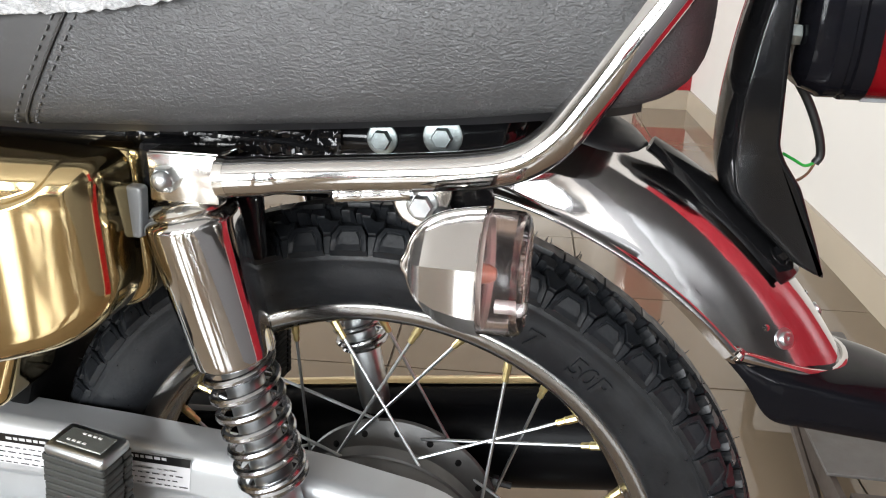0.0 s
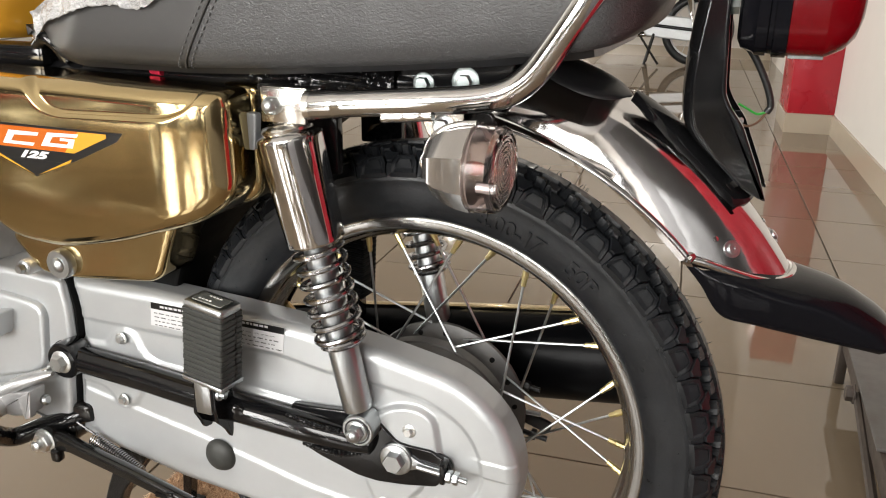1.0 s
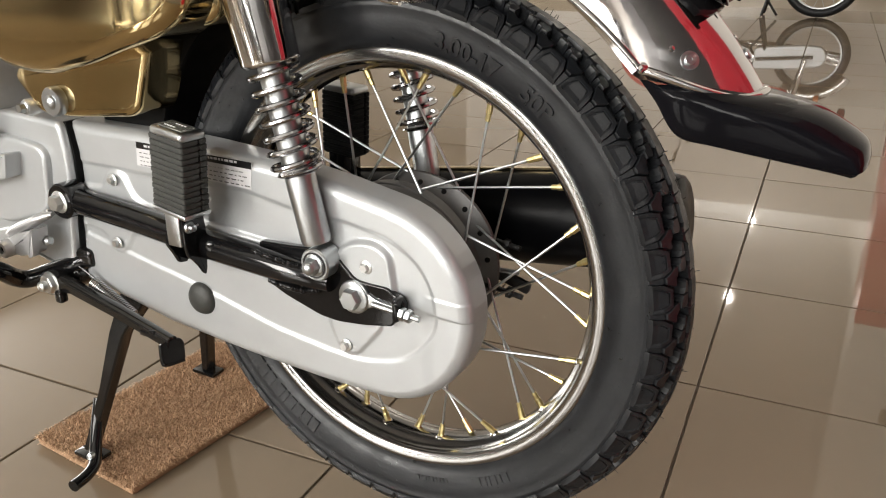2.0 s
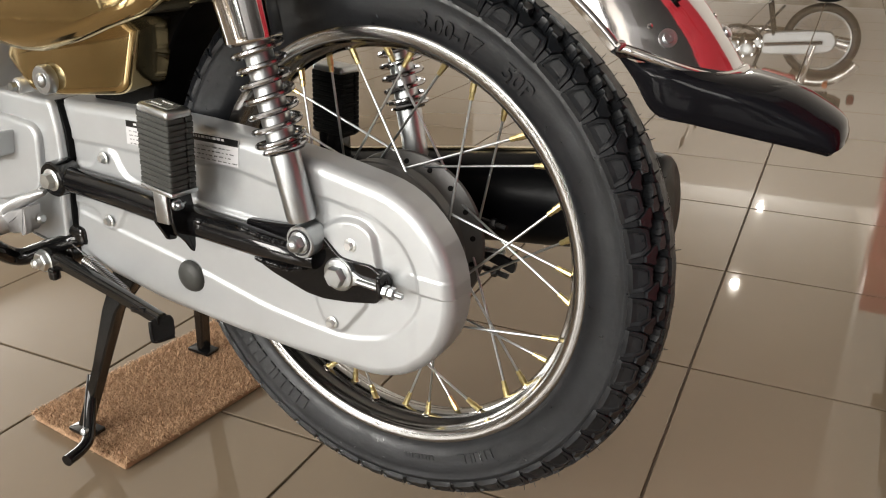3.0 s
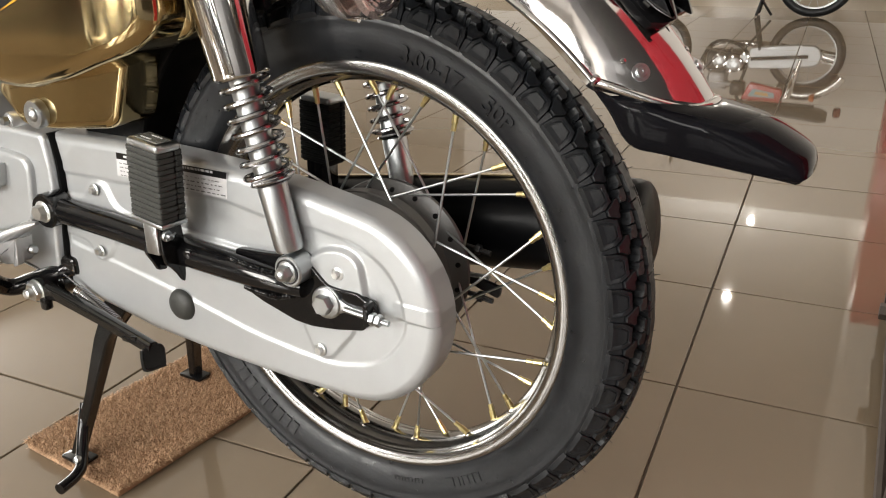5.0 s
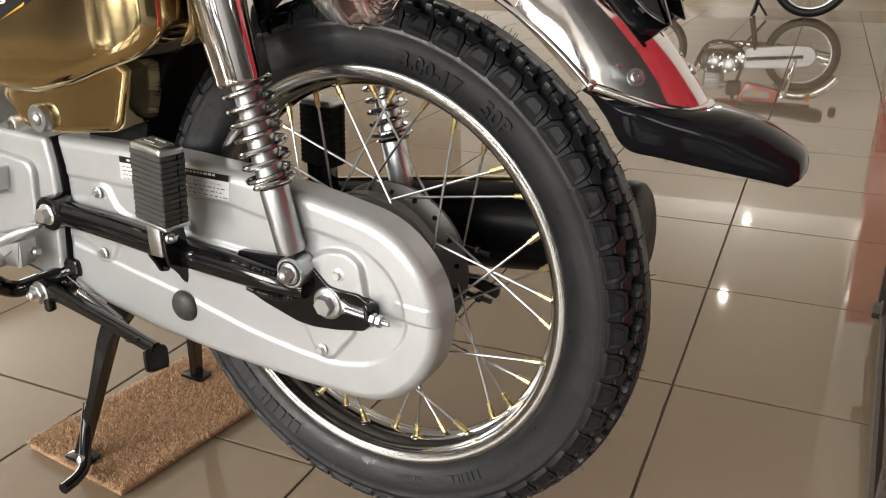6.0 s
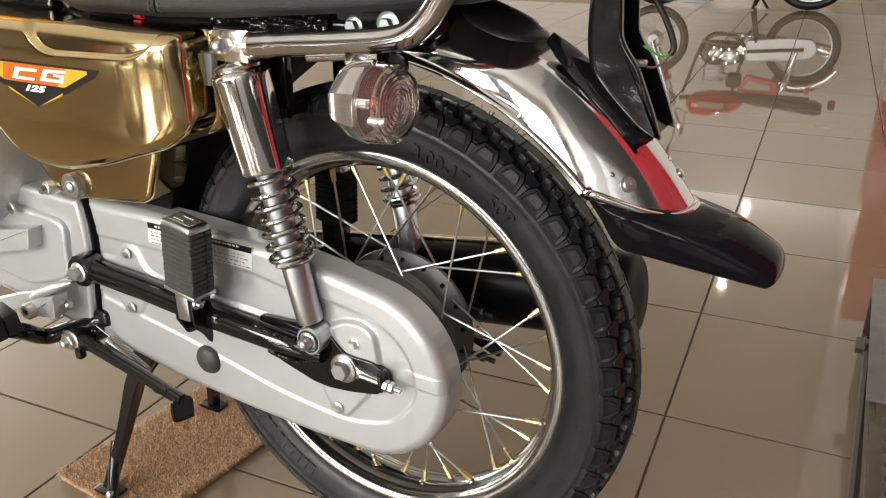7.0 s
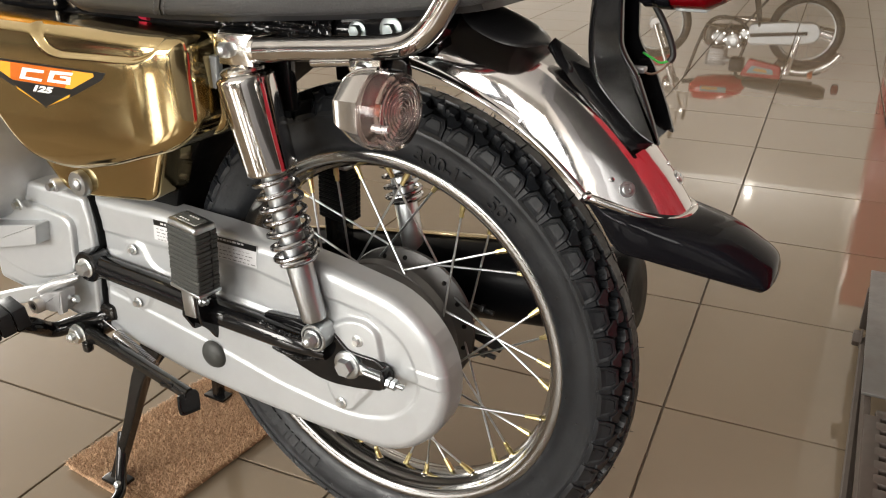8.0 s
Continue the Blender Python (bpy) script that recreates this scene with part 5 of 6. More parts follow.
part("lamp_stud", hexhead((0.2630, -0.016, LZ - 0.010), (-1, 0, 0), 0.0065, 0.006), BOLT_ZINC, lamp)
part("cable", tube(curve([(0.268, 0.008, 0.748), (0.281, 0.011, 0.730), (0.2915, 0.014, 0.710), (0.2965, 0.016, 0.694), (0.294, 0.016, 0.687)], 8), 0.0030, 10), WIRE_BLACK, lamp, "black sleeved cable")
part("green_wire", tube(curve([(0.2945, 0.016, 0.688), (0.287, 0.012, 0.686), (0.279, 0.010, 0.690), (0.271, 0.010, 0.694)], 6), 0.0011, 6), WIRE_GREEN, lamp, "thin green wire")
part("brown_wire", tube(curve([(0.2940, 0.016, 0.687), (0.289, 0.012, 0.680), (0.281, 0.008, 0.676), (0.272, 0.006, 0.678)], 6), 0.0010, 6), WIRE_BROWN, lamp)

# turn signal on a stalk
SX, SY, SZ = 0.0515, -0.1525, 0.6570


def oct_ring(x, ry, rz, n=8, turn=22.5):
    return [(SX + x, SY + ry * math.cos(t), SZ + 0.93 * rz * math.sin(t)) for t in [radians(turn) + 2 * math.pi * i / n for i in range(n)]]


BODY = [(-0.0012, 0.0050), (0.0010, 0.0120), (0.0040, 0.0175), (0.0095, 0.0232), (0.0180, 0.0280), (0.0300, 0.0312), (0.0405, 0.0325)]
sig = part("turn_signal", rings([oct_ring(x, h * 1.17, h * 1.164) for x, h in BODY]), SATIN_SILVER, bike, "turn signal with faceted silver body", smooth=16)
edge_up = [(SX + x, SY, SZ + h + 0.0014) for x, h in reversed(BODY)]
edge_low = [(SX + x, SY, SZ - h - 0.0014) for x, h in BODY]
part("chrome_band", tube(curve(edge_up + [(SX - 0.0040, SY, SZ)] + edge_low, 6), 0.0027, 10), CHROME, sig)

def ribbed(x, k, n=96):
    return [(SX + x + 0.0025, SY + (0.0366 * k + (0.0002 if i % 2 else -0.0002)) * math.cos(2 * math.pi * i / n), SZ + (0.0335 * k + (0.0002 if i % 2 else -0.0002)) * math.sin(2 * math.pi * i / n)) for i in range(n)]


steps = []
for j in range(7):
    k = 0.86 - j * 0.115
    steps += [ribbed(0.0618, k), ribbed(0.0618, k - 0.03), ribbed(0.0604, k - 0.045), ribbed(0.0604, k - 0.09)]
outer = [ribbed(0.0375, 1.0), ribbed(0.0520, 1.0), ribbed(0.0575, 0.985), ribbed(0.0605, 0.93)] + steps + [ribbed(0.0610, 0.02)]
inner_skin = [[(x - 0.0022, SY + (y - SY) * 0.945, SZ + (z - SZ) * 0.945) for x, y, z in r] for r in (ribbed(0.0610, 0.02), ribbed(0.0600, 0.90), ribbed(0.0570, 0.985), ribbed(0.0392, 1.0))]
part("lens", rings(outer + inner_skin, closed=True), SMOKE_LENS, sig, "clear ribbed plastic lens", smooth=30).visible_shadow = False
part("bulb", lathe([(0.0, 0.014), (0.003, 0.0135), (0.0052, 0.010), (0.0058, 0.005), (0.0048, 0.0), (0.0048, -0.008)], (SX + 0.034, SY - 0.004, SZ), (1, 0, 0), 20), BULB, sig)
part("lens_screw", lathe([(0.0, 0.002), (0.0030, 0.0015), (0.0036, 0.0), (0.0036, -0.014)], (SX + 0.0635, SY - 0.024, SZ - 0.009), (1, 0, 0), 14), CAST, sig)
part("reflector_bowl", lathe([(0.010, -0.012), (0.022, -0.006), (0.030, 0.002), (0.0325, 0.004)], (SX + 0.039, SY, SZ), (1, 0, 0), 28, cap=False), REFLECTOR_BOWL, sig)
part("stalk", tube(curve([(SX + 0.012, SY + 0.020, SZ + 0.008), (SX + 0.010, SY + 0.040, SZ + 0.014), (SX + 0.004, SY + 0.055, SZ + 0.019)], 6), 0.0065, 12), BLACK_SATIN, sig)
part("stay", slab(rounded([(0.022, 0.6860), (0.030, 0.6900), (0.086, 0.6900), (0.090, 0.6800), (0.089, 0.6690), (0.050, 0.6640), (0.034, 0.6600)], 0.005, 3), -0.094, -0.1000, 0.0012, 2), BLACK, sig, "black mounting stay")

# ---------------------------------------------------------------- foot pegs
def peg_geo(cx, cy, cz, turn, lean):
    m = Matrix.Translation((cx, cy, cz)) @ Matrix.Rotation(radians(turn), 4, "Z") @ Matrix.Rotation(radians(lean), 4, "Y")
    core = block(0, 0, 0, 0.0470, 0.0282, 0.080, 0.003)
    cap_t = block(0, 0, 0.0410, 0.0492, 0.0305, 0.0100, 0.0042, 4)
    cap_b = block(0, 0, -0.0402, 0.0515, 0.0330, 0.0052, 0.0016)
    inlay = block(0, 0, 0.0461, 0.0360, 0.0180, 0.0016, 0.0006, 1)
    dots = [block(-0.011 + 0.0042 * i + (0.006 if j else 0), -0.0045 + (0.009 if j else 0), 0.0470, 0.0026, 0.0014, 0.0008, 0) for i in range(4) for j in range(2)]
    return [moved(g, m) for g in (core, cap_t, cap_b, join(*dots), inlay)], m


def rib_geo():
    """One rubber rib with a groove down its outer side."""
    out = rounded([(-0.0252, -0.0158), (0.0252, -0.0158), (0.0252, 0.0040), (0.0236, 0.0050), (0.0236, 0.0066), (0.0252, 0.0076), (0.0252, 0.0158), (-0.0252, 0.0158)],
                  [0.003, 0.003, 0.0004, 0.0004, 0.0004, 0.0004, 0.003, 0.003], 3)
    thin = inset(out, 0.0008)
    return rings([[(x, y, z) for x, y in o] for o, z in ((thin, -0.00265), (out, -0.0018), (out, 0.0018), (thin, 0.00265))])


(g0, g1, g2, g3, g4), m = peg_geo(-0.1850, -0.1310, 0.4490, -6, 5.5)
RIB = mesh_of("rib", rib_geo(), PEG_RUBBER)
peg = part("passenger_footpeg", g0, DARKGAP, bike, "folded ribbed rubber passenger footpeg")
for i in range(13):
    part("rib", RIB, None, peg).matrix_basis = m @ Matrix.Translation((0.0004 * (i % 3 - 1), 0, -0.0345 + 0.0058 * i))
part("peg_cap", g1, ZINC, peg, "silver end cap with worn edges")
part("cap_inlay", g4, PEG_CAP, peg)
tagged(part("peg_marks", g3, WHITE_DECAL, peg), kind="stuff")
part("peg_plate", g2, ZINC, peg)
part("peg_tongue", block(-0.2000, -0.1330, 0.3880, 0.0190, 0.006, 0.042, 0.0015), ZINC, peg)
FORKS = [(-0.1900, [(-0.1345, 0.4030), (-0.1060, 0.4030), (-0.1030, 0.3780), (-0.1070, 0.3350), (-0.1095, 0.3285), (-0.1125, 0.3320), (-0.1180, 0.3415), (-0.1240, 0.3490), (-0.1310, 0.3560), (-0.1340, 0.3700)]),
         (-0.2120, [(-0.1330, 0.4030), (-0.1330, 0.3890), (-0.1370, 0.3670), (-0.1300, 0.3550), (-0.1240, 0.3430), (-0.1130, 0.3405), (-0.1070, 0.3600), (-0.1070, 0.4030)])]
for fx, outline in FORKS:
    V, F = slab(rounded(outline, 0.0025, 3), 0.0, 0.0036, 0.0010, 2)
    part("peg_bracket", ([(fx + y, x, z) for x, y, z in V], F), BLACK, peg)
part("bracket_web", block(-0.2000, -0.1120, 0.3720, 0.0220, 0.0060, 0.0560, 0.002), BLACK, peg)
part("peg_pin", join(lathe([(0.0, 0.0), (0.0062, 0.0), (0.0066, 0.0015), (0.0058, 0.0035), (0.0, 0.0035)], (-0.1864, -0.1275, 0.3885), (1, 0, 0), 16),
                     lathe([(0.0, 0.0), (0.0040, 0.0), (0.0036, 0.0065), (0.0, 0.0075)], (-0.1840, -0.1275, 0.3885), (1, 0, 0), 14),
                     tube([(-0.1795, -0.1340, 0.3870), (-0.1790, -0.1205, 0.3905)], 0.0011, 6)), ZINC, peg)
part("peg_mount", block(-0.192, -0.106, 0.3620, 0.050, 0.020, 0.016, 0.003), BLACK, peg)

(g0, g1, g2, g3, g4), m = peg_geo(-0.1535, 0.1080, 0.4560, -6, 3)
# Same ribs as the near peg, in near black for the far side's shade.
RIB_FAR = mesh_of("rib", rib_geo(), DARKGAP)
peg = part("passenger_footpeg", g0, DARKGAP, bike, "folded passenger footpeg on the far side, its shade coloured black")
for i in range(13):
    part("rib", RIB_FAR, None, peg).matrix_basis = m @ Matrix.Translation((0, 0, -0.0345 + 0.0058 * i))
part("peg_cap", g1, ZINC, peg)
part("peg_bracket", block(-0.156, 0.106, 0.3920, 0.034, 0.022, 0.060, 0.003), BLACK, peg)
part("peg_hanger", tube(curve([(-0.158, 0.106, 0.380), (-0.190, 0.102, 0.365), (-0.30, 0.10, 0.36), (-0.40, 0.095, 0.37)], 6), 0.013, 12), BLACK, peg)

# rider's peg, gear lever and engine side
rp = part("rider_footpeg", tube(curve([(-0.400, -0.060, 0.292), (-0.424, -0.085, 0.288), (-0.474, -0.100, 0.268), (-0.496, -0.115, 0.259), (-0.501, -0.130, 0.265), (-0.494, -0.150, 0.282), (-0.492, -0.170, 0.296)], 6), 0.0115, 14), BLACK, bike, "bent black footpeg bar with ribbed rubber")
mrub = Matrix.Translation((-0.505, -0.210, 0.306)) @ Matrix.Rotation(radians(8), 4, "X") @ Matrix.Rotation(radians(-12), 4, "Z")
sleeve = part("peg_rubber", moved(block(0, 0, 0, 0.043, 0.100, 0.029, 0.007), mrub), DARKGAP, rp, "ribbed black rubber sleeve")
for i in range(5):
    part("rib", moved(block(0, -0.040 + 0.020 * i, 0, 0.046, 0.0186, 0.032, 0.0028, 2), mrub), RUBBER, sleeve)
arm_edge = [(-0.660, 0.272), (-0.602, 0.295), (-0.532, 0.322), (-0.495, 0.334), (-0.485, 0.328), (-0.505, 0.307), (-0.541, 0.294), (-0.611, 0.273), (-0.660, 0.252)]
lever = part("gear_lever", slab(rounded(arm_edge, 0.010, 4), -0.117, -0.1270, 0.0030, 4), SILVER, bike, "silver painted gear shift lever")
part("lever_knuckle", lathe([(0.0055, -0.016), (0.0100, -0.016), (0.0115, -0.013), (0.0115, 0.009), (0.0100, 0.012), (0.0055, 0.012)], (-0.497, -0.128, 0.308), (0, 1, 0), 24, closed=True, cap=False), CAST, lever)
part("knuckle_pin", lathe([(0.0, -0.012), (0.0055, -0.012), (0.0055, 0.010), (0.0, 0.010)], (-0.497, -0.128, 0.308), (0, 1, 0), 16), DARKGAP, lever)
body_edge = [(-0.500, 0.318), (-0.478, 0.330), (-0.452, 0.337), (-0.438, 0.343), (-0.445, 0.311), (-0.452, 0.306), (-0.478, 0.300), (-0.502, 0.300)]
part("lever_clamp", slab(rounded(body_edge, 0.004, 3), -0.116, -0.1330, 0.0022, 3), CAST, lever)
part("clamp_web", slab(rounded([(-0.458, 0.330), (-0.437, 0.344), (-0.443, 0.308), (-0.452, 0.304)], 0.002, 3), -0.130, -0.1385, 0.0012, 2), CAST, lever)
part("clamp_screw", lathe([(0.0, 0.0), (0.0060, 0.0), (0.0062, 0.004), (0.004, 0.007), (0.0, 0.007)], (-0.441, -0.118, 0.322), (1, 0, 0.2), 16), ZINC, lever)
toe_line = [Vector(p) for p in ((-0.503, -0.124, 0.3205), (-0.497, -0.124, 0.3245), (-0.486, -0.124, 0.3310), (-0.468, -0.123, 0.3400), (-0.445, -0.121, 0.3505), (-0.428, -0.119, 0.3575), (-0.420, -0.118, 0.3600))]
part("lever_toe", tube(toe_line, [0.0040, 0.0085, 0.0110, 0.0115, 0.0100, 0.0075, 0.0035], 20, squash=[(1.15, 0.62)] * 7), CAST, lever, "cast toe piece with serrated edge")
for i in range(9):
    p = Vector((-0.484 + 0.0068 * i, -0.1150 + 0.0003 * i, 0.3380 + 0.0029 * i))
    part("serration", moved(block(0, 0, 0, 0.0034, 0.014, 0.0060, 0.0012, 1), Matrix.Translation(p) @ Matrix.Rotation(radians(-25), 4, "Y")), CAST, lever)
crank = part("engine_crankcase", lathe([(0.0, -0.168), (0.062, -0.166), (0.078, -0.160), (0.084, -0.148), (0.086, -0.120), (0.090, -0.110), (0.092, -0.04), (0.0, -0.04)], (-0.610, 0, 0.496), (0, 1, 0), 48), CAST, bike, "silver cast engine cover")
part("crankcase_rim", lathe([(0.070, -0.1665), (0.076, -0.1690), (0.080, -0.1640), (0.078, -0.158)], (-0.610, 0, 0.496), (0, 1, 0), 48, closed=True, cap=False), CAST, crank)
for a in (-28, -75, 40):
    part("cover_bolt", hexhead((-0.610 + 0.098 * math.cos(radians(a)), -0.115, 0.490 + 0.098 * math.sin(radians(a))), (0, -1, 0), 0.0055, 0.006, flange=0.0085), ZINC, crank)
part("crank_lug", lathe([(0.0, -0.112), (0.0085, -0.112), (0.0095, -0.110), (0.0095, -0.085), (0.0, -0.085)], (-0.4440, 0, 0.4830), (0, 1, 0), 20), CAST, crank)
part("lug_bolt", hexhead((-0.4440, -0.112, 0.4830), (0, -1, 0), 0.0055, 0.0070, flange=0.0075), ZINC, crank)
part("case_flange", slab(rounded([(-0.64, 0.3980), (-0.560, 0.4100), (-0.481, 0.4260), (-0.488, 0.3950), (-0.560, 0.3760), (-0.64, 0.3560)], 0.004, 3), -0.09, -0.1250, 0.0018, 3), SILVER, crank)
part("engine_block", block(-0.62, 0.0, 0.46, 0.20, 0.16, 0.26, 0.02), CAST, crank)

# ---------------------------------------------------------------- stands
cs = part("centre_stand", tube([(-0.330, -0.06, 0.285), (-0.330, 0.06, 0.285)], 0.013, 14), BLACK, bike, "black painted steel centre stand")
def bar_section(c, wx, wy, ch):
    """A flat bar's cut across, level, with chamfered corners."""
    hx, hy = wx / 2, wy / 2
    return [(c[0] + x, c[1] + y, c[2]) for x, y in ((-hx + ch, -hy), (hx - ch, -hy), (hx, -hy + ch), (hx, hy - ch), (hx - ch, hy), (-hx + ch, hy), (-hx, hy - ch), (-hx, -hy + ch))]


for s, foot_p in ((-1, Vector((-0.428, -0.118, 0.030))), (1, Vector((-0.452, 0.120, 0.024)))):
    legs = [((-0.338, 0.052, 0.300), 0.060, 0.030), ((-0.358, 0.062, 0.250), 0.046, 0.024), ((-0.378, 0.083, 0.200), 0.025, 0.020), ((-0.396, 0.101, 0.124), 0.017, 0.019)] if s < 0 else \
           [((-0.345, 0.052, 0.300), 0.034, 0.024), ((-0.420, 0.098, 0.150), 0.019, 0.019)]
    secs = [bar_section((x, s * y, z), wx, wy, 0.0022) for (x, y, z), wx, wy in legs]
    secs.append(bar_section(foot_p, 0.014, 0.019, 0.0022))
    part("stand_leg", rings(secs), BLACK_WORN, cs)
    part("stand_foot", block(foot_p.x - 0.002, foot_p.y, 0.0195, 0.044, 0.026, 0.006, 0.002), BLACK, cs)
part("stand_tang", tube(curve([(-0.418, -0.102, 0.100), (-0.412, -0.116, 0.072), (-0.400, -0.133, 0.046), (-0.389, -0.146, 0.034), (-0.383, -0.163, 0.030), (-0.379, -0.186, 0.030)], 6), 0.0078, 12), BLACK, cs, "bent foot lever of the stand")
part("tang_bolt", lathe([(0.0, 0.004), (0.004, 0.003), (0.005, 0.0), (0.005, -0.004)], (-0.394, -0.146, 0.044), (0.2, -0.9, 0.3), 14), ZINC, cs)
def channel(c, h, w, r=0.0055):
    """A pressed channel's cut across: round on top, open underneath."""
    out = [(-w, -h)] + [(-w + r - r * math.cos(t), h - r + r * math.sin(t)) for t in [math.pi / 2 * k / 4 for k in range(5)]]
    out += [(-x, z) for x, z in reversed(out)]
    inn = [(x * 0.78, z - 0.0025 if z > 0 else z) for x, z in reversed(out)]
    return [(c[0], c[1] + y, c[2] + z) for y, z in out + inn]


spine = [((-0.452, -0.1060, 0.2610), 0.0085, 0.0085), ((-0.436, -0.1070, 0.2640), 0.0095, 0.0088), ((-0.415, -0.1100, 0.2640), 0.0072, 0.0076), ((-0.330, -0.1185, 0.2560), 0.0067, 0.0072), ((-0.270, -0.1230, 0.2470), 0.0066, 0.0070), ((-0.236, -0.1255, 0.2415), 0.0064, 0.0070)]
side = part("side_stand", rings([channel(*q) for q in spine]), BLACK_WORN, bike, "folded black pressed steel side stand")
foot_edge = rounded([(-0.0130, 0.0110), (0.0095, 0.0130), (0.0130, 0.0070), (0.0110, -0.0135), (-0.0115, -0.0150), (-0.0150, -0.0070)], 0.004, 4)
part("side_foot", moved(join(slab(foot_edge, 0.0025, -0.0025, 0.0010, 2), tube(curve([(x, -0.0025, z) for x, z in ((-0.0135, 0.0095), (-0.0150, -0.0060), (-0.0120, -0.0145), (0.0100, -0.0135))], 4), 0.0018, 8)),
                        Matrix.Translation((-0.2345, -0.1270, 0.2320)) @ Matrix.Rotation(radians(62), 4, "Z") @ Matrix.Rotation(radians(-18), 4, "X")), BLACK_WORN, side)
part("foot_slot", join(block(-0.2690, -0.1300, 0.2440, 0.026, 0.002, 0.006, 0.0008), block(-0.2620, -0.1300, 0.2490, 0.008, 0.004, 0.005, 0.001)), BLACK, side)
pivot_edge = [(-0.486, 0.262), (-0.478, 0.282), (-0.462, 0.289), (-0.436, 0.283), (-0.424, 0.273), (-0.428, 0.256), (-0.444, 0.246), (-0.480, 0.240)]
part("side_pivot", join(slab(rounded(pivot_edge, 0.007, 4), -0.066, -0.0950, 0.0030, 3), block(-0.432, -0.078, 0.2950, 0.060, 0.030, 0.024, 0.006)), BLACK_WORN, side)
part("pivot_pin", lathe([(0.0, 0.0), (0.0050, 0.0), (0.0055, -0.002), (0.0065, -0.0025), (0.0065, -0.006)], (-0.4700, -0.0985, 0.2735), (0, -1, 0), 16), BLACK_WORN, side)
part("pivot_ear", join(lathe([(0.0, 0.0), (0.0150, 0.0), (0.0155, 0.002), (0.0155, 0.018), (0.0, 0.018)], (-0.4540, -0.0960, 0.2625), (0, -1, 0), 24), block(-0.4680, -0.1040, 0.2470, 0.016, 0.016, 0.012, 0.004), block(-0.4340, -0.1180, 0.2500, 0.012, 0.012, 0.016, 0.003)), BLACK_WORN, side)
part("side_bolt", join(hexhead((-0.4540, -0.1145, 0.2625), (0, -1, 0), 0.0125, 0.0075, flange=0.0150), lathe([(0.0, 0.0100), (0.0045, 0.0095), (0.0062, 0.0080), (0.0062, -0.002), (0.0, -0.002)], (-0.4540, -0.1220, 0.2625), (0, -1, 0), 18)), BRIGHT_ZINC, side, "zinc plated stand bolt with nut")
p0, p1 = Vector((-0.398, -0.0960, 0.2680)), Vector((-0.328, -0.0985, 0.2390))
part("stand_spring", helix(p0, p1 - p0, 0.0072, 0.0031, 24, 0.0010, 6, 14, flat_ends=False), SPRING_CHROME, side, "thin coil return spring")
part("spring_hook", tube([Vector((-0.420, -0.0960, 0.2850)), p0 + Vector((0.004, 0, 0.006))], 0.0013, 6), BLACK_WORN, side)

# ---------------------------------------------------------------- silencer
m0, m1 = Vector((-0.48, 0.130, 0.298)), Vector((0.256, 0.132, 0.390))
md = m1 - m0
L = md.length
muff = part("silencer", lathe([(0.018, 0), (0.022, 0.10 * L), (0.040, 0.24 * L), (0.050, 0.40 * L), (0.0530, 0.62 * L), (0.0540, 0.85 * L), (0.0535, 0.955 * L), (0.0515, 0.985 * L), (0.0490, 0.996 * L), (0.0450, L), (0.020, L), (0.0, L)],
                              m0, md, 48), MATT_BLACK, bike, "matt black exhaust silencer")
_, u, w = frame_of(md)
dn = md.normalized()
strip = []
for i in range(17):
    h = L * (0.30 + 0.60 * i / 16)
    r = float(np.interp(h / L, [0.24, 0.40, 0.62, 0.85], [0.040, 0.050, 0.0530, 0.0540])) + 0.0030
    up = (Vector((0, 0.10, 1.0)) - dn * dn.dot(Vector((0, 0.10, 1.0)))).normalized()
    sd = dn.cross(up)
    strip.append([m0 + dn * h + (up * math.cos(t) + sd * math.sin(t)) * rr for t, rr in [(radians(q), r) for q in (-9, -5, 0, 5, 9)] + [(radians(q), r - 0.0015) for q in (9, 5, 0, -5, -9)]])
part("heat_shield", rings(strip), GOLD, muff, "gold plated heat shield strip")
part("brake_rod", tube([(0.105, 0.055, 0.330), (-0.02, 0.064, 0.322), (-0.38, 0.085, 0.300)], 0.0028, 8), ZINC, bike, "thin brake rod")
part("brake_arm", slab(rounded([(0.0, 0.350), (0.012, 0.338), (0.115, 0.305), (0.118, 0.318)], 0.004, 3), 0.058, 0.064, 0.001, 2), BLACK_SATIN, bike)
for x, y, z in ((0.086, 0.068, 0.3545), (0.103, 0.040, 0.3120)):
    part("adjuster_bolt", join(tube([(x - 0.02, y, z + 0.003), (x + 0.014, y, z - 0.002)], 0.0032, 8), hexhead((x - 0.004, y, z + 0.001), (1, 0, -0.1), 0.0062, 0.006)), BLACK_SATIN, bike)

# fuel tank end behind the plastic film
tank = part("fuel_tank", rings([[(x, sx * w, 0.725 + 0.0 + h * f) for sx, f in ((-0.75, 0.0), (-1.0, 0.25), (-1.0, 0.6), (-0.8, 0.9), (-0.3, 1.0), (0.3, 1.0), (0.8, 0.9), (1.0, 0.6), (1.0, 0.25), (0.75, 0.0))]
                                for x, w, h in ((-0.452, 0.075, 0.05), (-0.466, 0.10, 0.09), (-0.50, 0.115, 0.13), (-0.56, 0.135, 0.16), (-0.70, 0.14, 0.17), (-0.80, 0.12, 0.15))]), YELLOW, bike, "yellow fuel tank end", smooth=60)
part("tank_mount", block(-0.402, -0.062, 0.722, 0.040, 0.030, 0.020, 0.004), CHROME_WORN, tank)
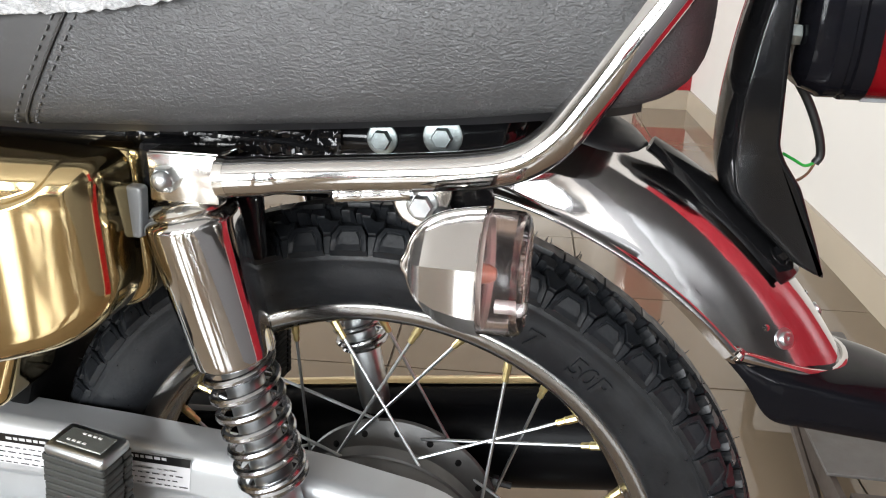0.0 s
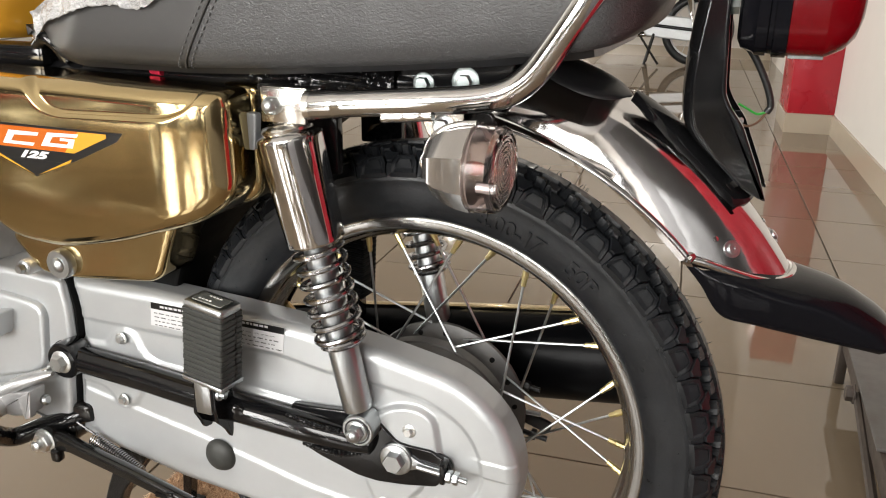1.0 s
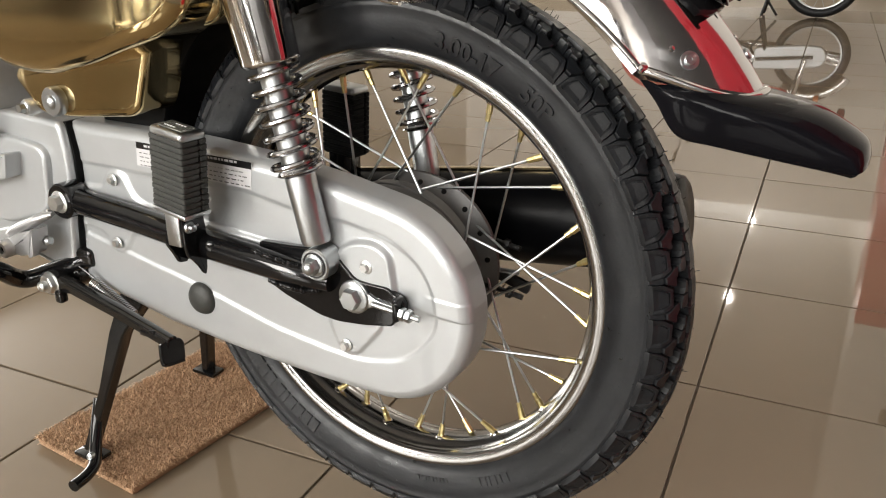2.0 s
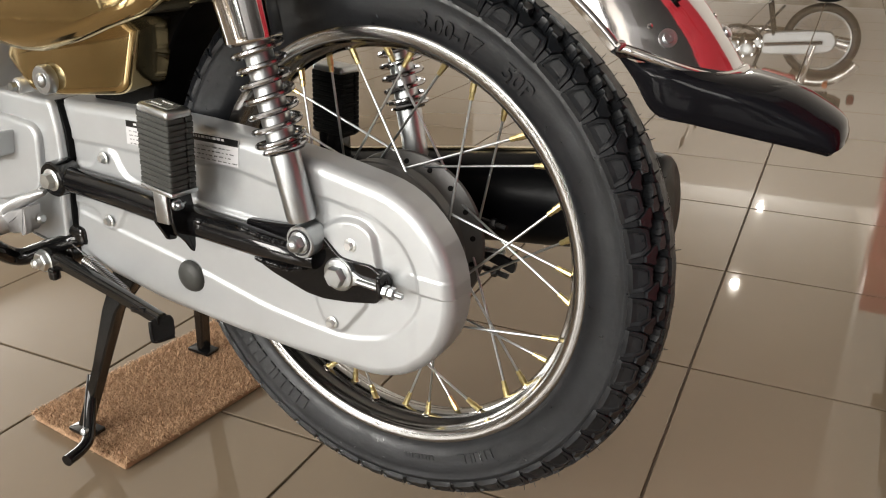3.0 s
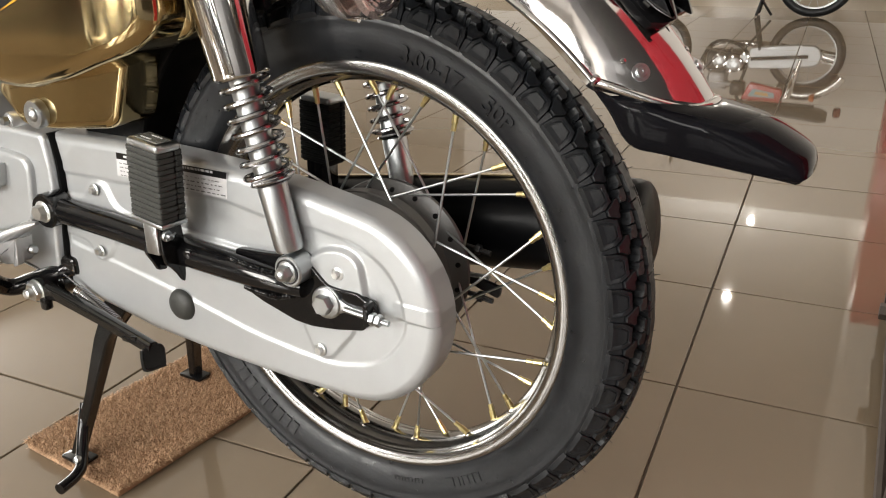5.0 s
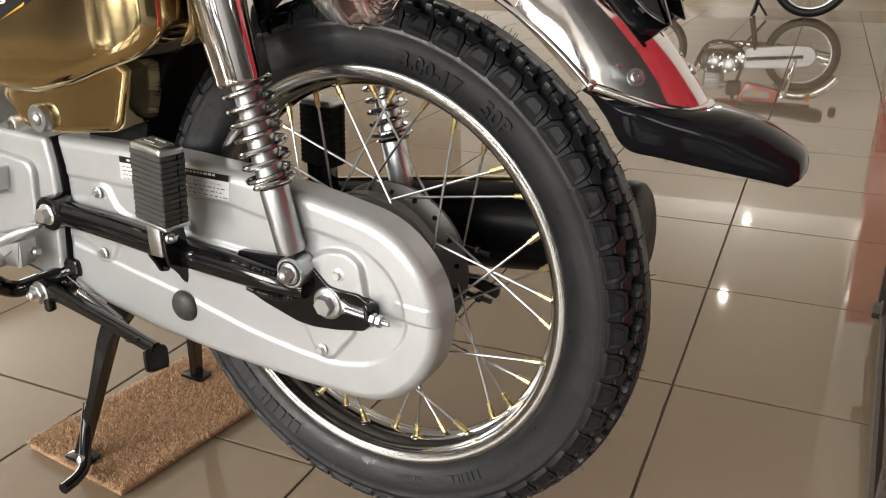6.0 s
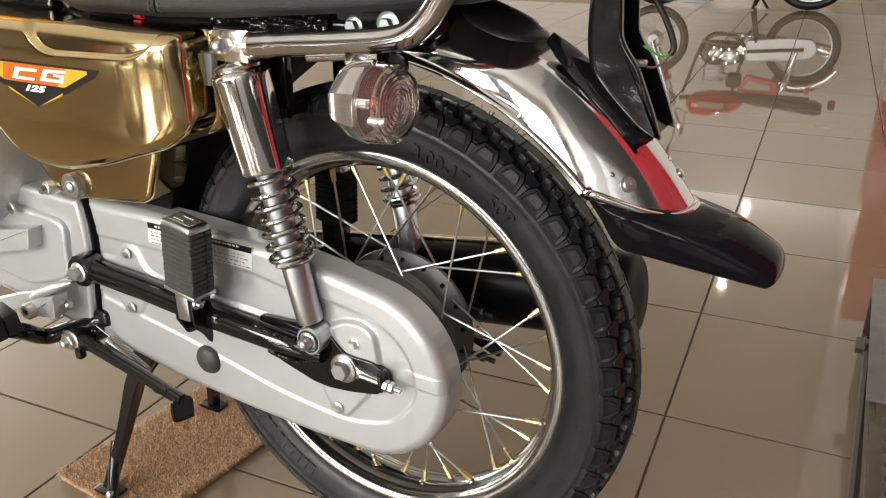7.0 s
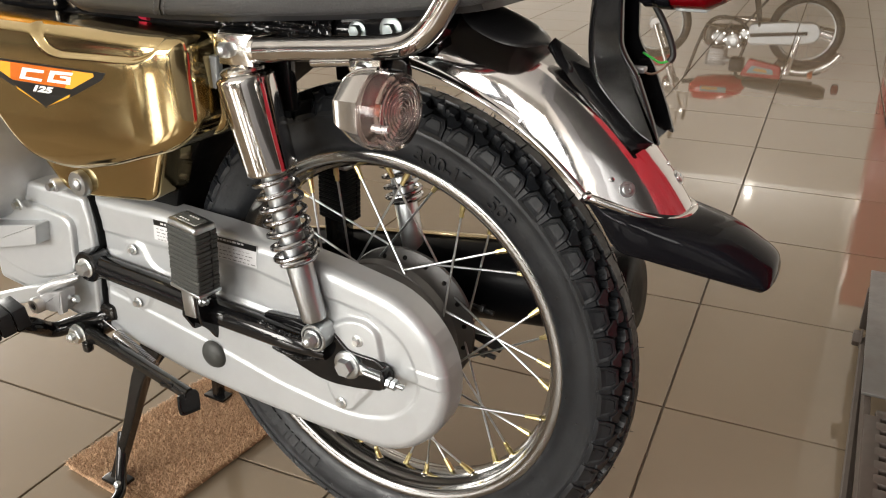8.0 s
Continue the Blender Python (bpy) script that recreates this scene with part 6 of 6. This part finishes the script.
part("seat_catch", join(block(-0.455, -0.080, 0.712, 0.130, 0.030, 0.022, 0.007), tube(curve([(-0.40, -0.088, 0.722), (-0.385, -0.092, 0.730), (-0.372, -0.090, 0.722), (-0.366, -0.086, 0.708)], 6), 0.0075, 12)), BLACK, bike, "glossy black seat catch")
part("red_plug", tube([(-0.262, -0.086, 0.7045), (-0.248, -0.088, 0.7040)], 0.0045, 10), RED_CLOTH, bike, "small red wiring plug")

# plastic film left over the seat's front
rnd = random.Random(21)


EDGE = [(-0.397, 0.738), (-0.388, 0.727), (-0.380, 0.742), (-0.341, 0.752), (-0.294, 0.763), (-0.262, 0.766), (-0.238, 0.762), (-0.222, 0.766), (-0.205, 0.777), (-0.160, 0.780), (-0.125, 0.783), (-0.087, 0.789), (-0.055, 0.802)]


def film_grid(nu, nv):
    """Crumpled sheet lying on the seat's flank from a torn lower edge up over the top."""
    V = []
    for i in range(nu + 1):
        for j in range(nv + 1):
            x = -0.397 + 0.342 * i / nu
            s = j / nv
            fringe = 0.0016 * noise.noise(Vector((x * 190, 0, 3))) + (0.0016 * max(0, noise.noise(Vector((x * 620, 0, 9)))) if x < -0.28 else 0)
            edge = float(np.interp(x, [p[0] for p in EDGE], [p[1] for p in EDGE])) + fringe
            z = edge + (0.846 - edge) * s
            sec = seat_section(min(0.0, max(-0.42, x - 0.62 * max(0, z - 0.712))))[:16]
            yy = float(np.interp(min(z, sec[-1][2] - 0.0015), [p[2] for p in sec[4:]], [p[1] for p in sec[4:]]))
            ridged = 1 - abs(noise.noise(Vector((x * 46 + z * 20, z * 52, 2))))
            q = 0.0045 * ridged ** 3 + 0.0030 * noise.noise(Vector((x * 100 + z * 40, z * 120, 5))) + 0.0012 * (1 - abs(noise.noise(Vector((x * 230, z * 230, 7)))))
            V.append((x, yy - 0.0035 - q, z))
    F = [(i * (nv + 1) + j, (i + 1) * (nv + 1) + j, (i + 1) * (nv + 1) + j + 1, i * (nv + 1) + j + 1) for i in range(nu) for j in range(nv)]
    return V, F


film = part("plastic_film", film_grid(230, 70), WRAP)
tagged(film, "crumpled white protective plastic film over the seat nose", "plastic film")
sol = film.modifiers.new("thickness", "SOLIDIFY")
sol.thickness = 0.0004

# ---------------------------------------------------------------- coir mat under the stand
MAT = pose(-0.425, 0.035, 0, 0, 0, -3.6)
mat_ob = part("door_mat", moved(block(0, 0, 0.0055, 0.205, 0.335, 0.010, 0.003), MAT), COIR)
tagged(mat_ob, "small brown coir mat under the stand", "mat")
rnd = random.Random(8)
V, F = [], []
for _ in range(42000):
    x, y = rnd.uniform(-0.1025, 0.1025), rnd.uniform(-0.1675, 0.1675)
    a = rnd.uniform(0, 6.283)
    l, h = rnd.uniform(0.0050, 0.0120), rnd.uniform(0.0010, 0.0062)
    h += 0.0050 * max(0.0, noise.noise(Vector((x * 150, y * 150, 1))))
    dx, dy = math.cos(a) * l, math.sin(a) * l
    nx, ny = -math.sin(a) * 0.00045, math.cos(a) * 0.00045
    k = len(V)
    for px, py, pz in ((x - nx, y - ny, 0.010), (x + nx, y + ny, 0.010), (x + dx * 0.5 + nx, y + dy * 0.5 + ny, 0.010 + h), (x + dx * 0.5 - nx, y + dy * 0.5 - ny, 0.010 + h), (x + dx + nx, y + dy + ny, 0.010 + h * 0.6), (x + dx - nx, y + dy - ny, 0.010 + h * 0.6)):
        V.append(tuple(MAT @ Vector((px, py, pz))))
    F += [(k, k + 1, k + 2, k + 3), (k + 3, k + 2, k + 4, k + 5)]
me = bpy.data.meshes.new("fibres")
me.from_pydata(V, [], F)
me.materials.append(COIR)
tagged(part("tufting", me, None, mat_ob), "short curled brown fibres", kind="stuff")

# ---------------------------------------------------------------- steel step platform by the wall
PX0, PX1, PY0, PY1, PZ = 0.510, 0.672, 0.24, 0.985, 0.115
step = thing("steel_platform", (0.61, 0.66, 0), "low worn grey steel platform with slatted grille", "platform")
for x in (PX0 + 0.012, PX1 - 0.012):
    part("side_rail", block(x, (PY0 + PY1) / 2, PZ - 0.020, 0.010, PY1 - PY0, 0.040, 0.002), DARK_STEEL, step)
part("deck_plate", block((PX0 + PX1) / 2 + 0.002, 0.7400, PZ + 0.004, PX1 - PX0, 0.480, 0.006, 0.0015), GREY_STEEL, step, "scuffed grey steel plate")
part("edge_strip", block(PX0 + 0.020, 0.350, PZ - 0.004, 0.022, 0.20, 0.010, 0.002), DARK_STEEL, step)
SLAT = mesh_of("slat", block(0, 0, 0, 0.128, 0.021, 0.012, 0.003), DARK_STEEL)
for i in range(7):
    part("slat", SLAT, None, step).matrix_basis = Matrix.Translation((0.598, 0.265 + 0.032 * i, PZ - 0.004))
for x, y in ((PX0 + 0.012, PY0 + 0.02), (PX0 + 0.012, PY1 - 0.02), (PX1 - 0.012, PY0 + 0.02), (PX1 - 0.012, PY1 - 0.02)):
    part("leg", block(x, y, (PZ - 0.03) / 2, 0.018, 0.026, PZ - 0.03, 0.002), DARK_STEEL, step)
part("brace", tube([(PX0 + 0.004, PY0 + 0.03, 0.012), (PX0 + 0.004, 0.715, 0.098)], 0.008, 8), DARK_STEEL, step)
part("brace_bolt", hexhead((PX0 - 0.002, 0.715, 0.100), (-1, 0, 0), 0.014, 0.012, flange=0.018), DARK_STEEL, step)
step.matrix_basis = pose(0.614, 0.66, 0, 0, 0, 1.93)

# ---------------------------------------------------------------- parked red motorcycle at the back
def parked_motorcycle(m, label):
    """Front towards -x, rear wheel at the origin."""
    root = thing("parked_motorcycle", m.translation, label, "motorcycle", "parked motorcycles")

    def add(name, geo, mat, parent=None, lab="", smooth=40.0):
        return part(name, moved(geo, m), mat, parent or root, lab, smooth)

    for x in (0.0, -1.22):
        c = (x, 0, 0.30)
        w = add("wheel", tube([(x + 0.262 * math.cos(t), 0, 0.30 + 0.262 * math.sin(t)) for t in [2 * math.pi * i / 48 for i in range(48)]], 0.037, 12, closed=True), RUBBER, lab="black tyre with chrome rim")
        add("rim", lathe([(0.222, -0.026), (0.232, -0.028), (0.234, -0.018), (0.222, -0.010), (0.222, 0.010), (0.234, 0.018), (0.232, 0.028), (0.222, 0.026)], c, (0, 1, 0), 48, closed=True, cap=False), ZINC, w)
        add("hub", lathe([(0.0, -0.05), (0.05, -0.05), (0.06, -0.04), (0.045, -0.02), (0.045, 0.03), (0.075, 0.04), (0.075, 0.05), (0.0, 0.05)], c, (0, 1, 0), 28), CAST, w)
        for i in range(18):
            a = 2 * math.pi * i / 18
            b = a + (0.5 if i % 2 else -0.5)
            add("spoke", tube([(x + 0.06 * math.cos(b), 0.03 * (1 if i % 4 < 2 else -1), 0.30 + 0.06 * math.sin(b)), (x + 0.224 * math.cos(a), 0, 0.30 + 0.224 * math.sin(a))], 0.002, 5), ZINC, w)
        add("mudguard", tube([(x + 0.335 * math.cos(radians(a)), 0, 0.30 + 0.335 * math.sin(radians(a))) for a in (range(30, 130, 8) if x == 0 else range(60, 170, 8))], 0.045, 12, squash=None), CHROME if x == 0 else RED_TANK)
    add("chain_case", slab(rounded([(0.09, 0.38), (0.13, 0.30), (0.08, 0.215), (-0.10, 0.215), (-0.44, 0.25), (-0.44, 0.43), (-0.10, 0.41)], 0.04, 5), -0.05, -0.088, 0.010, 4), SILVER, lab="silver chain case")
    add("swing_arm", tube([(-0.42, -0.10, 0.345), (0.02, -0.10, 0.305)], 0.014, 10), BLACK)
    for s in (-1, 1):
        sh = add("shock_absorber", lathe([(0.014, 0.0), (0.014, 0.10), (0.026, 0.105), (0.026, 0.20), (0.030, 0.205), (0.031, 0.32), (0.01, 0.33)], (-0.035, s * 0.11, 0.33), (-0.067, 0, 0.318), 20), CHROME)
        add("fork_leg", tube([(-1.22, s * 0.085, 0.30), (-1.00, s * 0.085, 0.86)], [0.020, 0.018], 12), CHROME)
        add("mirror_stem", tube(curve([(-0.92, s * 0.28, 0.98), (-0.93, s * 0.30, 1.10), (-0.95, s * 0.34, 1.16)], 5), 0.005, 8), BLACK_SATIN)
        add("mirror", lathe([(0.0, -0.012), (0.045, -0.010), (0.055, 0.0), (0.050, 0.010), (0.0, 0.012)], (-0.95, s * 0.36, 1.19), (1, 0, 0.1), 24), BLACK_SATIN)
        add("turn_signal", lathe([(0.0, -0.02), (0.02, -0.018), (0.03, 0.0), (0.03, 0.02), (0.0, 0.024)], (0.09, s * 0.15, 0.63), (1, 0, 0), 18), ORANGE)
    eng = add("engine", block(-0.62, 0, 0.37, 0.32, 0.20, 0.17, 0.04, 3), GREY_STEEL, lab="cast aluminium engine")
    for ex, ez, er, ey in ((-0.545, 0.385, 0.072, -0.165), (-0.665, 0.365, 0.060, -0.150), (-0.470, 0.335, 0.040, -0.130)):
        add("engine_cover", lathe([(0.0, ey), (er * 0.35, ey), (er * 0.40, ey + 0.006), (er * 0.75, ey + 0.007), (er * 0.90, ey + 0.014), (er, ey + 0.03), (er, -0.09), (0.0, -0.09)], (ex, 0, ez), (0, 1, 0), 32), ZINC, eng)
        for i in range(5):
            t = 2 * math.pi * i / 5 + ex
            add("cover_bolt", hexhead((ex + er * 0.86 * math.cos(t), ey + 0.010, ez + er * 0.86 * math.sin(t)), (0, -1, 0), 0.008, 0.008), CHROME, eng)
    add("gear_lever", tube(curve([(-0.78, -0.16, 0.26), (-0.66, -0.17, 0.28), (-0.56, -0.17, 0.30)], 5), 0.009, 8), CHROME)
    add("footpeg", tube([(-0.58, -0.10, 0.27), (-0.58, -0.27, 0.28)], 0.016, 10), WIRE_BLACK)
    add("air_cleaner", block(-0.50, -0.05, 0.60, 0.12, 0.14, 0.12, 0.025), BLACK_SATIN)
    add("carburettor", lathe([(0.0, -0.04), (0.03, -0.04), (0.034, -0.02), (0.026, 0.02), (0.026, 0.06), (0.0, 0.06)], (-0.585, -0.05, 0.57), (1, 0, 0), 20), ZINC)
    add("cylinder", block(-0.68, 0, 0.55, 0.13, 0.15, 0.16, 0.02), CAST, eng)
    for i in range(6):
        add("fin", block(-0.68, 0, 0.50 + 0.022 * i, 0.17, 0.19, 0.007, 0.002, 1), CAST, eng)
    add("exhaust", tube(curve([(-0.72, 0.08, 0.50), (-0.82, 0.10, 0.42), (-0.74, 0.13, 0.26), (-0.4, 0.14, 0.25), (0.0, 0.15, 0.30), (0.28, 0.15, 0.36)], 8), [0.018] * 22 + [0.025 + 0.0018 * i for i in range(19)], 14), CHROME)
    tk = add("fuel_tank", rings([[(x, w * math.cos(t), z + h * math.sin(t)) for t in [2 * math.pi * i / 24 for i in range(24)]] for x, w, h, z in ((-0.40, 0.05, 0.03, 0.77), (-0.44, 0.11, 0.075, 0.79), (-0.55, 0.135, 0.105, 0.81), (-0.70, 0.145, 0.115, 0.83), (-0.82, 0.12, 0.10, 0.84), (-0.88, 0.05, 0.04, 0.84))]), RED_TANK, lab="glossy red fuel tank", smooth=60)
    for s in (-1, 1):
        add("tank_graphic", block(-0.66, s * 0.143, 0.815, 0.22, 0.008, 0.045, 0.003), TEAL, tk)
        add("tank_stripe", block(-0.69, s * 0.147, 0.808, 0.13, 0.006, 0.020, 0.002), YELLOW, tk)
    add("seat", rings([[(x, w * sy, z + h * sz) for sy, sz in ((-0.8, 0), (-1, 0.3), (-0.9, 0.8), (-0.5, 1), (0.5, 1), (0.9, 0.8), (1, 0.3), (0.8, 0))] for x, w, h, z in ((-0.44, 0.09, 0.06, 0.73), (-0.30, 0.12, 0.09, 0.72), (0.0, 0.125, 0.10, 0.73), (0.18, 0.11, 0.10, 0.75), (0.23, 0.06, 0.07, 0.77))]), VINYL_SMOOTH, lab="black dual seat", smooth=60)
    add("side_panel", slab(rounded([(-0.13, 0.69), (-0.14, 0.58), (-0.40, 0.53), (-0.46, 0.68)], 0.02, 4), -0.08, -0.14, 0.012, 4), RED_TANK)
    add("panel_graphic", slab(rounded([(-0.19, 0.655), (-0.20, 0.610), (-0.37, 0.585), (-0.41, 0.650)], 0.015, 3), -0.138, -0.1425, 0.001, 1), TEAL)
    add("panel_stripe", slab(rounded([(-0.24, 0.640), (-0.25, 0.615), (-0.34, 0.605), (-0.36, 0.630)], 0.008, 3), -0.141, -0.1445, 0.001, 1), YELLOW)
    add("frame", join(tube(curve([(0.12, -0.07, 0.71), (-0.3, -0.075, 0.70), (-0.5, -0.06, 0.68), (-0.45, -0.06, 0.30), (-0.75, -0.05, 0.24), (-0.93, 0, 0.75)], 6), 0.014, 10), tube([(-0.45, 0, 0.72), (-0.95, 0, 0.80)], 0.02, 10)), BLACK)
    add("handlebar", tube(curve([(-0.88, -0.36, 0.97), (-0.90, -0.20, 0.98), (-0.96, -0.08, 0.92), (-0.96, 0.08, 0.92), (-0.90, 0.20, 0.98), (-0.88, 0.36, 0.97)], 6), 0.011, 10), CHROME)
    add("headlamp", lathe([(0.0, 0.06), (0.06, 0.055), (0.085, 0.02), (0.09, 0.0), (0.085, -0.03), (0.05, -0.08), (0.0, -0.09)], (-1.06, 0, 0.82), (-1, 0, 0), 28), CHROME)
    add("tail_lamp", block(0.30, 0, 0.76, 0.06, 0.09, 0.08, 0.02), RED_LENS)
    add("centre_stand", join(tube([(-0.36, -0.09, 0.26), (-0.42, -0.13, 0.01)], 0.012, 8), tube([(-0.36, 0.09, 0.26), (-0.42, 0.13, 0.01)], 0.012, 8), tube([(-0.36, -0.10, 0.26), (-0.36, 0.10, 0.26)], 0.012, 8)), BLACK)
    add("side_stand", tube([(-0.47, -0.12, 0.25), (-0.30, -0.16, 0.02)], 0.010, 8), BLACK)
    return root


first = parked_motorcycle(pose(-0.27, 6.75, 0.0, 0, 0, 4.67), "parked red motorcycle with chrome wheels on its stand")

# Unseen copies behind the camera, added as dark clutter for the chrome to reflect.
for k, (u, v, a) in enumerate(((-2.9, -2.55, 0), (-1.0, -3.35, 6))):
    copy_thing(first, ROOM @ pose(u + 0.9, v, 0, 0, 0, a))

# ---------------------------------------------------------------- floor tiles
JOINT = 0.0040
TILE_ME = mesh_of("tile", rings([[(sx * e, sy * e, z) for sx, sy in ((-1, -1), (1, -1), (1, 1), (-1, 1))] for e, z in (((TILE - JOINT) / 2, -0.0038), ((TILE - JOINT) / 2, -0.0008), ((TILE - JOINT) / 2 - 0.0008, 0.0))]), TILES, 30)
rnd = random.Random(4)
rest = []
iu0, iv0 = int(math.floor(U0 / TILE)), int(math.floor(V0 / TILE))
for iu in range(iu0, 2):
    for iv in range(iv0, int(V1 / TILE) + 1):
        cu, cv = (iu + 0.5) * TILE, (iv + 0.5) * TILE
        if cu - TILE / 2 > U1 or cu < U0 or cv < V0 or cv > V1:
            continue
        m = ROOM @ Matrix.Translation((cu, cv, rnd.uniform(-0.0002, 0.0002))) @ Matrix.Rotation(rnd.uniform(-0.0006, 0.0006), 4, "X") @ Matrix.Rotation(rnd.uniform(-0.0006, 0.0006), 4, "Y")
        if -4.2 < cu and -1.7 < cv < 7.4:
            part("tile", TILE_ME, None, floor).matrix_basis = m
        else:
            e = (TILE - JOINT) / 2
            rest.append(([tuple(m @ Vector(p)) for p in ((-e, -e, 0), (e, -e, 0), (e, e, 0), (-e, e, 0))], [(0, 1, 2, 3)]))
V, F = join(*rest)
me = bpy.data.meshes.new("outer_tiles")
me.from_pydata(V, [], F)
me.materials.append(TILES)
tagged(part("outer_tiles", me, None, floor), "polished beige tiles further off", kind="stuff")
